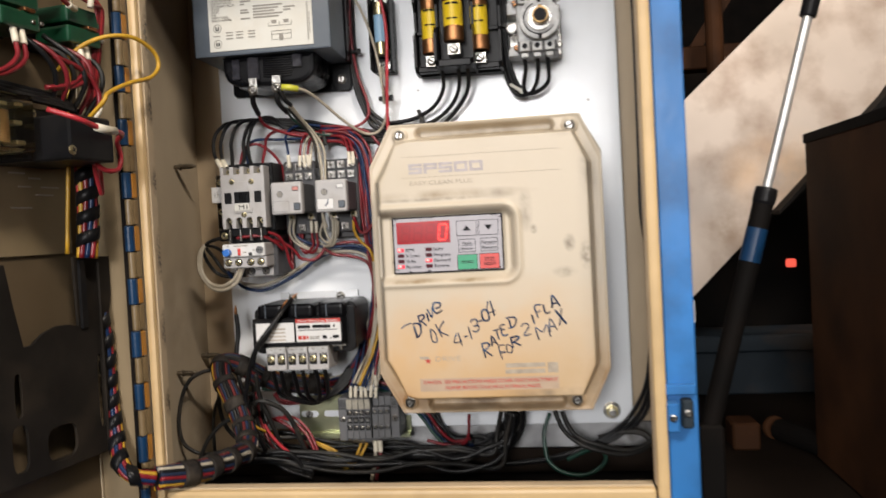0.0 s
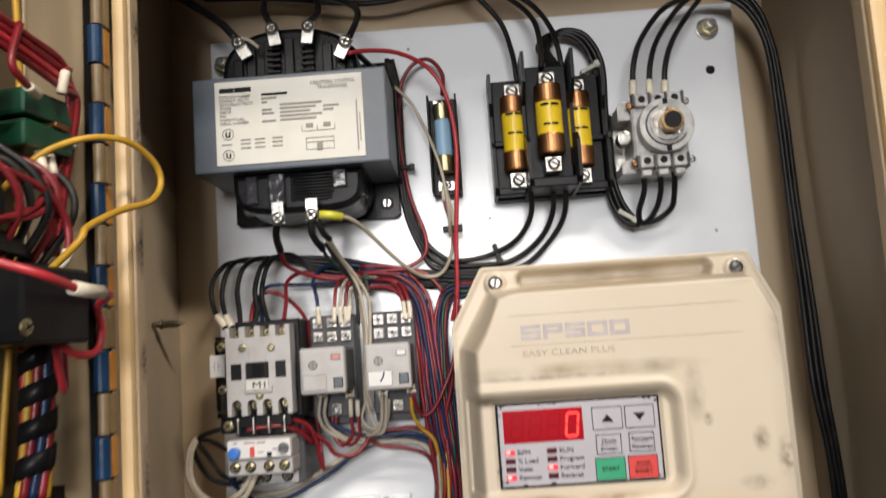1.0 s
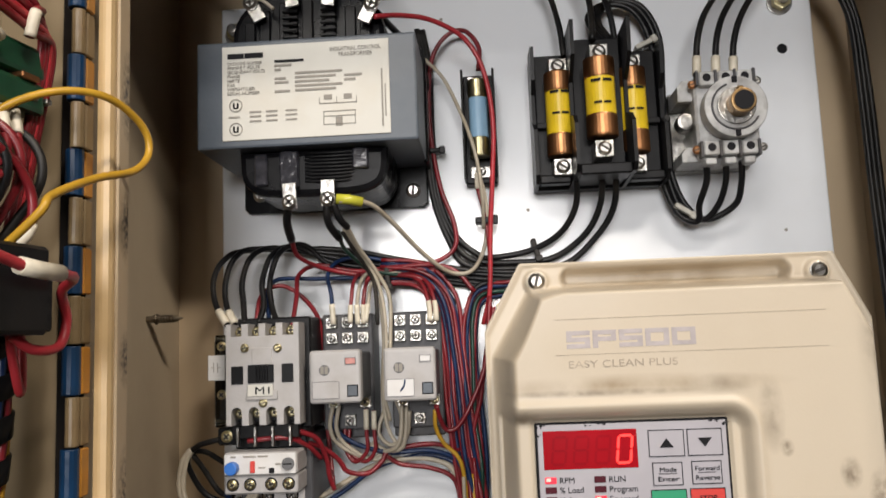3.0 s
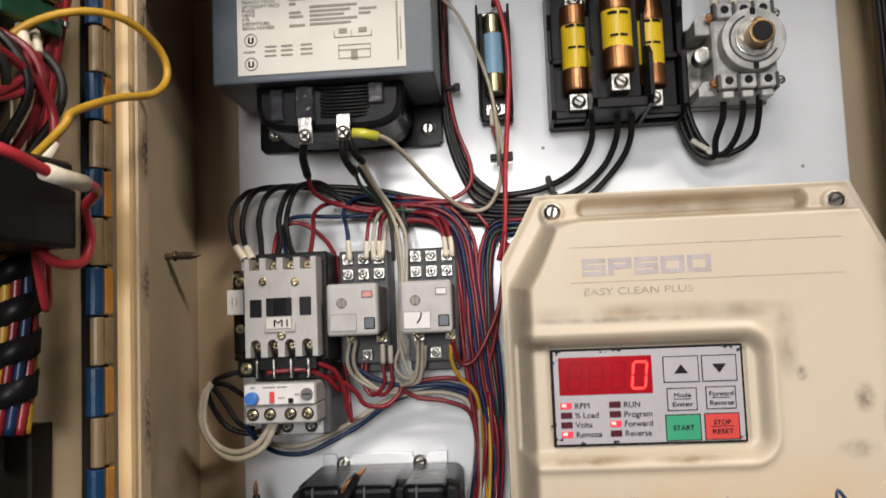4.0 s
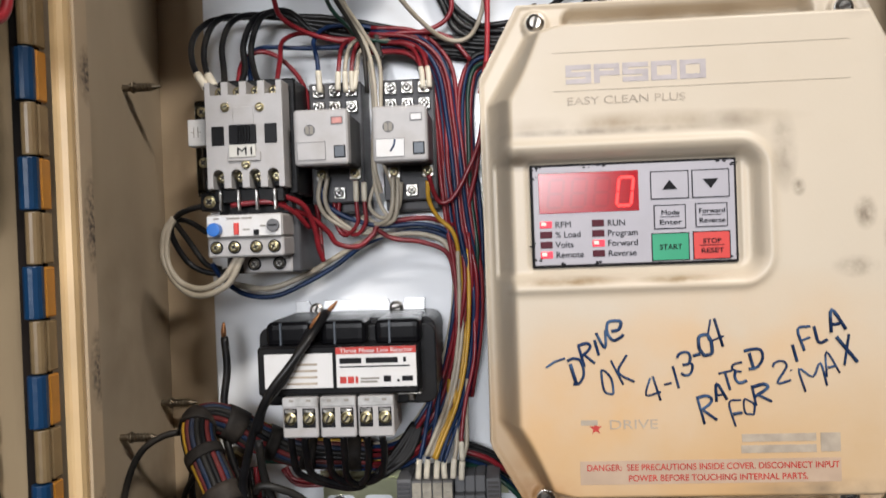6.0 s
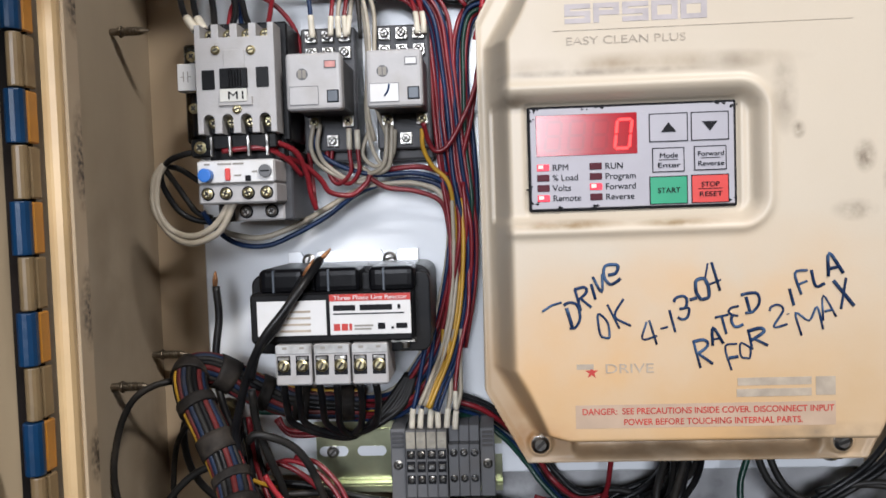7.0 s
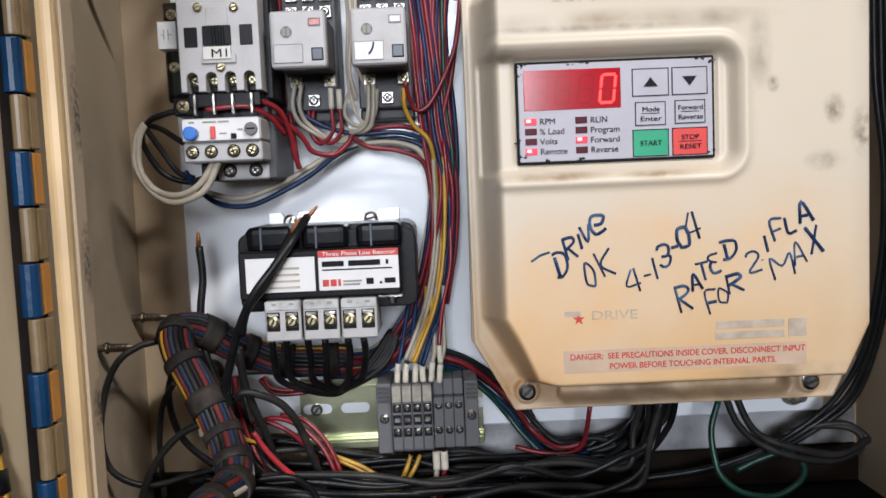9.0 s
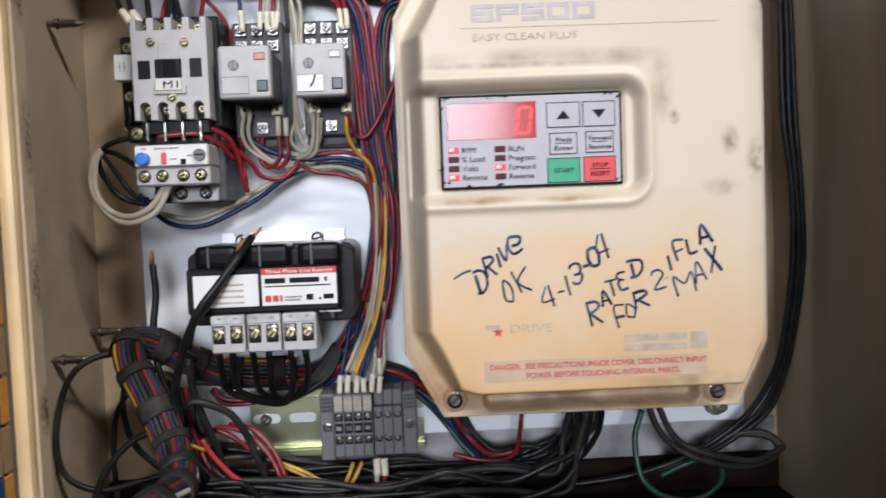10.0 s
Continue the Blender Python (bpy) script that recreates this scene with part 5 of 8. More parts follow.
OLD_TAG = node_mat("yellowed_tag", (0.34, 0.31, 0.25), 0.5, vary=0.25, scale=200, bump=0.05, dirt=(0.16, 0.15, 0.13), dirt_amount=0.5, dirt_scale=160)
for k in range(4):
    x = 0.2325 + k * 0.0062
    t = thing("terminal_clamp", "grey two-level terminal with numbered paper tag", "terminal", "rail terminals")
    part("body", B(x, x + 0.006, -0.046, -0.0065, 1.0975, 1.138, b=0.0005), GREY_MID, t)
    part("foot", B(x, x + 0.006, -0.036, -0.0065, 1.0935, 1.0975, b=0.0005), GREY_MID, t)
    part("tag", B(x + 0.0003, x + 0.0057, -0.0468, -0.0455, 1.1275, 1.1372, b=0.0002), OLD_TAG, t, "yellowed number tag")
    bars("tag_mark", t, INK_FADED, -0.0470, [(x + 0.002, x + 0.0045, 1.1275, 1.1283), (x + 0.002, x + 0.0042, 1.1315, 1.1322)])
    for z in (1.1235, 1.1085):
        part("screw_well", B(x + 0.0006, x + 0.0054, -0.0463, -0.0459, z - 0.0026, z + 0.0026, b=0.0001), INK, t)
        screw(t, x + 0.003, -0.0463, z + 0.0004, 0.0019, 35, name="terminal_screw")
    part("jumper_well", B(x + 0.0006, x + 0.0054, -0.0463, -0.0459, 1.1130, 1.1195, b=0.0001), INK, t)
    part("jumper", B(x + 0.0012, x + 0.0048, -0.0475, -0.0455, 1.1150, 1.1180, b=0.0003), STEEL, t)
for k in range(3):
    x = 0.2578 + k * 0.0062
    t = thing("terminal_clamp", "plain grey single-level rail terminal", "terminal", "rail terminals")
    part("body", B(x, x + 0.006, -0.043, -0.0065, 1.097, 1.1285, b=0.0005), GREY_MID, t)
    part("shoulder", B(x, x + 0.006, -0.037, -0.0065, 1.1285, 1.1385, b=0.0005), GREY_MID, t)
    for z in (1.1235, 1.108):
        part("screw_well", cyl(bmesh.new(), (x + 0.003, -0.043, z), (0, -1, 0), 0.0024, 0.0003, 14), INK, t)
        screw(t, x + 0.003, -0.0433, z + 0.0004, 0.0019, 35, name="terminal_screw")
for x0, x1, g in ((0.223, 0.232, 1.0945), (0.2768, 0.2853, 1.0965)):
    t = thing("end_stop", "grey ribbed end stop clamped on the rail", "terminal", "rail end stops")
    part("body", B(x0, x1, -0.042, -0.0065, g, 1.138, b=0.0006), GREY_MID, t)
    for i in range(4):
        part("rib", B(x0 + 0.001, x1 - 0.001, -0.0432, -0.0415, 1.127 + i * 0.0026, 1.1285 + i * 0.0026, b=0.0003), GREY_DARK, t)
    screw(t, (x0 + x1) / 2, -0.042, 1.1165, 0.0029, 35, cross=True)


# ---- wiring ----
wire([(0.295, -0.025, 1.635), (0.314, -0.025, 1.620), (0.333, -0.025, 1.596), (0.340, -0.030, 1.569), (0.342, -0.034, 1.544)], 0.0021, W_BLACK, "black insulated wire clipped along the white panel")
wire([(0.323, -0.025, 1.627), (0.347, -0.025, 1.609), (0.358, -0.035, 1.590), (0.360, -0.045, 1.568), (0.359, -0.050, 1.548)], 0.0021, W_BLACK, "black insulated wire clipped along the white panel")
wire([(0.333, -0.020, 1.629), (0.359, -0.020, 1.609), (0.370, -0.030, 1.587), (0.374, -0.035, 1.569), (0.376, -0.036, 1.549)], 0.0021, W_BLACK, "black insulated wire clipped along the white panel")
wire([(0.370, -0.030, 1.551), (0.361, -0.020, 1.574), (0.372, -0.015, 1.586), (0.391, -0.015, 1.582), (0.403, -0.012, 1.562), (0.406, -0.012, 1.527), (0.405, -0.012, 1.491), (0.406, -0.012, 1.460), (0.414, -0.014, 1.438), (0.425, -0.018, 1.432), (0.425, -0.025, 1.442), (0.428, -0.035, 1.455), (0.427, -0.042, 1.468)], 0.0021, W_BLACK, "black insulated wire clipped along the white panel", group="switch supply wires")
wire([(0.373, -0.030, 1.551), (0.364, -0.020, 1.573), (0.376, -0.015, 1.587), (0.395, -0.015, 1.583), (0.407, -0.012, 1.562), (0.408, -0.012, 1.527), (0.407, -0.012, 1.491), (0.410, -0.012, 1.460), (0.417, -0.014, 1.440), (0.429, -0.018, 1.433), (0.437, -0.025, 1.441), (0.440, -0.035, 1.454), (0.439, -0.042, 1.467)], 0.0021, W_BLACK, "black insulated wire clipped along the white panel", group="switch supply wires")
wire([(0.377, -0.030, 1.551), (0.368, -0.020, 1.573), (0.379, -0.015, 1.588), (0.398, -0.015, 1.584), (0.410, -0.012, 1.562), (0.410, -0.012, 1.527), (0.409, -0.012, 1.491), (0.413, -0.012, 1.460), (0.421, -0.014, 1.441), (0.432, -0.018, 1.433), (0.448, -0.025, 1.441), (0.450, -0.035, 1.454), (0.449, -0.042, 1.466)], 0.0021, W_BLACK, "black insulated wire clipped along the white panel", group="switch supply wires")
wire([(0.424, -0.046, 1.522), (0.427, -0.044, 1.547), (0.436, -0.040, 1.569), (0.457, -0.034, 1.593), (0.483, -0.030, 1.601), (0.512, -0.030, 1.594), (0.529, -0.030, 1.564), (0.533, -0.028, 1.512), (0.533, -0.030, 1.440), (0.532, -0.036, 1.370), (0.531, -0.040, 1.309), (0.536, -0.040, 1.261), (0.537, -0.038, 1.216), (0.534, -0.034, 1.175), (0.529, -0.028, 1.140), (0.514, -0.022, 1.110), (0.492, -0.018, 1.090), (0.462, -0.020, 1.076), (0.427, -0.018, 1.066), (0.382, -0.014, 1.060)], 0.0021, W_BLACK, "black insulated wire clipped along the white panel", sleeve="a", group="switch line wires")
wire([(0.436, -0.046, 1.522), (0.439, -0.044, 1.546), (0.448, -0.040, 1.568), (0.469, -0.034, 1.594), (0.487, -0.030, 1.602), (0.516, -0.030, 1.595), (0.532, -0.030, 1.563), (0.536, -0.028, 1.511), (0.536, -0.030, 1.440), (0.536, -0.036, 1.370), (0.535, -0.040, 1.309), (0.539, -0.040, 1.261), (0.541, -0.038, 1.216), (0.538, -0.034, 1.175), (0.533, -0.028, 1.140), (0.521, -0.022, 1.110), (0.498, -0.018, 1.090), (0.468, -0.020, 1.076), (0.433, -0.018, 1.066), (0.388, -0.014, 1.060)], 0.0021, W_BLACK, "black insulated wire clipped along the white panel", sleeve="a", group="switch line wires")
wire([(0.447, -0.046, 1.521), (0.450, -0.044, 1.545), (0.460, -0.040, 1.568), (0.481, -0.034, 1.595), (0.492, -0.030, 1.603), (0.521, -0.030, 1.597), (0.534, -0.030, 1.563), (0.539, -0.028, 1.511), (0.539, -0.030, 1.440), (0.539, -0.036, 1.370), (0.539, -0.040, 1.308), (0.542, -0.040, 1.261), (0.544, -0.038, 1.216), (0.541, -0.034, 1.175), (0.536, -0.028, 1.139), (0.526, -0.022, 1.109), (0.504, -0.018, 1.090), (0.474, -0.020, 1.076), (0.439, -0.018, 1.066), (0.394, -0.014, 1.060)], 0.0021, W_BLACK, "black insulated wire clipped along the white panel", sleeve="a", group="switch line wires")
wire([(0.345, -0.036, 1.465), (0.345, -0.025, 1.445), (0.334, -0.018, 1.428), (0.313, -0.012, 1.418), (0.288, -0.010, 1.415), (0.280, -0.009, 1.417), (0.264, -0.009, 1.432), (0.254, -0.009, 1.460), (0.251, -0.009, 1.504), (0.251, -0.009, 1.549), (0.247, -0.009, 1.578)], 0.0021, W_BLACK, "black insulated wire clipped along the white panel", group="fuse load wires")
wire([(0.362, -0.036, 1.464), (0.361, -0.025, 1.445), (0.351, -0.018, 1.427), (0.330, -0.012, 1.413), (0.305, -0.010, 1.411), (0.276, -0.009, 1.414), (0.262, -0.009, 1.430), (0.252, -0.009, 1.460), (0.249, -0.009, 1.504), (0.249, -0.009, 1.549), (0.245, -0.009, 1.578)], 0.0021, W_BLACK, "black insulated wire clipped along the white panel", group="fuse load wires")
wire([(0.371, -0.036, 1.464), (0.370, -0.025, 1.444), (0.360, -0.018, 1.427), (0.339, -0.012, 1.409), (0.314, -0.010, 1.407), (0.273, -0.009, 1.410), (0.260, -0.009, 1.428), (0.250, -0.009, 1.460), (0.247, -0.009, 1.504), (0.247, -0.009, 1.549), (0.243, -0.009, 1.579)], 0.0021, W_BLACK, "black insulated wire clipped along the white panel", group="fuse load wires")
wire([(0.122, -0.058, 1.375), (0.112, -0.050, 1.389), (0.108, -0.042, 1.405), (0.111, -0.030, 1.419), (0.124, -0.020, 1.426), (0.183, -0.014, 1.425), (0.228, -0.012, 1.416), (0.274, -0.010, 1.407), (0.311, -0.009, 1.404)], 0.0019, W_BLACK, "black insulated wire clipped along the white panel", sleeve="a", group="contactor line wires")
wire([(0.127, -0.058, 1.375), (0.119, -0.050, 1.388), (0.116, -0.042, 1.404), (0.119, -0.030, 1.421), (0.132, -0.020, 1.427), (0.183, -0.014, 1.422), (0.228, -0.012, 1.413), (0.273, -0.010, 1.405), (0.311, -0.009, 1.401)], 0.0019, W_BLACK, "black insulated wire clipped along the white panel", sleeve="a", group="contactor line wires")
wire([(0.133, -0.058, 1.375), (0.130, -0.050, 1.388), (0.127, -0.042, 1.404), (0.130, -0.030, 1.421), (0.144, -0.020, 1.427), (0.183, -0.014, 1.419), (0.228, -0.012, 1.410), (0.273, -0.010, 1.402), (0.311, -0.009, 1.398)], 0.0019, W_BLACK, "black insulated wire clipped along the white panel", group="contactor line wires")
wire([(0.142, -0.058, 1.375), (0.143, -0.050, 1.387), (0.140, -0.042, 1.403), (0.144, -0.030, 1.422), (0.157, -0.020, 1.427), (0.182, -0.014, 1.416), (0.228, -0.012, 1.407), (0.273, -0.010, 1.399), (0.311, -0.009, 1.395)], 0.0019, W_BLACK, "black insulated wire clipped along the white panel", group="contactor line wires")
wire([(0.154, -0.058, 1.374), (0.148, -0.050, 1.387), (0.145, -0.042, 1.403), (0.149, -0.030, 1.423), (0.163, -0.020, 1.428), (0.182, -0.014, 1.413), (0.228, -0.012, 1.404), (0.273, -0.010, 1.397), (0.311, -0.009, 1.392)], 0.0019, W_BLACK, "black insulated wire clipped along the white panel", group="contactor line wires")
wire([(0.163, -0.058, 1.373), (0.163, -0.045, 1.392), (0.161, -0.030, 1.407), (0.172, -0.020, 1.414), (0.198, -0.018, 1.409), (0.229, -0.018, 1.411), (0.251, -0.018, 1.406)], 0.0015, W_RED, "dark red control wire bent between terminals")
wire([(0.138, -0.050, 1.377), (0.139, -0.040, 1.394), (0.149, -0.035, 1.400), (0.162, -0.035, 1.394), (0.173, -0.030, 1.379), (0.175, -0.025, 1.357), (0.174, -0.020, 1.327), (0.178, -0.025, 1.297), (0.182, -0.035, 1.272)], 0.0015, W_RED, "dark red control wire bent between terminals")
wire([(0.147, -0.050, 1.374), (0.143, -0.042, 1.394), (0.146, -0.025, 1.405), (0.171, -0.018, 1.405), (0.198, -0.016, 1.405), (0.228, -0.015, 1.407)], 0.0015, W_BLUE, "dark blue control wire in the bundle")
wire([(0.184, -0.034, 1.373), (0.183, -0.034, 1.393), (0.180, -0.028, 1.407), (0.188, -0.020, 1.417), (0.210, -0.016, 1.417), (0.236, -0.015, 1.409)], 0.0014, W_BLUE, "dark blue control wire in the bundle", sleeve="a")
wire([(0.195, -0.034, 1.374), (0.196, -0.034, 1.388), (0.198, -0.026, 1.404), (0.209, -0.018, 1.409), (0.235, -0.016, 1.407), (0.250, -0.016, 1.392)], 0.0013, W_RED, "dark red control wire bent between terminals", sleeve="a")
wire([(0.200, -0.034, 1.373), (0.200, -0.034, 1.388), (0.203, -0.026, 1.404), (0.214, -0.018, 1.409), (0.240, -0.016, 1.407), (0.254, -0.016, 1.392)], 0.0013, W_WHITE, "dull white control wire with dusty insulation", sleeve="a")
wire([(0.204, -0.034, 1.373), (0.204, -0.034, 1.388), (0.207, -0.026, 1.404), (0.218, -0.018, 1.409), (0.244, -0.016, 1.406), (0.259, -0.016, 1.391)], 0.0013, W_RED, "dark red control wire bent between terminals", sleeve="a")
wire([(0.205, -0.034, 1.374), (0.207, -0.032, 1.388), (0.209, -0.026, 1.400), (0.221, -0.020, 1.407), (0.247, -0.018, 1.399)], 0.0013, W_WHITE, "dull white control wire with dusty insulation", sleeve="a")
wire([(0.247, -0.034, 1.373), (0.246, -0.033, 1.386), (0.240, -0.025, 1.400), (0.224, -0.018, 1.407), (0.205, -0.017, 1.408)], 0.0013, W_RED, "dark red control wire bent between terminals", sleeve="a")
wire([(0.251, -0.034, 1.373), (0.250, -0.033, 1.386), (0.244, -0.025, 1.400), (0.229, -0.018, 1.407), (0.210, -0.017, 1.408)], 0.0013, W_RED, "dark red control wire bent between terminals", sleeve="a")
wire([(0.168, -0.082, 1.444), (0.165, -0.075, 1.435), (0.164, -0.060, 1.426)], 0.0026, W_BLACK, "black shrink-sleeved lead under the transformer lug")
wire([(0.164, -0.060, 1.426), (0.165, -0.045, 1.417), (0.180, -0.030, 1.410), (0.205, -0.022, 1.406), (0.235, -0.020, 1.411), (0.261, -0.018, 1.408), (0.276, -0.018, 1.392)], 0.0015, W_RED, "dark red control wire bent between terminals")
wire([(0.191, -0.082, 1.443), (0.191, -0.078, 1.433), (0.195, -0.065, 1.425)], 0.0024, W_BLACK, "black shrink-sleeved lead under the transformer lug")
wire([(0.195, -0.082, 1.444), (0.198, -0.078, 1.435), (0.201, -0.070, 1.431)], 0.0022, W_BLACK, "black shrink-sleeved lead under the transformer lug")
wire([(0.195, -0.068, 1.429), (0.195, -0.050, 1.421), (0.202, -0.035, 1.413), (0.209, -0.025, 1.408), (0.242, -0.018, 1.401), (0.264, -0.016, 1.385)], 0.0013, W_GREEN, "green earth wire lying loose")
wire([(0.199, -0.070, 1.430), (0.203, -0.055, 1.422), (0.209, -0.040, 1.410), (0.215, -0.036, 1.396), (0.218, -0.036, 1.375), (0.218, -0.036, 1.351), (0.216, -0.036, 1.329), (0.219, -0.032, 1.311)], 0.0013, W_WHITE, "dull white control wire with dusty insulation")
wire([(0.201, -0.070, 1.431), (0.205, -0.052, 1.420), (0.213, -0.038, 1.407), (0.221, -0.034, 1.390), (0.221, -0.034, 1.365), (0.220, -0.034, 1.336), (0.226, -0.030, 1.314), (0.228, -0.030, 1.297)], 0.0013, W_WHITE, "dull white control wire with dusty insulation")
wire([(0.198, -0.070, 1.428), (0.201, -0.058, 1.421), (0.208, -0.042, 1.408), (0.212, -0.036, 1.397), (0.213, -0.034, 1.372)], 0.0013, W_GREY, "dusty dark grey wire lying loose")
wire([(0.199, -0.084, 1.445), (0.215, -0.078, 1.444), (0.226, -0.060, 1.436), (0.244, -0.035, 1.417), (0.261, -0.022, 1.405), (0.276, -0.018, 1.407), (0.285, -0.018, 1.426), (0.286, -0.020, 1.452), (0.282, -0.018, 1.472)], 0.0015, W_WHITE, "dull white control wire with dusty insulation")
wire([(0.249, -0.025, 1.551), (0.261, -0.025, 1.537), (0.271, -0.028, 1.514), (0.278, -0.034, 1.492), (0.282, -0.036, 1.473), (0.284, -0.032, 1.451), (0.284, -0.024, 1.433)], 0.0013, W_WHITE, "dull white control wire with dusty insulation")
wire([(0.223, -0.082, 1.559), (0.237, -0.070, 1.564), (0.256, -0.055, 1.566), (0.276, -0.045, 1.557), (0.288, -0.042, 1.536), (0.293, -0.042, 1.501), (0.291, -0.038, 1.464), (0.288, -0.032, 1.428), (0.286, -0.028, 1.391), (0.281, -0.024, 1.370)], 0.0016, W_BRIGHT, "bright red control wire")
wire([(0.285, -0.020, 1.543), (0.286, -0.018, 1.560), (0.277, -0.016, 1.573), (0.265, -0.014, 1.572), (0.254, -0.012, 1.558), (0.250, -0.012, 1.531), (0.251, -0.012, 1.495), (0.256, -0.012, 1.463), (0.264, -0.014, 1.439), (0.264, -0.014, 1.423), (0.252, -0.014, 1.414), (0.227, -0.016, 1.409), (0.204, -0.020, 1.403)], 0.0016, W_RED, "dark red control wire bent between terminals")
wire([(0.281, -0.018, 1.472), (0.281, -0.018, 1.461), (0.285, -0.022, 1.441), (0.287, -0.022, 1.414), (0.286, -0.020, 1.384)], 0.0012, W_RED, "dark red control wire bent between terminals", sleeve="a")
wire([(0.145, -0.084, 1.575), (0.133, -0.075, 1.590), (0.113, -0.060, 1.609), (0.086, -0.050, 1.632)], 0.0028, W_BLACK, "black lead rising from the transformer lug")
wire([(0.149, -0.085, 1.575), (0.155, -0.085, 1.572), (0.161, -0.084, 1.567)], 0.0012, W_WHITE, "dull white control wire with dusty insulation")
wire([(0.169, -0.080, 1.585), (0.162, -0.070, 1.599), (0.157, -0.055, 1.619), (0.130, -0.040, 1.643)], 0.0024, W_BLACK, "black lead rising from the transformer lug")
wire([(0.196, -0.080, 1.584), (0.201, -0.070, 1.596), (0.195, -0.055, 1.617), (0.169, -0.040, 1.640)], 0.0024, W_BLACK, "black lead rising from the transformer lug")
wire([(0.223, -0.080, 1.569), (0.229, -0.070, 1.595), (0.203, -0.055, 1.616), (0.177, -0.040, 1.640)], 0.0024, W_BLACK, "black lead rising from the transformer lug")
wire([(0.223, -0.070, 1.567), (0.234, -0.040, 1.563), (0.245, -0.020, 1.558), (0.250, -0.010, 1.524), (0.250, -0.009, 1.492)], 0.0022, W_BLACK, "black insulated wire clipped along the white panel")
wire([(0.103, -0.020, 1.635), (0.159, -0.015, 1.633), (0.232, -0.015, 1.623), (0.281, -0.015, 1.629), (0.338, -0.010, 1.636)], 0.0020, W_BLACK, "black insulated wire clipped along the white panel")
wire([(0.078, -0.040, 1.636), (0.100, -0.045, 1.619), (0.119, -0.060, 1.603), (0.136, -0.078, 1.586)], 0.0012, W_RED, "dark red control wire bent between terminals")
wire([(0.214, -0.016, 1.416), (0.243, -0.016, 1.412), (0.263, -0.018, 1.391), (0.267, -0.020, 1.358), (0.270, -0.022, 1.324), (0.273, -0.022, 1.291), (0.278, -0.020, 1.258), (0.276, -0.018, 1.220), (0.269, -0.016, 1.182)], 0.0014, W_RED, "dark red control wire bent between terminals", group="vertical wire bundle")
wire([(0.214, -0.017, 1.413), (0.243, -0.018, 1.409), (0.260, -0.021, 1.389), (0.265, -0.020, 1.358), (0.268, -0.025, 1.324), (0.271, -0.023, 1.291), (0.276, -0.020, 1.258), (0.274, -0.021, 1.220), (0.267, -0.017, 1.183)], 0.0014, W_BLUE, "dark blue control wire in the bundle", group="vertical wire bundle")
wire([(0.214, -0.021, 1.411), (0.242, -0.023, 1.406), (0.259, -0.021, 1.389), (0.264, -0.023, 1.357), (0.267, -0.024, 1.324), (0.269, -0.022, 1.291), (0.275, -0.025, 1.258), (0.273, -0.022, 1.221), (0.266, -0.019, 1.183)], 0.0014, W_RED, "dark red control wire bent between terminals", group="vertical wire bundle")
wire([(0.213, -0.016, 1.409), (0.241, -0.016, 1.406), (0.257, -0.018, 1.388), (0.262, -0.020, 1.357), (0.265, -0.022, 1.324), (0.267, -0.022, 1.291), (0.273, -0.020, 1.257), (0.270, -0.018, 1.220), (0.264, -0.016, 1.183)], 0.0014, W_RED, "dark red control wire bent between terminals", group="vertical wire bundle")
wire([(0.214, -0.018, 1.408), (0.240, -0.019, 1.405), (0.255, -0.022, 1.387), (0.260, -0.024, 1.357), (0.263, -0.023, 1.324), (0.265, -0.025, 1.290), (0.270, -0.024, 1.258), (0.268, -0.021, 1.221), (0.262, -0.017, 1.183)], 0.0014, W_BLUE, "dark blue control wire in the bundle", group="vertical wire bundle")
wire([(0.213, -0.017, 1.406), (0.240, -0.024, 1.402), (0.254, -0.018, 1.387), (0.259, -0.021, 1.357), (0.260, -0.025, 1.323), (0.264, -0.023, 1.290), (0.268, -0.023, 1.257), (0.267, -0.018, 1.220), (0.261, -0.017, 1.184)], 0.0014, W_RED, "dark red control wire bent between terminals", group="vertical wire bundle")
wire([(0.213, -0.016, 1.404), (0.238, -0.016, 1.401), (0.252, -0.018, 1.386), (0.257, -0.020, 1.357), (0.258, -0.022, 1.323), (0.261, -0.022, 1.290), (0.267, -0.020, 1.257), (0.265, -0.018, 1.220), (0.258, -0.016, 1.184)], 0.0014, W_BLUE, "dark blue control wire in the bundle", group="vertical wire bundle")
wire([(0.213, -0.018, 1.401), (0.238, -0.017, 1.399), (0.250, -0.019, 1.385), (0.255, -0.024, 1.356), (0.257, -0.022, 1.323), (0.259, -0.024, 1.290), (0.264, -0.022, 1.257), (0.262, -0.021, 1.221), (0.256, -0.019, 1.185)], 0.0014, W_RED, "dark red control wire bent between terminals", group="vertical wire bundle")
wire([(0.212, -0.017, 1.400), (0.237, -0.023, 1.397), (0.248, -0.025, 1.383), (0.253, -0.025, 1.356), (0.255, -0.027, 1.323), (0.258, -0.026, 1.290), (0.262, -0.025, 1.257), (0.261, -0.025, 1.222), (0.254, -0.017, 1.185)], 0.0014, W_RED, "dark red control wire bent between terminals", group="vertical wire bundle")
wire([(0.304, -0.008, 1.390), (0.283, -0.010, 1.387), (0.277, -0.012, 1.375), (0.275, -0.014, 1.346), (0.278, -0.015, 1.309), (0.279, -0.015, 1.271), (0.275, -0.014, 1.234), (0.266, -0.012, 1.181)], 0.0014, W_BLUE, "dark blue control wire in the bundle", group="vertical wire bundle")
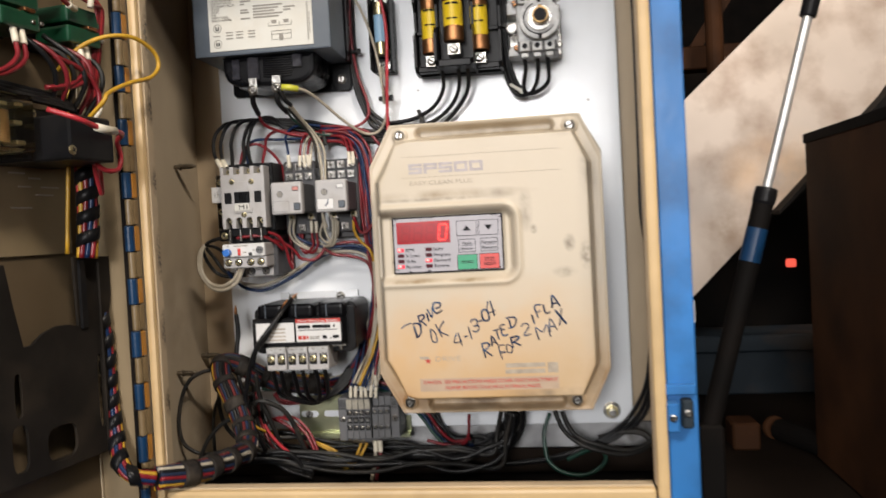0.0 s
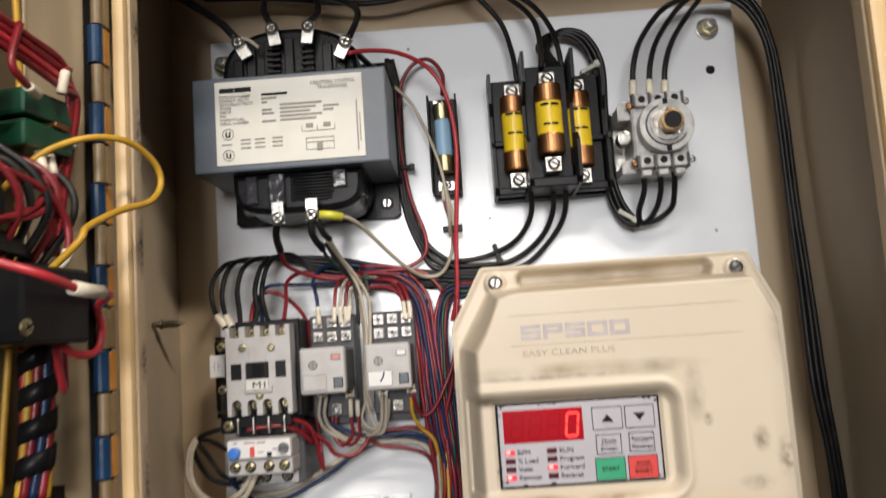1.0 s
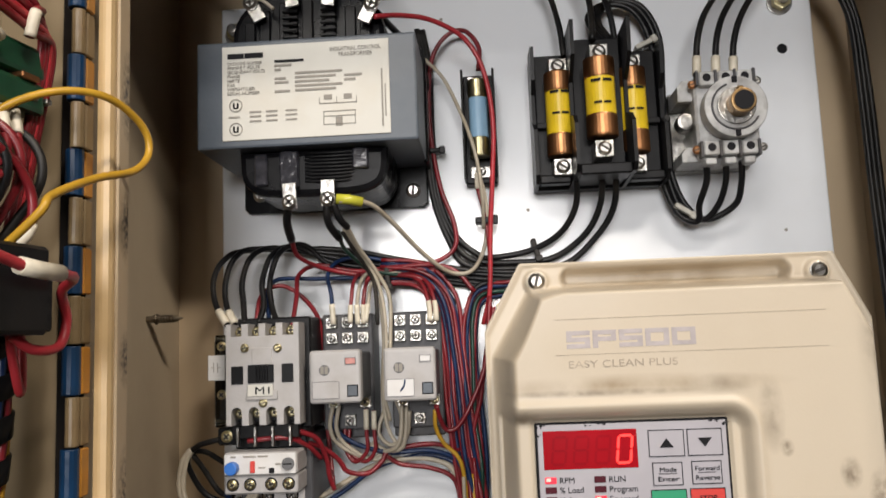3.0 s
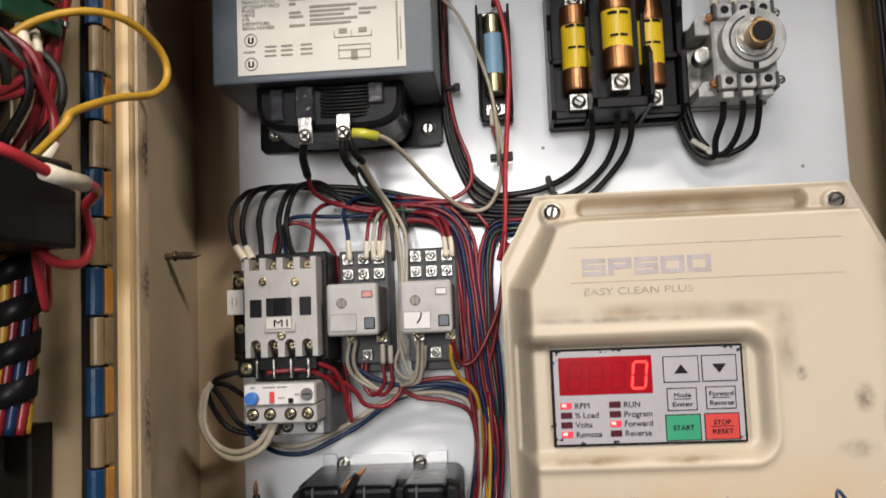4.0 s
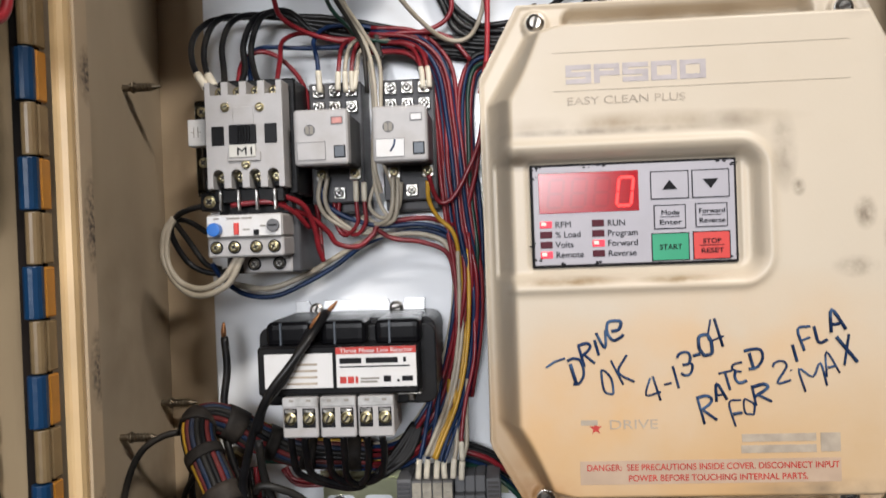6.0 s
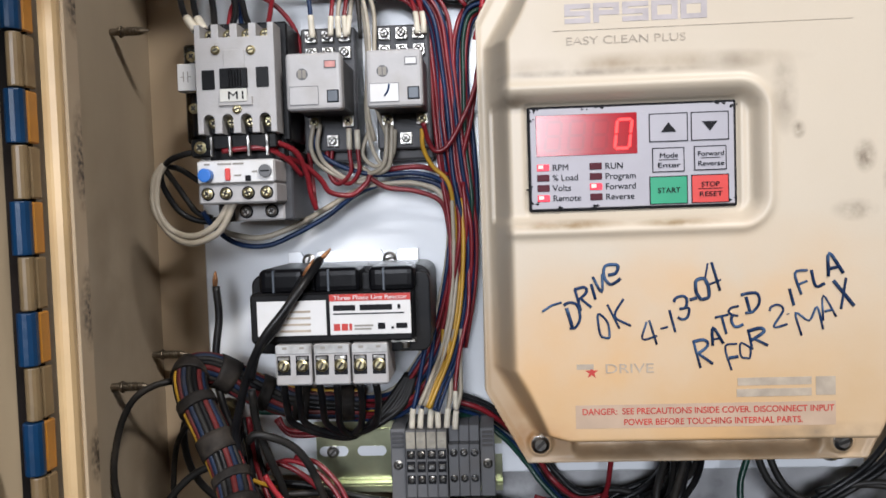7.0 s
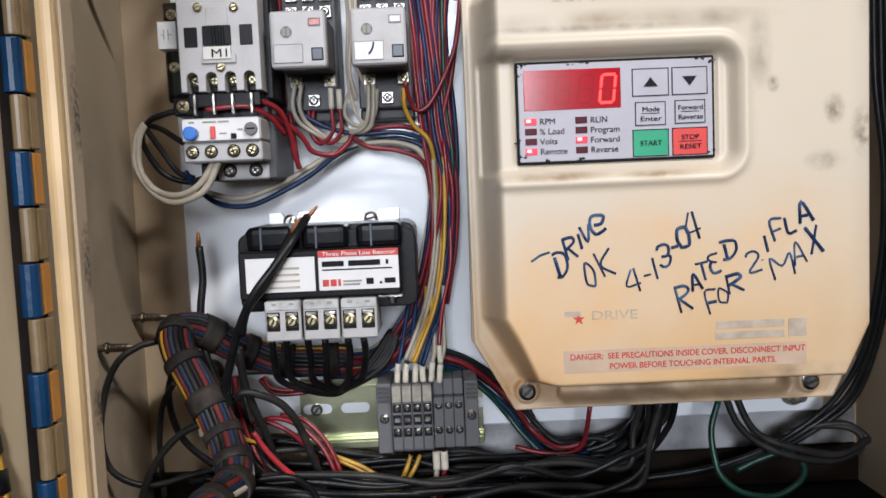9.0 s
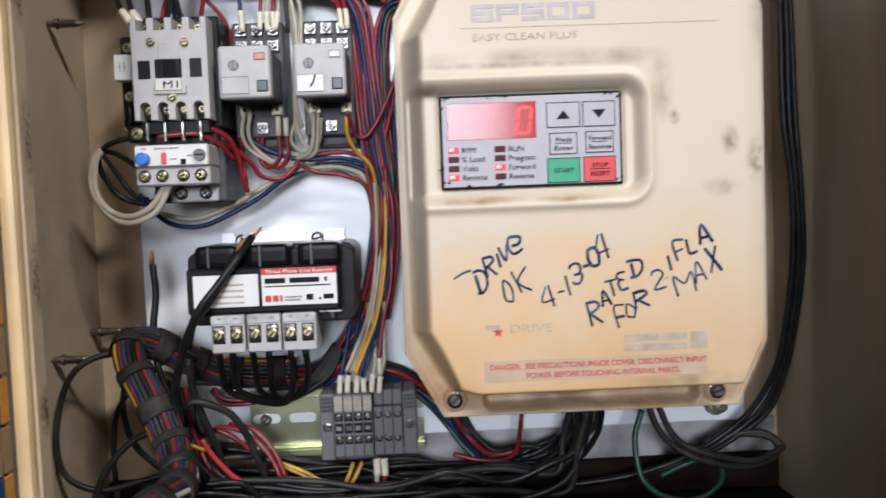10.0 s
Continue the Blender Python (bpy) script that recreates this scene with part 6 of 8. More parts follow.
wire([(0.303, -0.008, 1.392), (0.282, -0.011, 1.389), (0.276, -0.015, 1.375), (0.274, -0.016, 1.346), (0.275, -0.016, 1.308), (0.277, -0.016, 1.271), (0.273, -0.017, 1.234), (0.264, -0.014, 1.182)], 0.0014, W_RED, "dark red control wire bent between terminals", group="vertical wire bundle")
wire([(0.303, -0.008, 1.392), (0.281, -0.014, 1.390), (0.274, -0.017, 1.375), (0.273, -0.017, 1.346), (0.273, -0.019, 1.308), (0.276, -0.022, 1.272), (0.272, -0.015, 1.234), (0.262, -0.015, 1.183)], 0.0014, W_GREEN, "green earth wire lying loose", group="vertical wire bundle")
wire([(0.303, -0.008, 1.395), (0.280, -0.010, 1.392), (0.272, -0.012, 1.376), (0.271, -0.014, 1.346), (0.271, -0.015, 1.308), (0.273, -0.015, 1.271), (0.270, -0.014, 1.234), (0.259, -0.012, 1.183)], 0.0014, W_RED, "dark red control wire bent between terminals", group="vertical wire bundle")
wire([(0.303, -0.011, 1.396), (0.279, -0.013, 1.393), (0.271, -0.015, 1.376), (0.269, -0.015, 1.346), (0.270, -0.016, 1.308), (0.271, -0.019, 1.272), (0.268, -0.014, 1.235), (0.258, -0.014, 1.183)], 0.0014, W_BLUE, "dark blue control wire in the bundle", group="vertical wire bundle")
wire([(0.302, -0.014, 1.398), (0.278, -0.011, 1.395), (0.269, -0.019, 1.376), (0.267, -0.020, 1.346), (0.268, -0.020, 1.308), (0.269, -0.020, 1.272), (0.267, -0.021, 1.236), (0.257, -0.019, 1.185)], 0.0014, W_RED, "dark red control wire bent between terminals", group="vertical wire bundle")
wire([(0.299, -0.010, 1.398), (0.281, -0.012, 1.397), (0.273, -0.012, 1.387), (0.268, -0.014, 1.361), (0.271, -0.012, 1.323), (0.273, -0.012, 1.278)], 0.0020, W_BLACK, "black insulated wire clipped along the white panel")
wire([(0.286, -0.030, 1.388), (0.281, -0.030, 1.345), (0.271, -0.032, 1.320), (0.262, -0.032, 1.306), (0.255, -0.032, 1.304), (0.251, -0.034, 1.311), (0.249, -0.038, 1.320)], 0.0015, W_RED, "dark red control wire bent between terminals")
wire([(0.288, -0.026, 1.381), (0.282, -0.026, 1.352), (0.277, -0.024, 1.323), (0.270, -0.022, 1.294), (0.271, -0.020, 1.257)], 0.0015, W_RED, "dark red control wire bent between terminals")
wire([(0.275, -0.018, 1.286), (0.275, -0.018, 1.257), (0.273, -0.018, 1.228), (0.263, -0.018, 1.192), (0.251, -0.022, 1.166), (0.227, -0.020, 1.141), (0.190, -0.014, 1.137)], 0.0014, W_BLUE, "dark blue control wire in the bundle", group="vertical wire bundle")
wire([(0.272, -0.019, 1.285), (0.274, -0.019, 1.257), (0.271, -0.018, 1.228), (0.262, -0.022, 1.193), (0.250, -0.025, 1.167), (0.226, -0.021, 1.144), (0.190, -0.014, 1.138)], 0.0014, W_RED, "dark red control wire bent between terminals", group="vertical wire bundle")
wire([(0.271, -0.025, 1.285), (0.272, -0.025, 1.257), (0.269, -0.019, 1.229), (0.260, -0.022, 1.194), (0.249, -0.029, 1.169), (0.226, -0.028, 1.147), (0.191, -0.019, 1.141)], 0.0014, W_RED, "dark red control wire bent between terminals", group="vertical wire bundle")
wire([(0.269, -0.018, 1.285), (0.270, -0.018, 1.257), (0.268, -0.018, 1.229), (0.259, -0.018, 1.193), (0.246, -0.022, 1.169), (0.224, -0.020, 1.147), (0.190, -0.014, 1.142)], 0.0014, W_YELLOW, "yellow control wire in the bundle", group="vertical wire bundle")
wire([(0.267, -0.022, 1.285), (0.269, -0.020, 1.257), (0.265, -0.019, 1.229), (0.257, -0.018, 1.194), (0.246, -0.024, 1.170), (0.224, -0.022, 1.149), (0.191, -0.018, 1.145)], 0.0014, W_BLUE, "dark blue control wire in the bundle", group="vertical wire bundle")
wire([(0.266, -0.019, 1.285), (0.268, -0.026, 1.257), (0.264, -0.025, 1.230), (0.255, -0.021, 1.195), (0.244, -0.024, 1.171), (0.224, -0.027, 1.151), (0.191, -0.020, 1.148)], 0.0014, W_RED, "dark red control wire bent between terminals", group="vertical wire bundle")
wire([(0.265, -0.018, 1.285), (0.266, -0.018, 1.257), (0.263, -0.018, 1.230), (0.253, -0.018, 1.195), (0.242, -0.022, 1.172), (0.222, -0.020, 1.152), (0.190, -0.014, 1.147)], 0.0014, W_BLACK, "black insulated wire clipped along the white panel", group="vertical wire bundle")
wire([(0.263, -0.018, 1.285), (0.264, -0.022, 1.258), (0.261, -0.022, 1.230), (0.252, -0.021, 1.196), (0.241, -0.026, 1.174), (0.222, -0.023, 1.154), (0.190, -0.017, 1.150)], 0.0014, W_RED, "dark red control wire bent between terminals", group="vertical wire bundle")
wire([(0.261, -0.022, 1.285), (0.262, -0.019, 1.258), (0.259, -0.022, 1.231), (0.251, -0.019, 1.196), (0.239, -0.024, 1.175), (0.222, -0.025, 1.156), (0.190, -0.017, 1.152)], 0.0014, W_BLUE, "dark blue control wire in the bundle", group="vertical wire bundle")
wire([(0.259, -0.018, 1.285), (0.261, -0.018, 1.258), (0.258, -0.018, 1.231), (0.249, -0.018, 1.197), (0.238, -0.022, 1.175), (0.220, -0.020, 1.156), (0.189, -0.014, 1.153)], 0.0014, W_WHITE, "dull white control wire with dusty insulation", group="vertical wire bundle")
wire([(0.274, -0.020, 1.275), (0.274, -0.020, 1.243), (0.271, -0.022, 1.208), (0.265, -0.030, 1.180), (0.257, -0.038, 1.161), (0.252, -0.042, 1.148)], 0.0013, W_BLUE, "dark blue control wire in the bundle", group="terminal feed wires")
wire([(0.271, -0.021, 1.275), (0.273, -0.024, 1.243), (0.269, -0.022, 1.208), (0.263, -0.031, 1.181), (0.255, -0.041, 1.163), (0.250, -0.046, 1.150)], 0.0013, W_BLUE, "dark blue control wire in the bundle", group="terminal feed wires")
wire([(0.270, -0.023, 1.275), (0.270, -0.027, 1.244), (0.267, -0.029, 1.209), (0.261, -0.036, 1.183), (0.253, -0.042, 1.164), (0.247, -0.045, 1.151)], 0.0013, W_YELLOW, "yellow control wire in the bundle", group="terminal feed wires")
wire([(0.268, -0.020, 1.275), (0.269, -0.020, 1.243), (0.265, -0.022, 1.209), (0.260, -0.030, 1.182), (0.251, -0.038, 1.164), (0.245, -0.042, 1.151)], 0.0013, W_YELLOW, "yellow control wire in the bundle", group="terminal feed wires")
wire([(0.265, -0.023, 1.274), (0.266, -0.020, 1.243), (0.263, -0.025, 1.210), (0.257, -0.030, 1.183), (0.249, -0.038, 1.164), (0.244, -0.043, 1.152)], 0.0013, W_WHITE, "dull white control wire with dusty insulation", group="terminal feed wires")
wire([(0.264, -0.027, 1.274), (0.264, -0.026, 1.244), (0.261, -0.025, 1.210), (0.255, -0.030, 1.184), (0.248, -0.046, 1.167), (0.242, -0.049, 1.154)], 0.0013, W_WHITE, "dull white control wire with dusty insulation", group="terminal feed wires")
wire([(0.236, -0.040, 1.138), (0.237, -0.040, 1.148), (0.240, -0.038, 1.160), (0.243, -0.032, 1.176), (0.248, -0.026, 1.196)], 0.0014, W_BLUE, "dark blue control wire in the bundle", sleeve="a", group="terminal feed wires")
wire([(0.241, -0.040, 1.138), (0.242, -0.040, 1.148), (0.245, -0.038, 1.160), (0.248, -0.032, 1.176), (0.251, -0.026, 1.196)], 0.0014, W_BLUE, "dark blue control wire in the bundle", sleeve="a", group="terminal feed wires")
wire([(0.247, -0.040, 1.138), (0.248, -0.040, 1.148), (0.251, -0.038, 1.160), (0.255, -0.032, 1.176), (0.256, -0.026, 1.195)], 0.0014, W_YELLOW, "yellow control wire in the bundle", sleeve="a", group="terminal feed wires")
wire([(0.252, -0.040, 1.138), (0.252, -0.040, 1.148), (0.255, -0.038, 1.160), (0.259, -0.032, 1.175), (0.259, -0.026, 1.195)], 0.0014, W_YELLOW, "yellow control wire in the bundle", sleeve="a", group="terminal feed wires")
wire([(0.257, -0.040, 1.138), (0.258, -0.040, 1.148), (0.260, -0.038, 1.159), (0.260, -0.032, 1.175), (0.263, -0.026, 1.195)], 0.0014, W_WHITE, "dull white control wire with dusty insulation", sleeve="a", group="terminal feed wires")
wire([(0.262, -0.040, 1.137), (0.263, -0.040, 1.148), (0.266, -0.038, 1.159), (0.266, -0.032, 1.175), (0.267, -0.026, 1.195)], 0.0014, W_WHITE, "dull white control wire with dusty insulation", sleeve="a", group="terminal feed wires")
wire([(0.263, -0.040, 1.149), (0.263, -0.040, 1.163), (0.266, -0.034, 1.183), (0.272, -0.026, 1.209), (0.273, -0.022, 1.243)], 0.0013, W_RED, "dark red control wire bent between terminals", sleeve="a")
wire([(0.183, -0.034, 1.316), (0.185, -0.034, 1.306), (0.197, -0.032, 1.297), (0.218, -0.030, 1.291), (0.244, -0.028, 1.291), (0.261, -0.025, 1.283), (0.268, -0.022, 1.261), (0.269, -0.020, 1.228)], 0.0016, W_BLUE, "dark blue control wire in the bundle")
wire([(0.118, -0.050, 1.272), (0.123, -0.045, 1.262), (0.133, -0.035, 1.252), (0.150, -0.030, 1.250), (0.168, -0.026, 1.257), (0.187, -0.024, 1.267), (0.206, -0.024, 1.280), (0.225, -0.024, 1.286), (0.247, -0.022, 1.287), (0.263, -0.022, 1.276), (0.266, -0.020, 1.243)], 0.0016, W_BLUE, "dark blue control wire in the bundle")
wire([(0.120, -0.045, 1.264), (0.130, -0.038, 1.258), (0.147, -0.030, 1.255), (0.168, -0.026, 1.262), (0.187, -0.024, 1.272), (0.206, -0.024, 1.282), (0.229, -0.024, 1.286), (0.247, -0.022, 1.284), (0.258, -0.022, 1.276), (0.262, -0.020, 1.250), (0.263, -0.018, 1.220)], 0.0018, W_WHITE, "dull white control wire with dusty insulation")
wire([(0.248, -0.036, 1.317), (0.248, -0.034, 1.306), (0.253, -0.030, 1.295), (0.262, -0.028, 1.285), (0.265, -0.024, 1.265), (0.265, -0.020, 1.228), (0.261, -0.018, 1.184)], 0.0014, W_YELLOW, "yellow control wire in the bundle")
wire([(0.166, -0.068, 1.312), (0.167, -0.062, 1.304), (0.178, -0.050, 1.298), (0.187, -0.042, 1.289), (0.192, -0.038, 1.281), (0.204, -0.034, 1.279), (0.213, -0.032, 1.286), (0.218, -0.030, 1.292), (0.244, -0.026, 1.295), (0.262, -0.022, 1.290)], 0.0016, W_RED, "dark red control wire bent between terminals")
wire([(0.167, -0.066, 1.310), (0.177, -0.058, 1.304), (0.181, -0.050, 1.291), (0.182, -0.046, 1.280), (0.184, -0.042, 1.271)], 0.0016, W_RED, "dark red control wire bent between terminals")
wire([(0.138, -0.070, 1.305), (0.148, -0.070, 1.306), (0.162, -0.068, 1.306), (0.172, -0.060, 1.300), (0.178, -0.050, 1.291)], 0.0015, W_RED, "dark red control wire bent between terminals")
wire([(0.215, -0.030, 1.289), (0.225, -0.028, 1.283), (0.243, -0.026, 1.280), (0.258, -0.024, 1.272), (0.262, -0.020, 1.250)], 0.0015, W_RED, "dark red control wire bent between terminals")
wire([(0.204, -0.035, 1.319), (0.204, -0.035, 1.304), (0.204, -0.034, 1.293), (0.196, -0.032, 1.286), (0.190, -0.030, 1.293), (0.189, -0.028, 1.308)], 0.0013, W_RED, "dark red control wire bent between terminals", sleeve="a")
wire([(0.209, -0.035, 1.318), (0.209, -0.035, 1.304), (0.209, -0.034, 1.293), (0.202, -0.032, 1.286), (0.192, -0.030, 1.293), (0.192, -0.028, 1.308)], 0.0013, W_RED, "dark red control wire bent between terminals", sleeve="a")
wire([(0.183, -0.036, 1.322), (0.181, -0.036, 1.308), (0.186, -0.033, 1.297), (0.203, -0.030, 1.288), (0.215, -0.028, 1.291)], 0.0014, W_WHITE, "dull white control wire with dusty insulation")
wire([(0.187, -0.036, 1.322), (0.185, -0.036, 1.308), (0.190, -0.033, 1.297), (0.206, -0.030, 1.287), (0.219, -0.028, 1.290)], 0.0014, W_WHITE, "dull white control wire with dusty insulation")
wire([(0.227, -0.036, 1.321), (0.226, -0.036, 1.303), (0.222, -0.034, 1.294), (0.212, -0.030, 1.292), (0.203, -0.030, 1.298)], 0.0014, W_WHITE, "dull white control wire with dusty insulation")
wire([(0.230, -0.036, 1.320), (0.229, -0.036, 1.303), (0.226, -0.034, 1.294), (0.216, -0.030, 1.292), (0.207, -0.030, 1.298)], 0.0014, W_WHITE, "dull white control wire with dusty insulation")
wire([(0.215, -0.034, 1.391), (0.216, -0.030, 1.362), (0.214, -0.028, 1.329), (0.217, -0.030, 1.307), (0.224, -0.032, 1.296), (0.230, -0.034, 1.303), (0.232, -0.036, 1.317)], 0.0013, W_WHITE, "dull white control wire with dusty insulation")
wire([(0.215, -0.028, 1.318), (0.211, -0.030, 1.304), (0.218, -0.032, 1.296), (0.226, -0.034, 1.298)], 0.0013, W_WHITE, "dull white control wire with dusty insulation")
wire([(0.121, -0.062, 1.306), (0.114, -0.062, 1.305), (0.104, -0.060, 1.302), (0.097, -0.056, 1.296), (0.096, -0.052, 1.287), (0.104, -0.048, 1.272), (0.117, -0.046, 1.266), (0.129, -0.046, 1.268)], 0.0018, W_BLACK, "black wire looped beside the overload relay")
wire([(0.100, -0.058, 1.300), (0.096, -0.060, 1.291), (0.096, -0.062, 1.274), (0.105, -0.066, 1.262), (0.118, -0.068, 1.258), (0.131, -0.070, 1.263), (0.140, -0.072, 1.274), (0.143, -0.072, 1.281)], 0.0019, W_WHITE, "off-white wire looped below the overload relay")
wire([(0.099, -0.058, 1.300), (0.094, -0.060, 1.291), (0.094, -0.062, 1.274), (0.105, -0.066, 1.259), (0.118, -0.068, 1.254), (0.134, -0.070, 1.260), (0.143, -0.072, 1.274), (0.146, -0.072, 1.281)], 0.0019, W_WHITE, "off-white wire looped below the overload relay")
wire([(0.100, -0.058, 1.299), (0.106, -0.050, 1.297), (0.115, -0.045, 1.290), (0.121, -0.040, 1.286)], 0.0017, W_GREY, "dusty dark grey wire lying loose")
wire([(0.099, -0.056, 1.297), (0.103, -0.048, 1.287), (0.112, -0.044, 1.272), (0.121, -0.042, 1.268)], 0.0017, W_GREY, "dusty dark grey wire lying loose")
wire([(0.168, -0.072, 1.174), (0.167, -0.065, 1.161), (0.168, -0.050, 1.144), (0.194, -0.040, 1.133), (0.207, -0.035, 1.137), (0.221, -0.030, 1.152), (0.233, -0.024, 1.168)], 0.0021, W_BLACK, "black insulated wire clipped along the white panel", group="reactor leads")
wire([(0.176, -0.072, 1.174), (0.175, -0.065, 1.161), (0.175, -0.050, 1.144), (0.196, -0.040, 1.134), (0.209, -0.035, 1.138), (0.223, -0.030, 1.152), (0.234, -0.024, 1.168)], 0.0021, W_BLACK, "black insulated wire clipped along the white panel", group="reactor leads")
wire([(0.188, -0.072, 1.174), (0.188, -0.065, 1.161), (0.187, -0.050, 1.144), (0.198, -0.040, 1.135), (0.211, -0.035, 1.139), (0.225, -0.030, 1.151), (0.235, -0.024, 1.168)], 0.0021, W_BLACK, "black insulated wire clipped along the white panel", group="reactor leads")
wire([(0.198, -0.072, 1.173), (0.197, -0.065, 1.161), (0.195, -0.050, 1.143), (0.200, -0.040, 1.135), (0.213, -0.035, 1.139), (0.227, -0.030, 1.151), (0.236, -0.024, 1.167)], 0.0021, W_BLACK, "black insulated wire clipped along the white panel", group="reactor leads")
wire([(0.211, -0.072, 1.173), (0.211, -0.065, 1.160), (0.207, -0.050, 1.143), (0.202, -0.040, 1.136), (0.215, -0.035, 1.140), (0.229, -0.030, 1.151), (0.237, -0.024, 1.167)], 0.0021, W_BLACK, "black insulated wire clipped along the white panel", group="reactor leads")
wire([(0.220, -0.072, 1.173), (0.220, -0.065, 1.160), (0.215, -0.050, 1.143), (0.204, -0.040, 1.136), (0.218, -0.035, 1.141), (0.231, -0.030, 1.151), (0.238, -0.024, 1.167)], 0.0021, W_BLACK, "black insulated wire clipped along the white panel", group="reactor leads")
wire([(0.192, -0.075, 1.243), (0.186, -0.092, 1.231), (0.176, -0.098, 1.217), (0.165, -0.100, 1.203), (0.155, -0.096, 1.184), (0.148, -0.090, 1.165), (0.143, -0.084, 1.147), (0.146, -0.080, 1.124), (0.155, -0.070, 1.094)], 0.0024, W_BLACK, "black stripped lead crossing the line reactor")
wire([(0.183, -0.080, 1.233), (0.178, -0.094, 1.220), (0.171, -0.098, 1.208), (0.161, -0.098, 1.196), (0.156, -0.095, 1.181)], 0.0024, W_BLACK, "black stripped lead crossing the line reactor")
wire([(0.121, -0.042, 1.227), (0.122, -0.042, 1.208), (0.120, -0.044, 1.188), (0.121, -0.046, 1.168), (0.128, -0.055, 1.153), (0.136, -0.062, 1.141)], 0.0023, W_BLACK, "black wire standing up with a bare copper end")
wire([(0.098, -0.055, 1.173), (0.087, -0.060, 1.171), (0.077, -0.065, 1.164), (0.070, -0.068, 1.149), (0.066, -0.070, 1.126), (0.068, -0.070, 1.106), (0.076, -0.068, 1.095), (0.091, -0.064, 1.089), (0.112, -0.058, 1.092), (0.134, -0.050, 1.095), (0.155, -0.040, 1.098), (0.185, -0.030, 1.096)], 0.0020, W_GREY, "dusty dark grey wire lying loose")
wire([(0.134, -0.015, 1.144), (0.156, -0.015, 1.143), (0.177, -0.014, 1.142), (0.206, -0.014, 1.143)], 0.0022, W_GREEN, "green earth wire lying loose")
wire([(0.142, -0.060, 1.137), (0.146, -0.060, 1.141), (0.155, -0.058, 1.139), (0.167, -0.052, 1.131), (0.175, -0.046, 1.117), (0.180, -0.040, 1.099), (0.185, -0.034, 1.079), (0.187, -0.030, 1.059)], 0.0024, W_GREY, "dusty dark grey wire lying loose")
wire([(0.146, -0.062, 1.168), (0.147, -0.058, 1.147), (0.151, -0.052, 1.128), (0.156, -0.046, 1.109), (0.161, -0.042, 1.090), (0.171, -0.036, 1.078), (0.198, -0.028, 1.071)], 0.0024, W_GREY, "dusty dark grey wire lying loose")
wire([(0.138, -0.070, 1.129), (0.119, -0.072, 1.125), (0.106, -0.074, 1.116), (0.096, -0.078, 1.102), (0.089, -0.080, 1.083)], 0.0022, W_GREY, "dusty dark grey wire lying loose")
wire([(0.103, -0.050, 1.146), (0.094, -0.046, 1.132), (0.090, -0.044, 1.111), (0.090, -0.044, 1.089), (0.091, -0.044, 1.068)], 0.0018, W_GREY, "dusty dark grey wire lying loose")
wire([(0.105, -0.050, 1.160), (0.096, -0.040, 1.137), (0.098, -0.036, 1.115), (0.108, -0.034, 1.099), (0.128, -0.030, 1.083), (0.154, -0.024, 1.076)], 0.0022, W_GREY, "dusty dark grey wire lying loose")
wire([(0.184, -0.030, 1.085), (0.178, -0.032, 1.097), (0.165, -0.034, 1.110), (0.151, -0.034, 1.116), (0.144, -0.036, 1.111), (0.145, -0.038, 1.103), (0.153, -0.040, 1.093), (0.168, -0.040, 1.078)], 0.0017, W_RED, "dark red control wire bent between terminals")
wire([(0.151, -0.060, 1.117), (0.157, -0.060, 1.107), (0.166, -0.058, 1.095), (0.175, -0.054, 1.085), (0.187, -0.050, 1.071)], 0.0017, W_BRIGHT, "bright red control wire")
wire([(0.196, -0.040, 1.081), (0.191, -0.038, 1.093), (0.184, -0.036, 1.103), (0.172, -0.034, 1.113), (0.158, -0.032, 1.117), (0.144, -0.032, 1.114)], 0.0015, W_RED, "dark red control wire bent between terminals")
wire([(0.199, -0.040, 1.081), (0.195, -0.038, 1.093), (0.188, -0.036, 1.105), (0.176, -0.034, 1.116), (0.162, -0.032, 1.119)], 0.0015, W_RED, "dark red control wire bent between terminals")
wire([(0.150, -0.020, 1.141), (0.155, -0.022, 1.134), (0.167, -0.022, 1.132), (0.185, -0.020, 1.133)], 0.0014, W_RED, "dark red control wire bent between terminals")
wire([(0.147, -0.018, 1.139), (0.156, -0.020, 1.130), (0.171, -0.020, 1.129), (0.188, -0.018, 1.131)], 0.0014, W_RED, "dark red control wire bent between terminals")
wire([(0.242, -0.030, 1.089), (0.239, -0.032, 1.081), (0.234, -0.034, 1.073), (0.223, -0.036, 1.066)], 0.0015, W_YELLOW, "yellow control wire in the bundle")
wire([(0.248, -0.030, 1.089), (0.244, -0.032, 1.081), (0.238, -0.034, 1.073), (0.223, -0.036, 1.062)], 0.0015, W_YELLOW, "yellow control wire in the bundle")
wire([(0.191, -0.026, 1.090), (0.209, -0.028, 1.083), (0.221, -0.030, 1.076), (0.233, -0.034, 1.069)], 0.0015, W_YELLOW, "yellow control wire in the bundle")
wire([(0.191, -0.026, 1.089), (0.209, -0.028, 1.080), (0.221, -0.030, 1.072), (0.233, -0.034, 1.065)], 0.0015, W_YELLOW, "yellow control wire in the bundle")
wire([(0.133, -0.055, 1.119), (0.141, -0.050, 1.111), (0.150, -0.044, 1.105), (0.156, -0.040, 1.102)], 0.0014, W_YELLOW, "yellow control wire in the bundle")
wire([(0.258, -0.036, 1.093), (0.258, -0.036, 1.081), (0.256, -0.038, 1.067), (0.253, -0.040, 1.054)], 0.0018, W_WHITE, "dull white control wire with dusty insulation", sleeve="a")
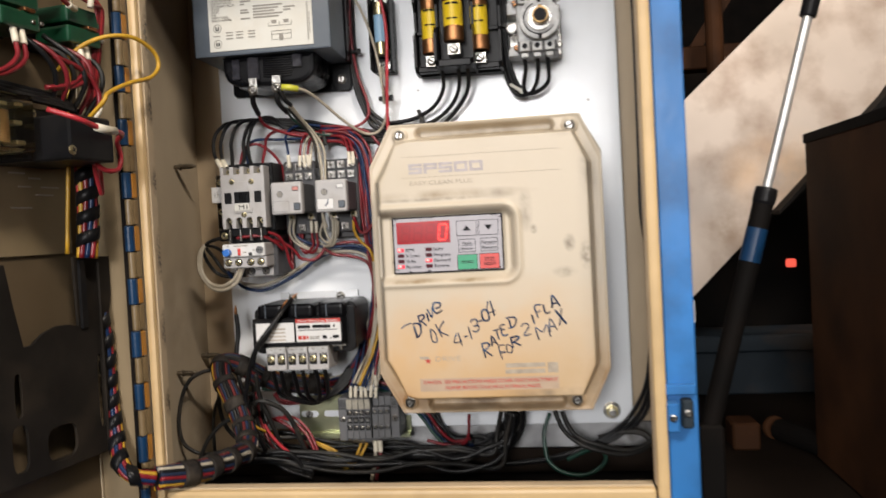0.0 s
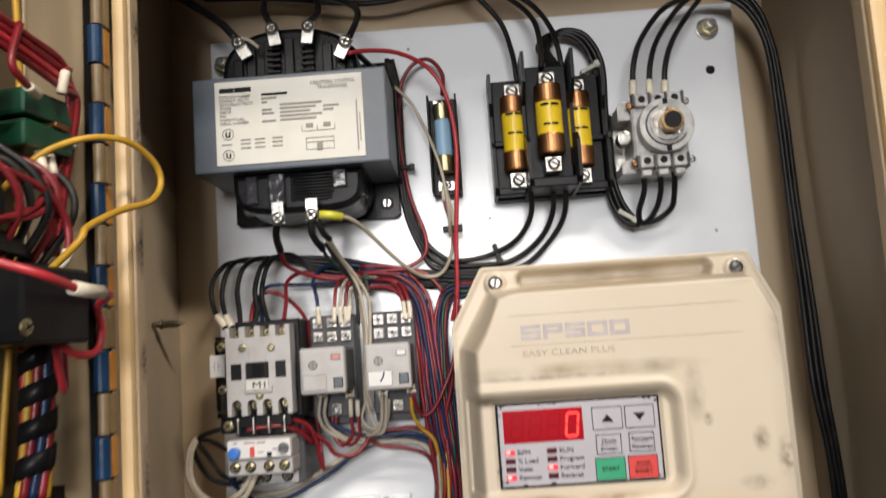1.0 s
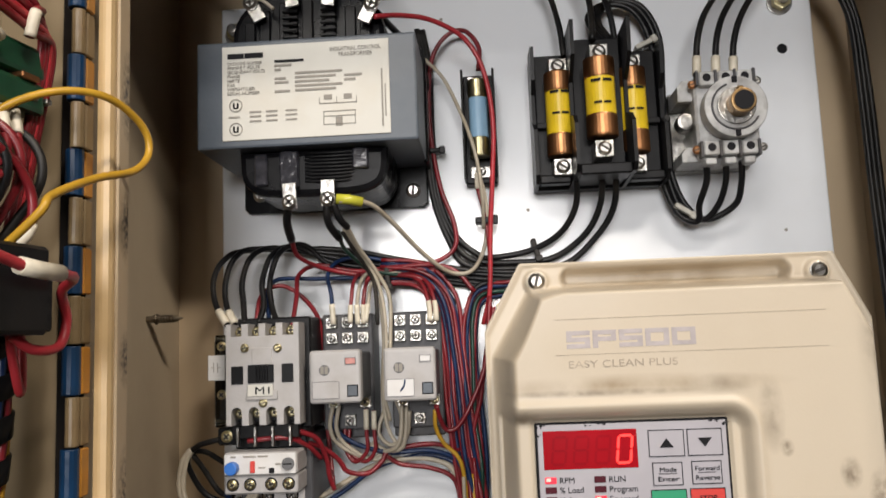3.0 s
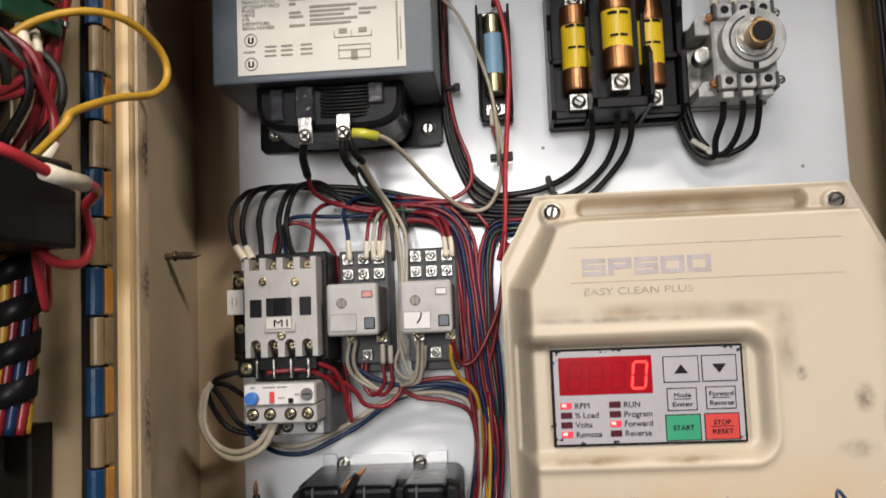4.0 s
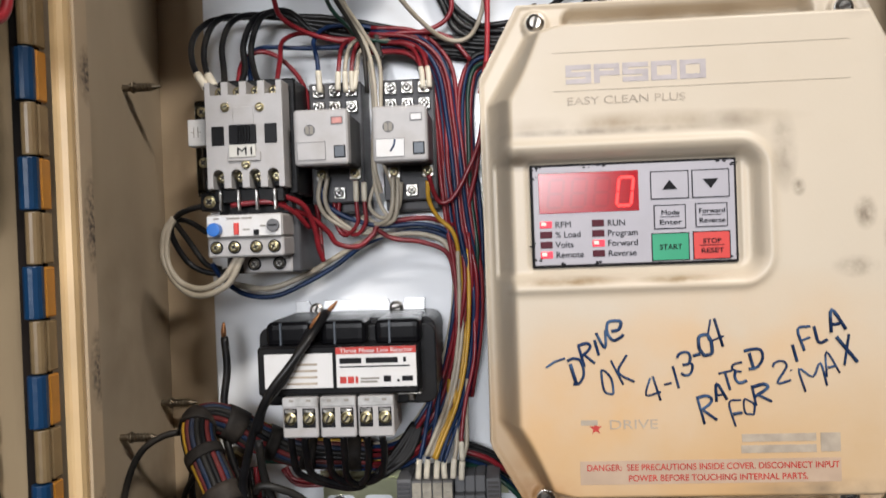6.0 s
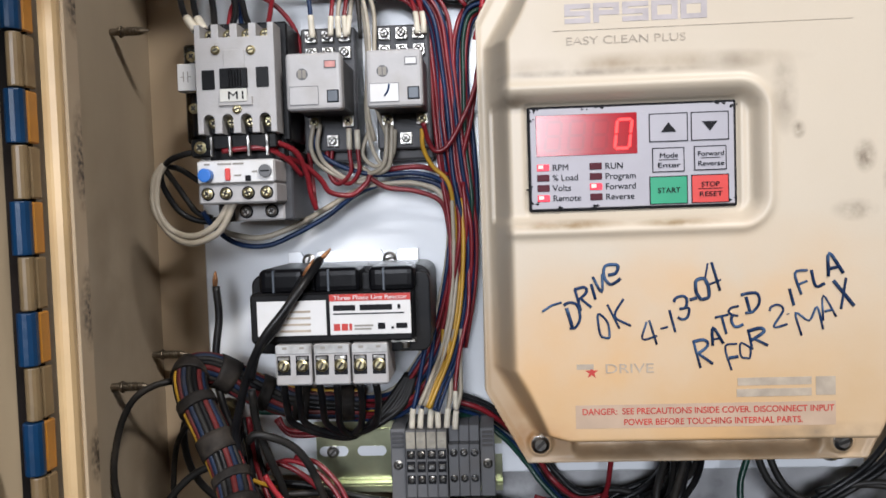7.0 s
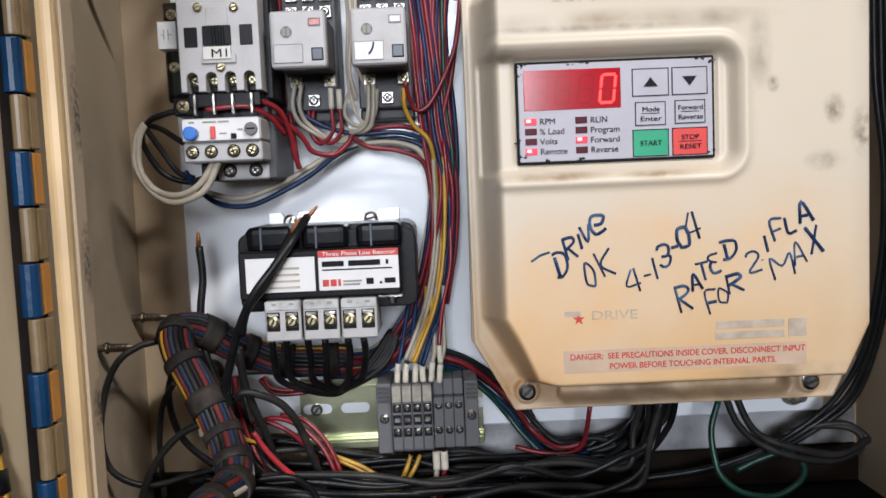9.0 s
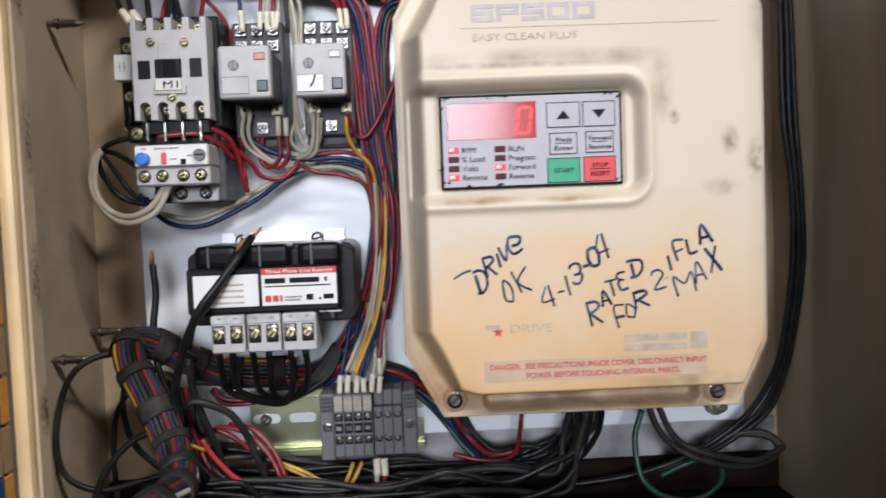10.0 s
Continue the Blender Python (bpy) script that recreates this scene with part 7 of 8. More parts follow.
wire([(0.263, -0.036, 1.093), (0.263, -0.036, 1.081), (0.260, -0.038, 1.067), (0.258, -0.040, 1.054)], 0.0018, W_RED, "dark red control wire bent between terminals", sleeve="a")
wire([(0.263, -0.014, 1.153), (0.281, -0.012, 1.145), (0.300, -0.010, 1.131), (0.316, -0.008, 1.115), (0.325, -0.010, 1.099), (0.338, -0.014, 1.089), (0.355, -0.016, 1.091)], 0.0017, W_BLACK, "black insulated wire clipped along the white panel", group="wires below the drive")
wire([(0.262, -0.017, 1.151), (0.280, -0.014, 1.144), (0.299, -0.011, 1.130), (0.313, -0.012, 1.114), (0.324, -0.013, 1.100), (0.337, -0.018, 1.089), (0.355, -0.016, 1.090)], 0.0017, W_BLACK, "black insulated wire clipped along the white panel", group="wires below the drive")
wire([(0.261, -0.021, 1.150), (0.279, -0.019, 1.143), (0.297, -0.011, 1.127), (0.311, -0.012, 1.112), (0.321, -0.011, 1.096), (0.336, -0.021, 1.087), (0.354, -0.024, 1.090)], 0.0017, W_RED, "dark red control wire bent between terminals", group="wires below the drive")
wire([(0.260, -0.014, 1.146), (0.278, -0.012, 1.139), (0.296, -0.010, 1.126), (0.310, -0.008, 1.110), (0.320, -0.010, 1.095), (0.336, -0.014, 1.083), (0.356, -0.016, 1.085)], 0.0017, W_BLACK, "black insulated wire clipped along the white panel", group="wires below the drive")
wire([(0.260, -0.018, 1.144), (0.276, -0.013, 1.137), (0.293, -0.011, 1.123), (0.307, -0.012, 1.109), (0.317, -0.013, 1.093), (0.335, -0.014, 1.079), (0.356, -0.019, 1.082)], 0.0017, W_BLUE, "dark blue control wire in the bundle", group="wires below the drive")
wire([(0.259, -0.021, 1.142), (0.276, -0.014, 1.135), (0.292, -0.014, 1.123), (0.305, -0.012, 1.107), (0.316, -0.016, 1.093), (0.333, -0.020, 1.079), (0.356, -0.017, 1.080)], 0.0017, W_GREEN, "green earth wire lying loose", group="wires below the drive")
wire([(0.180, -0.010, 1.074), (0.217, -0.010, 1.071), (0.254, -0.012, 1.072), (0.291, -0.012, 1.072), (0.327, -0.010, 1.065), (0.362, -0.008, 1.085), (0.385, -0.008, 1.095), (0.395, -0.020, 1.119)], 0.0019, W_BLACK, "black insulated wire clipped along the white panel", group="wires along the cabinet floor")
wire([(0.181, -0.014, 1.067), (0.217, -0.010, 1.069), (0.254, -0.015, 1.073), (0.290, -0.013, 1.069), (0.326, -0.012, 1.069), (0.363, -0.010, 1.082), (0.387, -0.008, 1.094), (0.402, -0.023, 1.114)], 0.0019, W_GREY, "dusty dark grey wire lying loose", group="wires along the cabinet floor")
wire([(0.180, -0.011, 1.066), (0.217, -0.015, 1.070), (0.254, -0.016, 1.064), (0.290, -0.016, 1.060), (0.326, -0.015, 1.070), (0.364, -0.013, 1.078), (0.393, -0.008, 1.086), (0.400, -0.026, 1.116)], 0.0019, W_BLACK, "black insulated wire clipped along the white panel", group="wires along the cabinet floor")
wire([(0.180, -0.010, 1.066), (0.217, -0.010, 1.067), (0.254, -0.012, 1.065), (0.290, -0.012, 1.059), (0.328, -0.010, 1.063), (0.366, -0.008, 1.074), (0.396, -0.008, 1.081), (0.403, -0.020, 1.113)], 0.0019, W_BLACK, "black insulated wire clipped along the white panel", group="wires along the cabinet floor")
wire([(0.309, -0.020, 1.088), (0.326, -0.022, 1.084), (0.344, -0.024, 1.084), (0.352, -0.028, 1.093), (0.355, -0.036, 1.117)], 0.0016, W_RED, "dark red control wire bent between terminals")
wire([(0.378, -0.014, 1.084), (0.388, -0.016, 1.088), (0.397, -0.022, 1.100), (0.399, -0.034, 1.118)], 0.0022, W_BLACK, "black insulated wire clipped along the white panel")
wire([(0.375, -0.014, 1.084), (0.390, -0.016, 1.088), (0.400, -0.022, 1.100), (0.402, -0.034, 1.118)], 0.0022, W_BLACK, "black insulated wire clipped along the white panel")
wire([(0.435, -0.036, 1.117), (0.429, -0.040, 1.101), (0.429, -0.044, 1.085), (0.432, -0.048, 1.073), (0.444, -0.050, 1.063), (0.465, -0.048, 1.059), (0.482, -0.044, 1.066), (0.487, -0.038, 1.074), (0.479, -0.030, 1.080), (0.463, -0.026, 1.074), (0.450, -0.024, 1.067)], 0.0020, W_GREEN, "green earth wire lying loose")
wire([(0.440, -0.034, 1.119), (0.446, -0.036, 1.103), (0.457, -0.038, 1.091), (0.475, -0.040, 1.082), (0.504, -0.036, 1.075), (0.525, -0.030, 1.079), (0.530, -0.026, 1.086), (0.522, -0.022, 1.092), (0.502, -0.018, 1.092), (0.482, -0.016, 1.087)], 0.0023, W_GREY, "dusty dark grey wire lying loose")
wire([(0.447, -0.034, 1.118), (0.453, -0.036, 1.103), (0.462, -0.038, 1.093), (0.480, -0.040, 1.086), (0.509, -0.036, 1.079), (0.529, -0.030, 1.084), (0.533, -0.026, 1.086), (0.522, -0.022, 1.094), (0.502, -0.018, 1.092), (0.482, -0.016, 1.087)], 0.0023, W_GREY, "dusty dark grey wire lying loose")
wire([(0.112, -0.060, 1.088), (0.145, -0.055, 1.087), (0.181, -0.050, 1.086), (0.221, -0.048, 1.078), (0.262, -0.046, 1.078), (0.303, -0.044, 1.081), (0.340, -0.040, 1.086), (0.375, -0.036, 1.079), (0.390, -0.032, 1.094), (0.392, -0.036, 1.121)], 0.0022, W_BLACK, "black insulated wire clipped along the white panel", group="wires along the cabinet floor")
wire([(0.112, -0.060, 1.089), (0.146, -0.059, 1.090), (0.182, -0.052, 1.087), (0.221, -0.051, 1.084), (0.262, -0.050, 1.077), (0.303, -0.046, 1.084), (0.340, -0.042, 1.084), (0.376, -0.039, 1.078), (0.382, -0.034, 1.099), (0.388, -0.038, 1.123)], 0.0022, W_GREY, "dusty dark grey wire lying loose", group="wires along the cabinet floor")
wire([(0.114, -0.062, 1.078), (0.147, -0.063, 1.084), (0.181, -0.052, 1.076), (0.222, -0.055, 1.074), (0.262, -0.046, 1.071), (0.303, -0.046, 1.085), (0.341, -0.043, 1.075), (0.372, -0.041, 1.085), (0.391, -0.037, 1.094), (0.396, -0.040, 1.121)], 0.0022, W_BLACK, "black insulated wire clipped along the white panel", group="wires along the cabinet floor")
wire([(0.113, -0.060, 1.077), (0.145, -0.055, 1.083), (0.181, -0.050, 1.082), (0.221, -0.048, 1.076), (0.262, -0.046, 1.078), (0.303, -0.044, 1.080), (0.341, -0.040, 1.076), (0.375, -0.036, 1.080), (0.394, -0.032, 1.092), (0.397, -0.036, 1.119)], 0.0022, W_BLACK, "black insulated wire clipped along the white panel", group="wires along the cabinet floor")
wire([(0.114, -0.062, 1.074), (0.145, -0.056, 1.079), (0.180, -0.051, 1.072), (0.221, -0.051, 1.072), (0.262, -0.048, 1.072), (0.303, -0.045, 1.071), (0.341, -0.043, 1.062), (0.379, -0.040, 1.071), (0.395, -0.033, 1.091), (0.400, -0.037, 1.119)], 0.0022, W_BLACK, "black insulated wire clipped along the white panel", group="wires along the cabinet floor")
wire([(0.114, -0.062, 1.077), (0.146, -0.059, 1.082), (0.181, -0.053, 1.074), (0.221, -0.051, 1.066), (0.262, -0.052, 1.066), (0.302, -0.051, 1.073), (0.341, -0.041, 1.069), (0.383, -0.036, 1.064), (0.391, -0.039, 1.095), (0.398, -0.041, 1.120)], 0.0022, W_GREY, "dusty dark grey wire lying loose", group="wires along the cabinet floor")
wire([(0.141, -0.020, 1.099), (0.170, -0.018, 1.095), (0.205, -0.016, 1.087), (0.240, -0.014, 1.082), (0.276, -0.014, 1.085), (0.316, -0.012, 1.077), (0.358, -0.012, 1.089), (0.385, -0.014, 1.083), (0.395, -0.022, 1.106), (0.402, -0.034, 1.129)], 0.0020, W_GREY, "dusty dark grey wire lying loose", group="wires along the cabinet floor")
wire([(0.142, -0.023, 1.100), (0.170, -0.019, 1.096), (0.204, -0.018, 1.079), (0.240, -0.018, 1.079), (0.276, -0.017, 1.081), (0.316, -0.012, 1.079), (0.359, -0.013, 1.082), (0.380, -0.015, 1.093), (0.390, -0.024, 1.109), (0.402, -0.037, 1.129)], 0.0020, W_BLACK, "black insulated wire clipped along the white panel", group="wires along the cabinet floor")
wire([(0.139, -0.022, 1.089), (0.169, -0.025, 1.085), (0.205, -0.023, 1.083), (0.240, -0.021, 1.083), (0.276, -0.022, 1.073), (0.316, -0.018, 1.071), (0.359, -0.018, 1.079), (0.387, -0.019, 1.080), (0.398, -0.029, 1.105), (0.399, -0.037, 1.130)], 0.0020, W_BLACK, "black insulated wire clipped along the white panel", group="wires along the cabinet floor")
wire([(0.141, -0.020, 1.097), (0.167, -0.018, 1.080), (0.204, -0.016, 1.080), (0.239, -0.014, 1.071), (0.276, -0.014, 1.074), (0.316, -0.012, 1.072), (0.360, -0.012, 1.079), (0.383, -0.014, 1.087), (0.404, -0.022, 1.101), (0.408, -0.034, 1.126)], 0.0020, W_GREY, "dusty dark grey wire lying loose", group="wires along the cabinet floor")
wire([(0.140, -0.021, 1.093), (0.168, -0.021, 1.083), (0.203, -0.019, 1.073), (0.239, -0.017, 1.062), (0.276, -0.018, 1.066), (0.316, -0.015, 1.062), (0.360, -0.014, 1.073), (0.390, -0.017, 1.076), (0.407, -0.025, 1.099), (0.410, -0.035, 1.126)], 0.0020, W_BLACK, "black insulated wire clipped along the white panel", group="wires along the cabinet floor")
wire([(0.138, -0.034, 1.145), (0.141, -0.040, 1.126), (0.148, -0.044, 1.108), (0.155, -0.046, 1.092), (0.173, -0.048, 1.081), (0.199, -0.050, 1.071)], 0.0019, W_BLACK, "black insulated wire clipped along the white panel", group="loose wires in the corner")
wire([(0.136, -0.037, 1.146), (0.139, -0.041, 1.126), (0.145, -0.044, 1.107), (0.154, -0.049, 1.091), (0.171, -0.049, 1.077), (0.198, -0.050, 1.068)], 0.0019, W_RED, "dark red control wire bent between terminals", group="loose wires in the corner")
wire([(0.132, -0.035, 1.145), (0.137, -0.042, 1.126), (0.141, -0.046, 1.106), (0.153, -0.050, 1.090), (0.171, -0.053, 1.076), (0.198, -0.056, 1.068)], 0.0019, W_BLACK, "black insulated wire clipped along the white panel", group="loose wires in the corner")
wire([(0.128, -0.034, 1.145), (0.132, -0.040, 1.125), (0.139, -0.044, 1.104), (0.148, -0.046, 1.085), (0.168, -0.048, 1.071), (0.196, -0.050, 1.063)], 0.0019, W_GREY, "dusty dark grey wire lying loose", group="loose wires in the corner")
wire([(0.127, -0.036, 1.145), (0.130, -0.040, 1.124), (0.136, -0.047, 1.103), (0.147, -0.049, 1.085), (0.167, -0.051, 1.069), (0.195, -0.052, 1.060)], 0.0019, W_BLACK, "black insulated wire clipped along the white panel", group="loose wires in the corner")
wire([(0.123, -0.070, 1.094), (0.145, -0.066, 1.090), (0.170, -0.060, 1.089), (0.182, -0.056, 1.080), (0.188, -0.054, 1.067)], 0.0020, W_BLACK, "black insulated wire clipped along the white panel")
wire([(0.306, -0.030, 1.069), (0.325, -0.030, 1.065), (0.346, -0.028, 1.068), (0.365, -0.024, 1.077), (0.380, -0.020, 1.086), (0.388, -0.018, 1.096)], 0.0022, W_GREY, "dusty dark grey wire lying loose")
for c, d in (((0.1915, -0.075, 1.242), (0.006, 0.0, 0.0065)), ((0.1835, -0.080, 1.2345), (0.0055, 0.0, 0.0085)), ((0.1205, -0.042, 1.2265), (0.0004, 0.0, 0.0088))):
    cs = thing("copper_strands", "bare twisted copper strands at a wire end", "wire end")
    for k in range(5):
        o = Vector((0.0007 * math.cos(k * 1.26), 0.0007 * math.sin(k * 1.26), 0))
        q = Vector(c) + o
        part("strand", tube(bmesh.new(), spline([q, q + Vector(d) * 0.5 + o * 0.5, q + Vector(d) * random.uniform(0.85, 1.1) - o], 4), 0.0006, 5), COPPER, cs)


def cable_tie(x, y, z, w, h, material, lean=0.0):
    """A strap round a run of wires, w across the run and h along it, with its head."""
    ob = tagged(new("cable_tie"), "nylon cable tie holding wires together", "cable tie", "cable ties")
    part("strap", B(-w / 2, w / 2, -0.0048, 0.0048, -h / 2, h / 2, b=0.0012, seg=2), material, ob)
    part("tie_head", B(w / 2 - 0.001, w / 2 + 0.003, -0.0055, -0.0015, -h / 2 - 0.0008, h / 2 + 0.0008, b=0.0006), material, ob)
    ob.matrix_world = pose(x, y, z, 0, lean, 0)


cable_tie(0.2845, -0.021, 1.4385, 0.012, 0.0045, BLACK)
cable_tie(0.318, -0.010, 1.4200, 0.013, 0.0035, W_GREY, 75)
cable_tie(0.4165, -0.015, 1.4405, 0.013, 0.0035, TIE, 35)
cable_tie(0.4035, -0.013, 1.503, 0.011, 0.0035, W_GREY, 0)
cable_tie(0.3985, -0.014, 1.5560, 0.013, 0.0035, TIE, -25)
cable_tie(0.252, -0.011, 1.490, 0.010, 0.0035, BLACK, 0)
cable_tie(0.2185, -0.018, 1.4045, 0.012, 0.0035, W_GREY, 85)
ferrule = tagged(part("ring_terminal", tube(bmesh.new(), [Vector(p) for p in ((0.197, -0.083, 1.4465), (0.204, -0.082, 1.446), (0.212, -0.079, 1.4445))], 0.0031, 12), node_mat("yellow_vinyl", (0.5, 0.48, 0.05), 0.25, vary=0.2, scale=80)), "translucent yellow ring terminal on the white lead", "wire terminal")


# ---- hinge and opened door; the door's own axes: x towards the hinge, y into the door, z up ----
hinge = thing("piano_hinge", "blue-painted hinge with bare cream knuckles and amber primer", "hinge")
zk = 1.062
k = 0
while zk < 1.64:
    part("knuckle", cyl(bmesh.new(), (0.1062 if k % 2 else 0.1070, -0.2150, zk + 0.0004), (0, 0, 1), 0.0039 if k % 2 else 0.0029, 0.0207, 14, b=0.0005), HINGE_BLUE if k % 2 else HINGE_CREAM, hinge)
    part("leaf_edge", B(0.1070, 0.1101, -0.2130, -0.2060, zk + 0.0006, zk + 0.0208, b=0.0006), ORANGE if k % 2 else HINGE_CREAM, hinge)
    zk += 0.0215
    k += 1
part("leaf", B(0.0975, 0.1092, -0.2108, -0.2092, 1.06, 1.64, b=0.0003), DARK, hinge)

DOOR = pose(0.078, -0.225, 0, 0, 0, 80)


def on_door(ob):
    ob.matrix_world = DOOR
    return ob


door = on_door(thing("cabinet_door", "opened cabinet door, stained beige inner face darkened for shade", "door"))
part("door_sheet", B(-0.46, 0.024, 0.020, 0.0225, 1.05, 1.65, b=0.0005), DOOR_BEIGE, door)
part("door_skin", B(-0.46, 0.024, 0.0228, 0.0245, 1.05, 1.65, b=0.0005), BLUE, door, "blue outer skin")
part("hinge_flange", B(0.0195, 0.024, -0.018, 0.020, 1.05, 1.65, b=0.0016, seg=2), FLANGE_WORN, door, "cream flange with worn brown streaks")
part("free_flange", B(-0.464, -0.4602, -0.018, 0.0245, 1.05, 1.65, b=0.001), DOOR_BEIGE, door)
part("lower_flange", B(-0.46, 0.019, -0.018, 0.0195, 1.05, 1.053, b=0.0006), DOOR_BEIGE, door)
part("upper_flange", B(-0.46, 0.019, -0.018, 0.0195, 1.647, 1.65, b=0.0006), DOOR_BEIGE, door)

pocket = on_door(thing("document_pocket", "sooty dark moulded document pocket on the door", "document pocket"))


def holed(outline, holes, y0, y1):
    bm = bmesh.new()
    for loop in [outline, *holes]:
        vs = [bm.verts.new((x, y0, z)) for x, z in loop]
        for a, b in zip(vs, vs[1:] + vs[:1]):
            bm.edges.new((a, b))
    bmesh.ops.triangle_fill(bm, edges=bm.edges[:], use_beauty=True, normal=(0, -1, 0))
    ext = bmesh.ops.extrude_face_region(bm, geom=bm.faces[:])["geom"]
    bmesh.ops.translate(bm, verts=[v for v in ext if isinstance(v, bmesh.types.BMVert)], vec=(0, y1 - y0, 0))
    bmesh.ops.recalc_face_normals(bm, faces=bm.faces)
    return bm


def oval(cx, cz, rx, rz, n=16, p=0.6):
    return [(cx + rx * math.copysign(abs(math.cos(2 * math.pi * k / n)) ** p, math.cos(2 * math.pi * k / n)), cz + rz * math.copysign(abs(math.sin(2 * math.pi * k / n)) ** p, math.sin(2 * math.pi * k / n))) for k in range(n)]


half = [(0.0095, 1.138), (0.0110, 1.24), (0.0180, 1.262), (0.0185, 1.296), (-0.021, 1.297), (-0.0195, 1.243), (-0.030, 1.2455), (-0.042, 1.246), (-0.056, 1.242), (-0.067, 1.235), (-0.0745, 1.235), (-0.081, 1.264), (-0.087, 1.295)]
far = [(-0.128, 1.297), (-0.126, 1.243), (-0.150, 1.246), (-0.175, 1.236), (-0.188, 1.295), (-0.230, 1.296), (-0.230, 1.138)]
part("pocket_front", holed(half + far, [oval(-0.0815, 1.201, 0.0035, 0.016), oval(-0.0825, 1.163, 0.0075, 0.017), oval(-0.043, 1.158, 0.015, 0.013), oval(0.0005, 1.188, 0.003, 0.030), oval(-0.140, 1.160, 0.02, 0.015)], -0.001, 0.0015), POCKET, pocket)
part("pocket_floor", B(-0.23, 0.0, 0.0016, 0.0195, 1.138, 1.1405, b=0.0006), POCKET, pocket)
for x, zz in ((-0.2295, 1.1405), (0.0165, 1.264)):
    part("pocket_side", B(x, x + 0.002, 0.0016, 0.0195, zz, 1.296, b=0.0005), POCKET, pocket)
part("arm_channel", B(-0.0185, -0.0105, -0.0035, -0.0008, 1.240, 1.295, b=0.0012), BLACK, pocket)
part("arm_ridge", B(0.003, 0.0046, -0.0032, -0.0008, 1.1435, 1.292, b=0.0007), POCKET, pocket)

plate = on_door(thing("instruction_plate", "soiled beige instruction plate with faded print on the door", "plate"))
part("plate_sheet", B(-0.118, -0.001, 0.0172, 0.0196, 1.300, 1.3775, b=0.0004), OLD_PLATE, plate)
bars("red_print", plate, INK_RED, 0.0168, [(-0.066, -0.044, 1.3725, 1.3750)])
bars("faded_print", plate, INK_FADED, 0.0168, [(-0.06, -0.045, 1.362, 1.3632), (-0.042, -0.03, 1.3585, 1.3597), (-0.052, -0.040, 1.352, 1.353), (-0.035, -0.018, 1.346, 1.347), (-0.06, -0.04, 1.336, 1.337), (-0.03, -0.012, 1.352, 1.353)])

for x in (-0.082, -0.021):
    gb = on_door(thing("indicator_block", "green plastic contact block on the back of a door switch", "contact block", "door contact blocks"))
    for z0, z1 in ((1.4735, 1.4865), (1.4585, 1.4715)):
        part("contact_body", B(x - 0.017, x + 0.017, -0.026, 0.006, z0, z1, b=0.0022, seg=2), GREEN_PL, gb)
    part("carrier", B(x - 0.014, x + 0.014, 0.004, 0.0195, 1.457, 1.488, b=0.001), BLACK, gb)
    part("bridge", B(x + 0.002, x + 0.012, -0.0275, -0.02, 1.4712, 1.4738, b=0.0005), COPPER, gb)
    for dx in (0.004, 0.0115):
        part("clip", B(x + dx + 0.004, x + dx + 0.0075, -0.0278, -0.012, 1.4635, 1.466, b=0.0005), STEEL, gb)

br = on_door(thing("black_relay_base", "black relay socket on the door with brass screws", "relay socket"))
part("base", B(-0.079, -0.016, -0.022, 0.0195, 1.367, 1.405, b=0.0015), BLACK, br)
part("top_step", B(-0.076, -0.034, -0.055, -0.021, 1.366, 1.398, b=0.0015), BLACK, br)
for x in (-0.03, -0.02):
    part("contact_tower", B(x - 0.0035, x + 0.0035, -0.042, -0.021, 1.368, 1.391, b=0.0008), BLACK, br)
    for z in (1.373, 1.380, 1.387):
        part("terminal_notch", B(x - 0.0022, x + 0.0022, -0.0424, -0.0415, z - 0.0014, z + 0.0014, b=0), INK, br)
for z in (1.3725, 1.4005):
    screw(br, -0.0745, -0.055 if z < 1.39 else -0.022, z, 0.0034, 30, cross=True, material=BRASS)
cr = on_door(thing("clear_relay", "clear-cased relay on the door with brass parts inside", "relay"))
part("case", B(-0.114, -0.0815, -0.032, 0.0, 1.372, 1.411, b=0.0015), GLASSY, cr, "clear plastic case")
part("coil", cyl(bmesh.new(), (-0.103, -0.016, 1.378), (0, 0, 1), 0.0075, 0.022, 20), node_mat("amber_coil", (0.25, 0.14, 0.05), 0.4), cr)
for x, z in ((-0.09, 1.3785), (-0.092, 1.392), (-0.104, 1.404), (-0.0905, 1.4045)):
    part("contact_blade", B(x - 0.004, x + 0.004, -0.024, -0.004, z - 0.0015, z + 0.0015, b=0.0005), BRASS, cr)
part("socket", B(-0.116, -0.0795, 0.001, 0.0195, 1.369, 1.413, b=0.001), BLACK, cr)


def door_wire(pts, r, material, label, sleeve=None):
    return on_door(wire(pts, r, material, label, sleeve))


door_wire([(-0.10, -0.060, 1.397), (-0.090, -0.074, 1.391), (-0.077, -0.076, 1.3875), (-0.069, -0.076, 1.386), (-0.050, -0.074, 1.3855), (-0.036, -0.066, 1.3855), (-0.027, -0.054, 1.382), (-0.019, -0.050, 1.372), (-0.023, -0.050, 1.362), (-0.034, -0.048, 1.361), (-0.040, -0.044, 1.366)], 0.0019, W_BRIGHT, "bright red looped wire with a white marker sleeve")
sl = tagged(part("wire_marker", tube(bmesh.new(), [Vector(p) for p in ((-0.0735, -0.0755, 1.3866), (-0.064, -0.0755, 1.3858), (-0.0535, -0.0748, 1.3856))], 0.0029, 10), SLEEVE), "white printed wire marker sleeve", "wire marker")
on_door(sl)
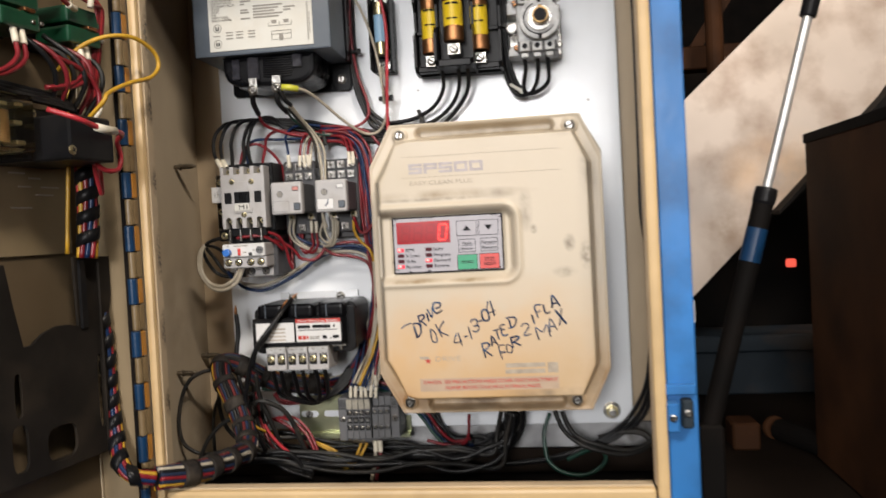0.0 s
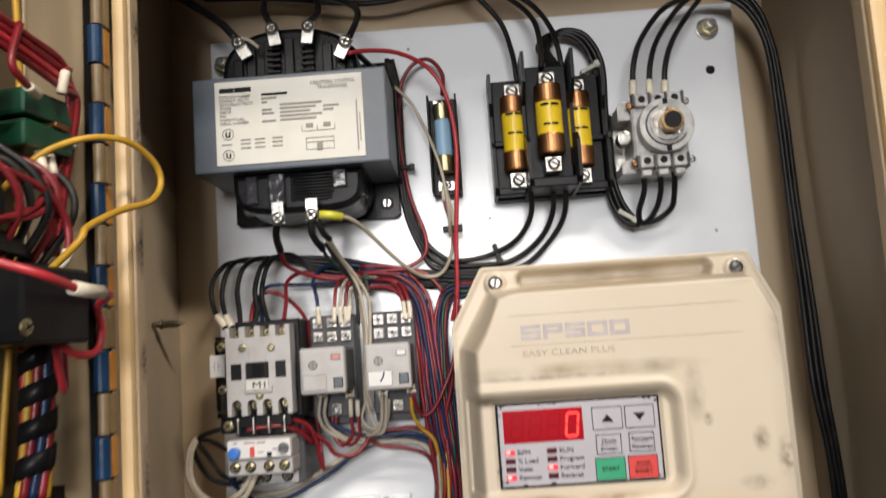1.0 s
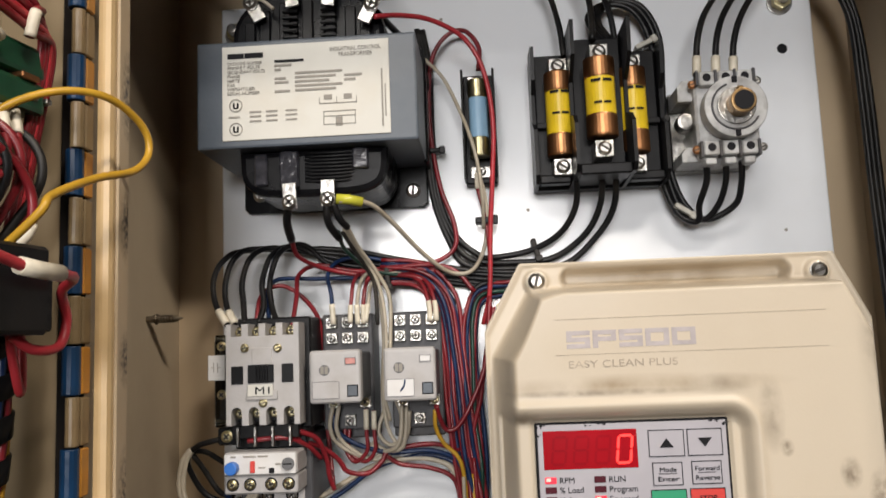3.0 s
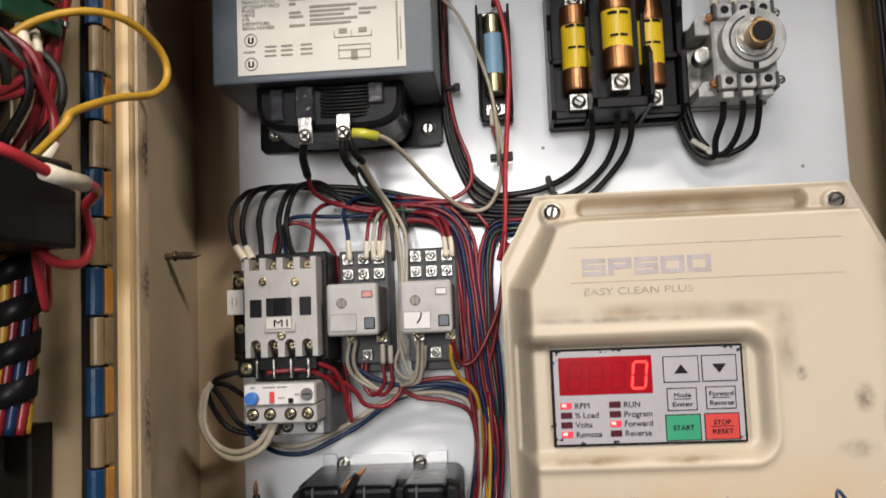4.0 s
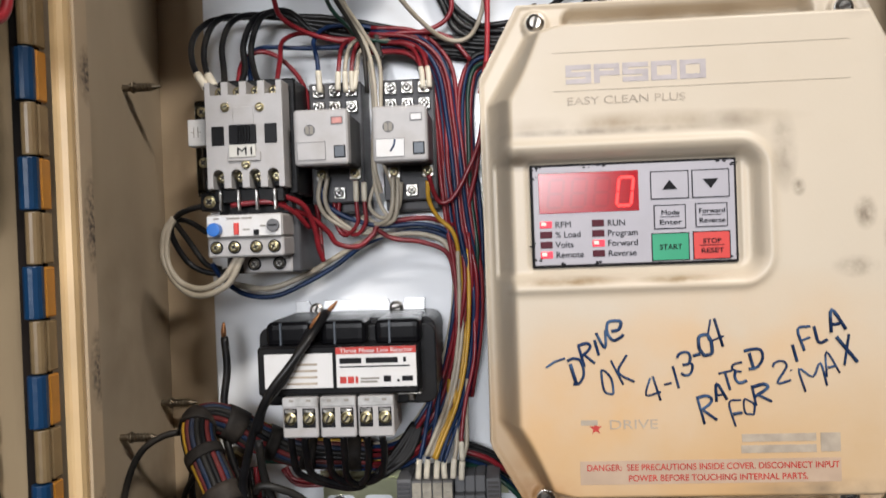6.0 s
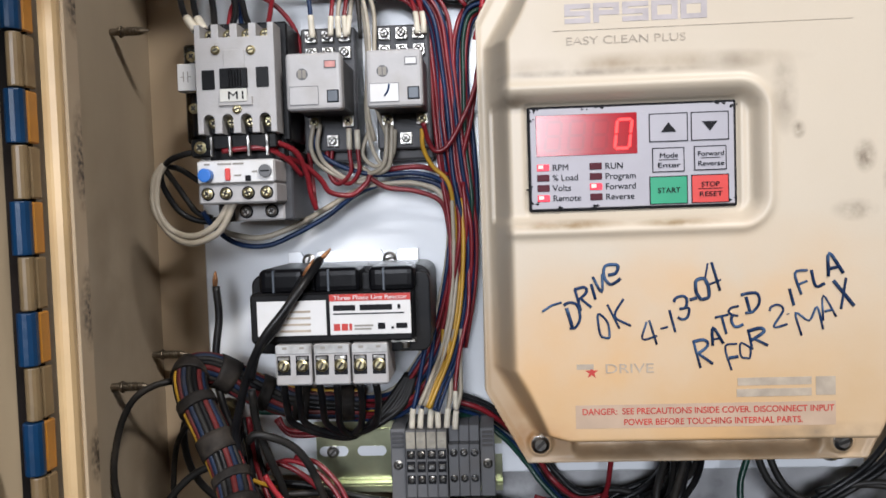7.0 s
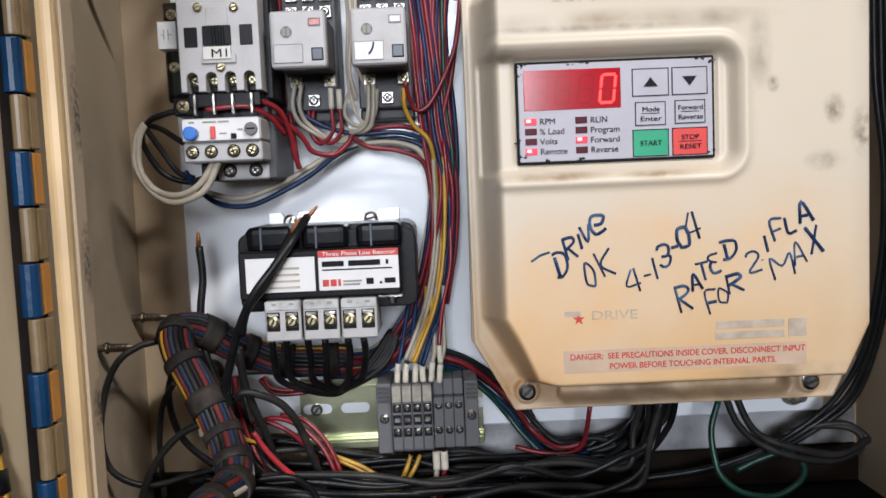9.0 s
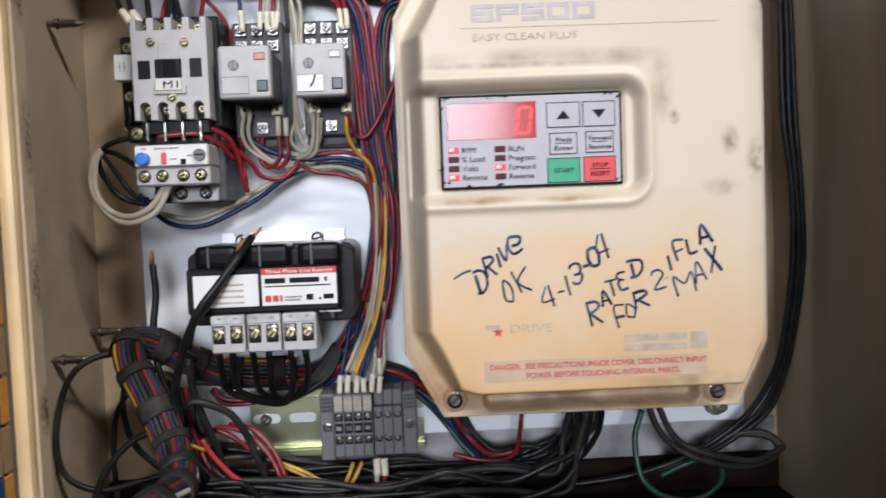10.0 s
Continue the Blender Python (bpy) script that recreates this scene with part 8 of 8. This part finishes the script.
door_wire([(-0.030, -0.034, 1.372), (-0.026, -0.032, 1.360), (-0.019, -0.030, 1.345), (-0.0165, -0.028, 1.358), (-0.016, -0.026, 1.372)], 0.0019, W_BRIGHT, "bright red wire bent into a narrow loop")
door_wire([(-0.036, -0.010, 1.38), (-0.037, -0.050, 1.409), (-0.031, -0.052, 1.418), (-0.008, -0.054, 1.429), (0.016, -0.055, 1.437), (0.0265, -0.055, 1.448), (0.022, -0.054, 1.459), (0.004, -0.050, 1.4665), (-0.014, -0.040, 1.465), (-0.026, -0.024, 1.456), (-0.030, -0.006, 1.44)], 0.0017, W_YELLOW, "yellow wire looping out over the hinge")
door_wire([(-0.03, -0.004, 1.30), (-0.026, -0.006, 1.36), (-0.022, -0.008, 1.42), (-0.022, -0.010, 1.50), (-0.03, -0.010, 1.60)], 0.0017, W_YELLOW, "yellow wire running up the door")
for k, c in enumerate((W_RED, W_RED, W_BRIGHT, W_RED)):
    d = 0.0042 * k
    door_wire([(-0.13, -0.02, 1.53 - d), (-0.061, -0.028, 1.513 - d), (-0.040, -0.030, 1.508 - d), (-0.017, -0.030, 1.503 - d), (-0.007 + d / 2, -0.026, 1.488), (-0.008 + d / 2, -0.020, 1.45), (-0.012 + d / 2, -0.016, 1.41)], 0.0018, c, "dark red control wire on the cabinet door")
door_wire([(-0.048, -0.032, 1.511), (-0.056, -0.034, 1.491), (-0.049, -0.034, 1.484), (-0.034, -0.030, 1.482)], 0.0018, W_RED, "dark red control wire on the cabinet door", "b")
door_wire([(-0.012, -0.03, 1.501), (-0.020, -0.034, 1.497), (-0.021, -0.032, 1.486)], 0.0018, W_RED, "dark red control wire on the cabinet door", "b")
for x, w in ((-0.024, 0), (-0.0175, 0), (-0.079, 1), (-0.086, 1)):
    door_wire([(x, -0.022, 1.459), (x - 0.002, -0.026, 1.447), (x - 0.006, -0.030, 1.436), (x - 0.02, -0.030, 1.425), (x - 0.04, -0.026, 1.42)], 0.0018, W_RED, "dark red control wire on the cabinet door", "a")
door_wire([(-0.058, -0.030, 1.443), (-0.034, -0.032, 1.437), (-0.021, -0.034, 1.424), (-0.021, -0.034, 1.408), (-0.026, -0.03, 1.400)], 0.0019, W_RED, "dark red control wire on the cabinet door", "b")
for k in range(4):
    door_wire([(-0.13, -0.010, 1.425 - k * 0.003), (-0.08, -0.018 - 0.002 * k, 1.419 - k * 0.003), (-0.045, -0.022, 1.415 - k * 0.002), (-0.02, -0.014, 1.405), (-0.016, -0.008, 1.38)], 0.0019, W_BLACK, "black wire crossing the cabinet door")


for k in range(6):
    door_wire([(-0.085 + 0.012 * k, -0.012, 1.462 - 0.004 * (k % 3)), (-0.070 + 0.011 * k, -0.028, 1.446), (-0.058 + 0.009 * k, -0.030 - 0.002 * (k % 2), 1.428), (-0.050 + 0.007 * k, -0.014, 1.404)], 0.0019, (W_BLACK, W_RED, W_GREY)[k % 3], "dark lead hanging below the door switches")


# ---- cable harnesses ----
DUSTY_TAPE = node_mat("dusty_black_tape", (0.022, 0.019, 0.017), 0.6, vary=0.4, scale=120, bump=0.5, bump_scale=260, dirt=(0.075, 0.06, 0.046), dirt_amount=0.6, dirt_scale=70, spec=0.15)
DUST_RED = node_mat("dusty_red_wire", (0.11, 0.018, 0.018), 0.5, vary=0.35, scale=110, dirt=(0.07, 0.05, 0.04), dirt_amount=0.6, dirt_scale=60, spec=0.2)
DUST_BLUE = node_mat("dusty_blue_wire", (0.012, 0.022, 0.05), 0.5, vary=0.35, scale=110, dirt=(0.06, 0.05, 0.042), dirt_amount=0.6, dirt_scale=60, spec=0.2)

def harness(name, label, path, r, wires, wrap):
    """Coloured wires laid round a line; wrap: 'bands' of tape or a 'spiral' strip."""
    ob = thing(name, label, "cable harness")
    q = spline(path, 8)
    n = len(wires)
    frames = []
    up = Vector((0.2, 0.3, 0.93))
    for i, p in enumerate(q):
        d = (q[min(i + 1, len(q) - 1)] - q[max(i - 1, 0)]).normalized()
        u = (up - d * up.dot(d)).normalized()
        up = u
        frames.append((p, d, u, d.cross(u)))
    for k, m in enumerate(wires):
        pts = []
        for i, (p, d, u, v) in enumerate(frames):
            a = 2 * math.pi * k / n + i * 0.035
            pts.append(p + (r - 0.0017) * (math.cos(a) * u + math.sin(a) * v))
        part("harness_wire", tube(bmesh.new(), pts, min(0.0021, 3.3 * r / n), 7), m, ob)
    part("harness_core", tube(bmesh.new(), q, r - 0.002, 10), W_BLACK, ob)
    run = [0.0]
    for a, b in zip(q, q[1:]):
        run.append(run[-1] + (b - a).length)

    def at(s):
        for i in range(len(run) - 1):
            if run[i + 1] >= s:
                f = (s - run[i]) / max(1e-9, run[i + 1] - run[i])
                return [a.lerp(b, f) for a, b in zip(frames[i], frames[i + 1])]
        return frames[-1]

    if wrap == "bands":
        random.seed(11)
        s = 0.006
        while s < run[-1] - 0.008:
            w = random.uniform(0.006, 0.014)
            part("tape_band", tube(bmesh.new(), [at(s + w * j / 4)[0] for j in range(5)], r + 0.0009 + random.uniform(0, 0.0006), 16), DUSTY_TAPE, ob)
            s += w + random.uniform(0.011, 0.019)
    else:
        bm = bmesh.new()
        pitch, w = 0.0165, 0.0105
        last = None
        for j in range(int(run[-1] / pitch * 20)):
            s = run[-1] * j / int(run[-1] / pitch * 20)
            p, d, u, v = at(s)
            a = 2 * math.pi * s / pitch
            o = math.cos(a) * u + math.sin(a) * v
            row = [bm.verts.new(p + o * rr + d * dd) for rr, dd in ((r - 0.0004, 0), (r + 0.0012, 0.0006), (r + 0.0012, w - 0.0006), (r - 0.0004, w))]
            if last:
                for i in range(3):
                    bm.faces.new((last[i], last[i + 1], row[i + 1], row[i]))
            last = row
        part("spiral_wrap", bm, BLACK, ob, "black spiral wrap", smooth=True)
    return ob


MIX = [W_RED, W_YELLOW, DUST_BLUE, W_RED, DUST_BLUE, W_BLACK, W_WHITE, DUST_BLUE, DUST_RED, W_GREY, DUST_BLUE, DUST_RED, W_BLACK, W_GREY, DUST_BLUE, DUST_RED, W_YELLOW, W_BLACK]
DOOR_MIX = [W_RED, W_YELLOW, W_RED, W_BRIGHT, W_YELLOW, W_RED, W_BLUE, W_RED, W_YELLOW]
harness("taped_harness", "thick taped harness of mixed wires from cabinet to door", [(0.205, -0.022, 1.150), (0.166, -0.028, 1.152), (0.142, -0.036, 1.162), (0.12, -0.046, 1.177), (0.109, -0.056, 1.178), (0.114, -0.068, 1.166), (0.129, -0.08, 1.146), (0.143, -0.092, 1.124), (0.153, -0.112, 1.108), (0.151, -0.138, 1.107), (0.146, -0.165, 1.108), (0.136, -0.192, 1.110), (0.118, -0.220, 1.114)], 0.0098, MIX, "bands")
harness("spiral_harness", "cable harness in black spiral wrap at the door foot", [(0.118, -0.221, 1.115), (0.106, -0.231, 1.120), (0.094, -0.228, 1.130), (0.084, -0.216, 1.150), (0.0785, -0.2115, 1.18), (0.0775, -0.2115, 1.22), (0.0755, -0.2135, 1.25)], 0.0058, DOOR_MIX, "spiral")
harness("spiral_harness", "cable harness in black spiral wrap above the document pocket", [(0.085, -0.2425, 1.296), (0.0865, -0.241, 1.32), (0.087, -0.240, 1.345), (0.086, -0.240, 1.372)], 0.0075, DOOR_MIX, "spiral")


# ---- beside the cabinet: machine frame, chute, gas strut and casing ----
column = thing("machine_column", "blue machine column carrying the cabinet", "machine frame")
part("column_body", B(0.03, 0.552, -0.188, 0.36, 0.0, ZB - 0.004, b=0.004), BLUE, column)
part("column_web", B(0.06, 0.55, YB + 0.003, YB + 0.05, ZB - 0.004, ZT + 0.02, b=0.003), BLUE, column)
latch = thing("door_latch", "blue-painted clamp latch on the cabinet edge", "latch")
part("latch_plate", B(0.5255, 0.5345, YF - 0.002, YF + 0.0115, 1.141, 1.163, b=0.001), BLUE, latch)
part("latch_hook", B(0.537, 0.5455, YF + 0.0, YF + 0.0115, 1.143, 1.165, b=0.0015), DULL_BLUE, latch)
screw(latch, 0.530, YF - 0.002, 1.152, 0.003, 30)
screw(latch, 0.5412, YF, 1.155, 0.003, 30)
part("latch_bar", B(0.5245, 0.5485, YF + 0.004, YF + 0.0115, 1.168, 1.176, b=0.001), BLUE, latch)

deck = thing("machine_deck", "greasy brown steel deck behind the cabinet", "machine deck")
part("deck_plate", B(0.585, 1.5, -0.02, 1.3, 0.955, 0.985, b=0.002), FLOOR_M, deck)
for x in (0.62, 1.45):
    for y in (0.02, 1.25):
        part("leg", B(x - 0.03, x + 0.03, y - 0.03, y + 0.03, 0.0, 0.955, b=0.002), DARK, deck)
casing = thing("machine_casing", "rusty brown steel machine casing", "machine casing")
part("casing_body", B(0.765, 1.4, -0.55, 0.24, 0.986, 1.398, b=0.004), BROWN, casing)
part("casing_edge", B(0.7635, 0.7648, -0.55, 0.24, 1.386, 1.3975, b=0), DARK, casing)
rear = thing("rear_guard", "black greasy guard plate with a small red lamp", "machine guard")
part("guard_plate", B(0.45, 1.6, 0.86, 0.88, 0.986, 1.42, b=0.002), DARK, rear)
part("red_lamp", B(0.905, 0.925, 0.852, 0.859, 1.188, 1.205, b=0.003), glow_mat("red_indicator", (1.0, 0.12, 0.08), 1.2), rear, "small lit red lamp")
beam = thing("cross_beam", "dull blue steel cross beam with rust stains", "beam")
part("beam_web", B(0.50, 1.02, 0.62, 0.70, 0.986, 1.062, b=0.003), DULL_BLUE, beam)
part("beam_flange", B(0.50, 1.02, 0.60, 0.72, 1.063, 1.092, b=0.003), DULL_BLUE, beam)
blk = thing("steel_block", "small rusty steel block lying on the deck", "block")
part("block_body", B(0.672, 0.708, 0.28, 0.33, 0.9855, 1.022, b=0.003), BROWN, blk)
pipe = thing("floor_pipe", "dark pipe lying across the deck", "pipe")
part("pipe_barrel", cyl(bmesh.new(), (0.745, 0.33, 1.0005), (0.35, -0.94, 0), 0.015, 0.30, 18, b=0.002), DARK, pipe)
part("pipe_cap", cyl(bmesh.new(), (0.742, 0.338, 1.0005), (-0.35, 0.94, 0), 0.0165, 0.008, 18, b=0.002), BROWN, pipe)

chute = thing("sheet_metal_chute", "bare sheet steel chute leaning behind the gas strut", "chute")
part("chute_sheet", prism(bmesh.new(), [(0.46, 0.99), (0.648, 1.182), (0.765, 1.300), (0.915, 1.455), (1.02, 1.60), (1.02, 1.80), (0.80, 1.612), (0.648, 1.473), (0.46, 1.30)][::-1], 0.40, 0.404), CHUTE, chute)
part("chute_flange", prism(bmesh.new(), [(0.46, 0.955), (0.648, 1.147), (0.648, 1.178), (0.46, 0.986)][::-1], 0.385, 0.40), CHUTE, chute)
part("chute_rim", prism(bmesh.new(), [(0.765, 1.298), (0.925, 1.455), (1.04, 1.60), (1.02, 1.60), (0.915, 1.459), (0.765, 1.304)][::-1], 0.36, 0.41), DARK, chute)

strut = thing("gas_strut", "gas strut with chrome rod and black tube", "gas strut")
pa, pb = Vector((0.611, 0.100, 1.066)), Vector((0.735, 0.100, 1.524))
dd = (pb - pa).normalized()
ln = (pb - pa).length
part("tube", cyl(bmesh.new(), pa, dd, 0.0112, ln * 0.545, 24, b=0.002), DARK, strut, "black tube with scuffed paint")
part("tube_end", cyl(bmesh.new(), pa + dd * ln * 0.535, dd, 0.0122, 0.02, 24, b=0.004), BLACK, strut)
part("tube_label", cyl(bmesh.new(), pa + dd * ln * 0.40, dd, 0.0115, ln * 0.08, 24), HINGE_BLUE, strut, "blue wrap label")
part("rod", cyl(bmesh.new(), pa + dd * ln * 0.55, dd, 0.0052, ln * 0.44, 18), CHROME, strut, "bright chrome rod")
part("end_fitting", cyl(bmesh.new(), pb - dd * 0.012, dd, 0.009, 0.035, 16, b=0.002), BLACK, strut)
part("lower_bracket", B(0.596, 0.624, 0.085, 0.115, 0.986, 1.07, b=0.003), DARK, strut)
part("upper_bracket", B(0.722, 0.765, 0.085, 0.115, 1.54, 1.60, b=0.003), DARK, strut)

frame_ = thing("overhead_frame", "brown overhead pipe frame of the machine", "machine frame")
part("frame_post", cyl(bmesh.new(), (0.795, 0.9, 0.99), (0, 0, 1), 0.018, 1.4, 16), BROWN, frame_, "brown upright pipe")
part("frame_rail", B(0.4, 1.5, 1.0, 1.06, 1.62, 1.67, b=0.003), BROWN, frame_)
part("frame_brace", prism(bmesh.new(), [(0.62, 1.45), (0.65, 1.45), (0.95, 1.9), (0.92, 1.9)][::-1], 1.1, 1.14), BROWN, frame_)
part("upper_guard", B(0.98, 1.6, 0.33, 0.36, 1.42, 1.95, b=0.003), DARK, frame_, "black guard plate")
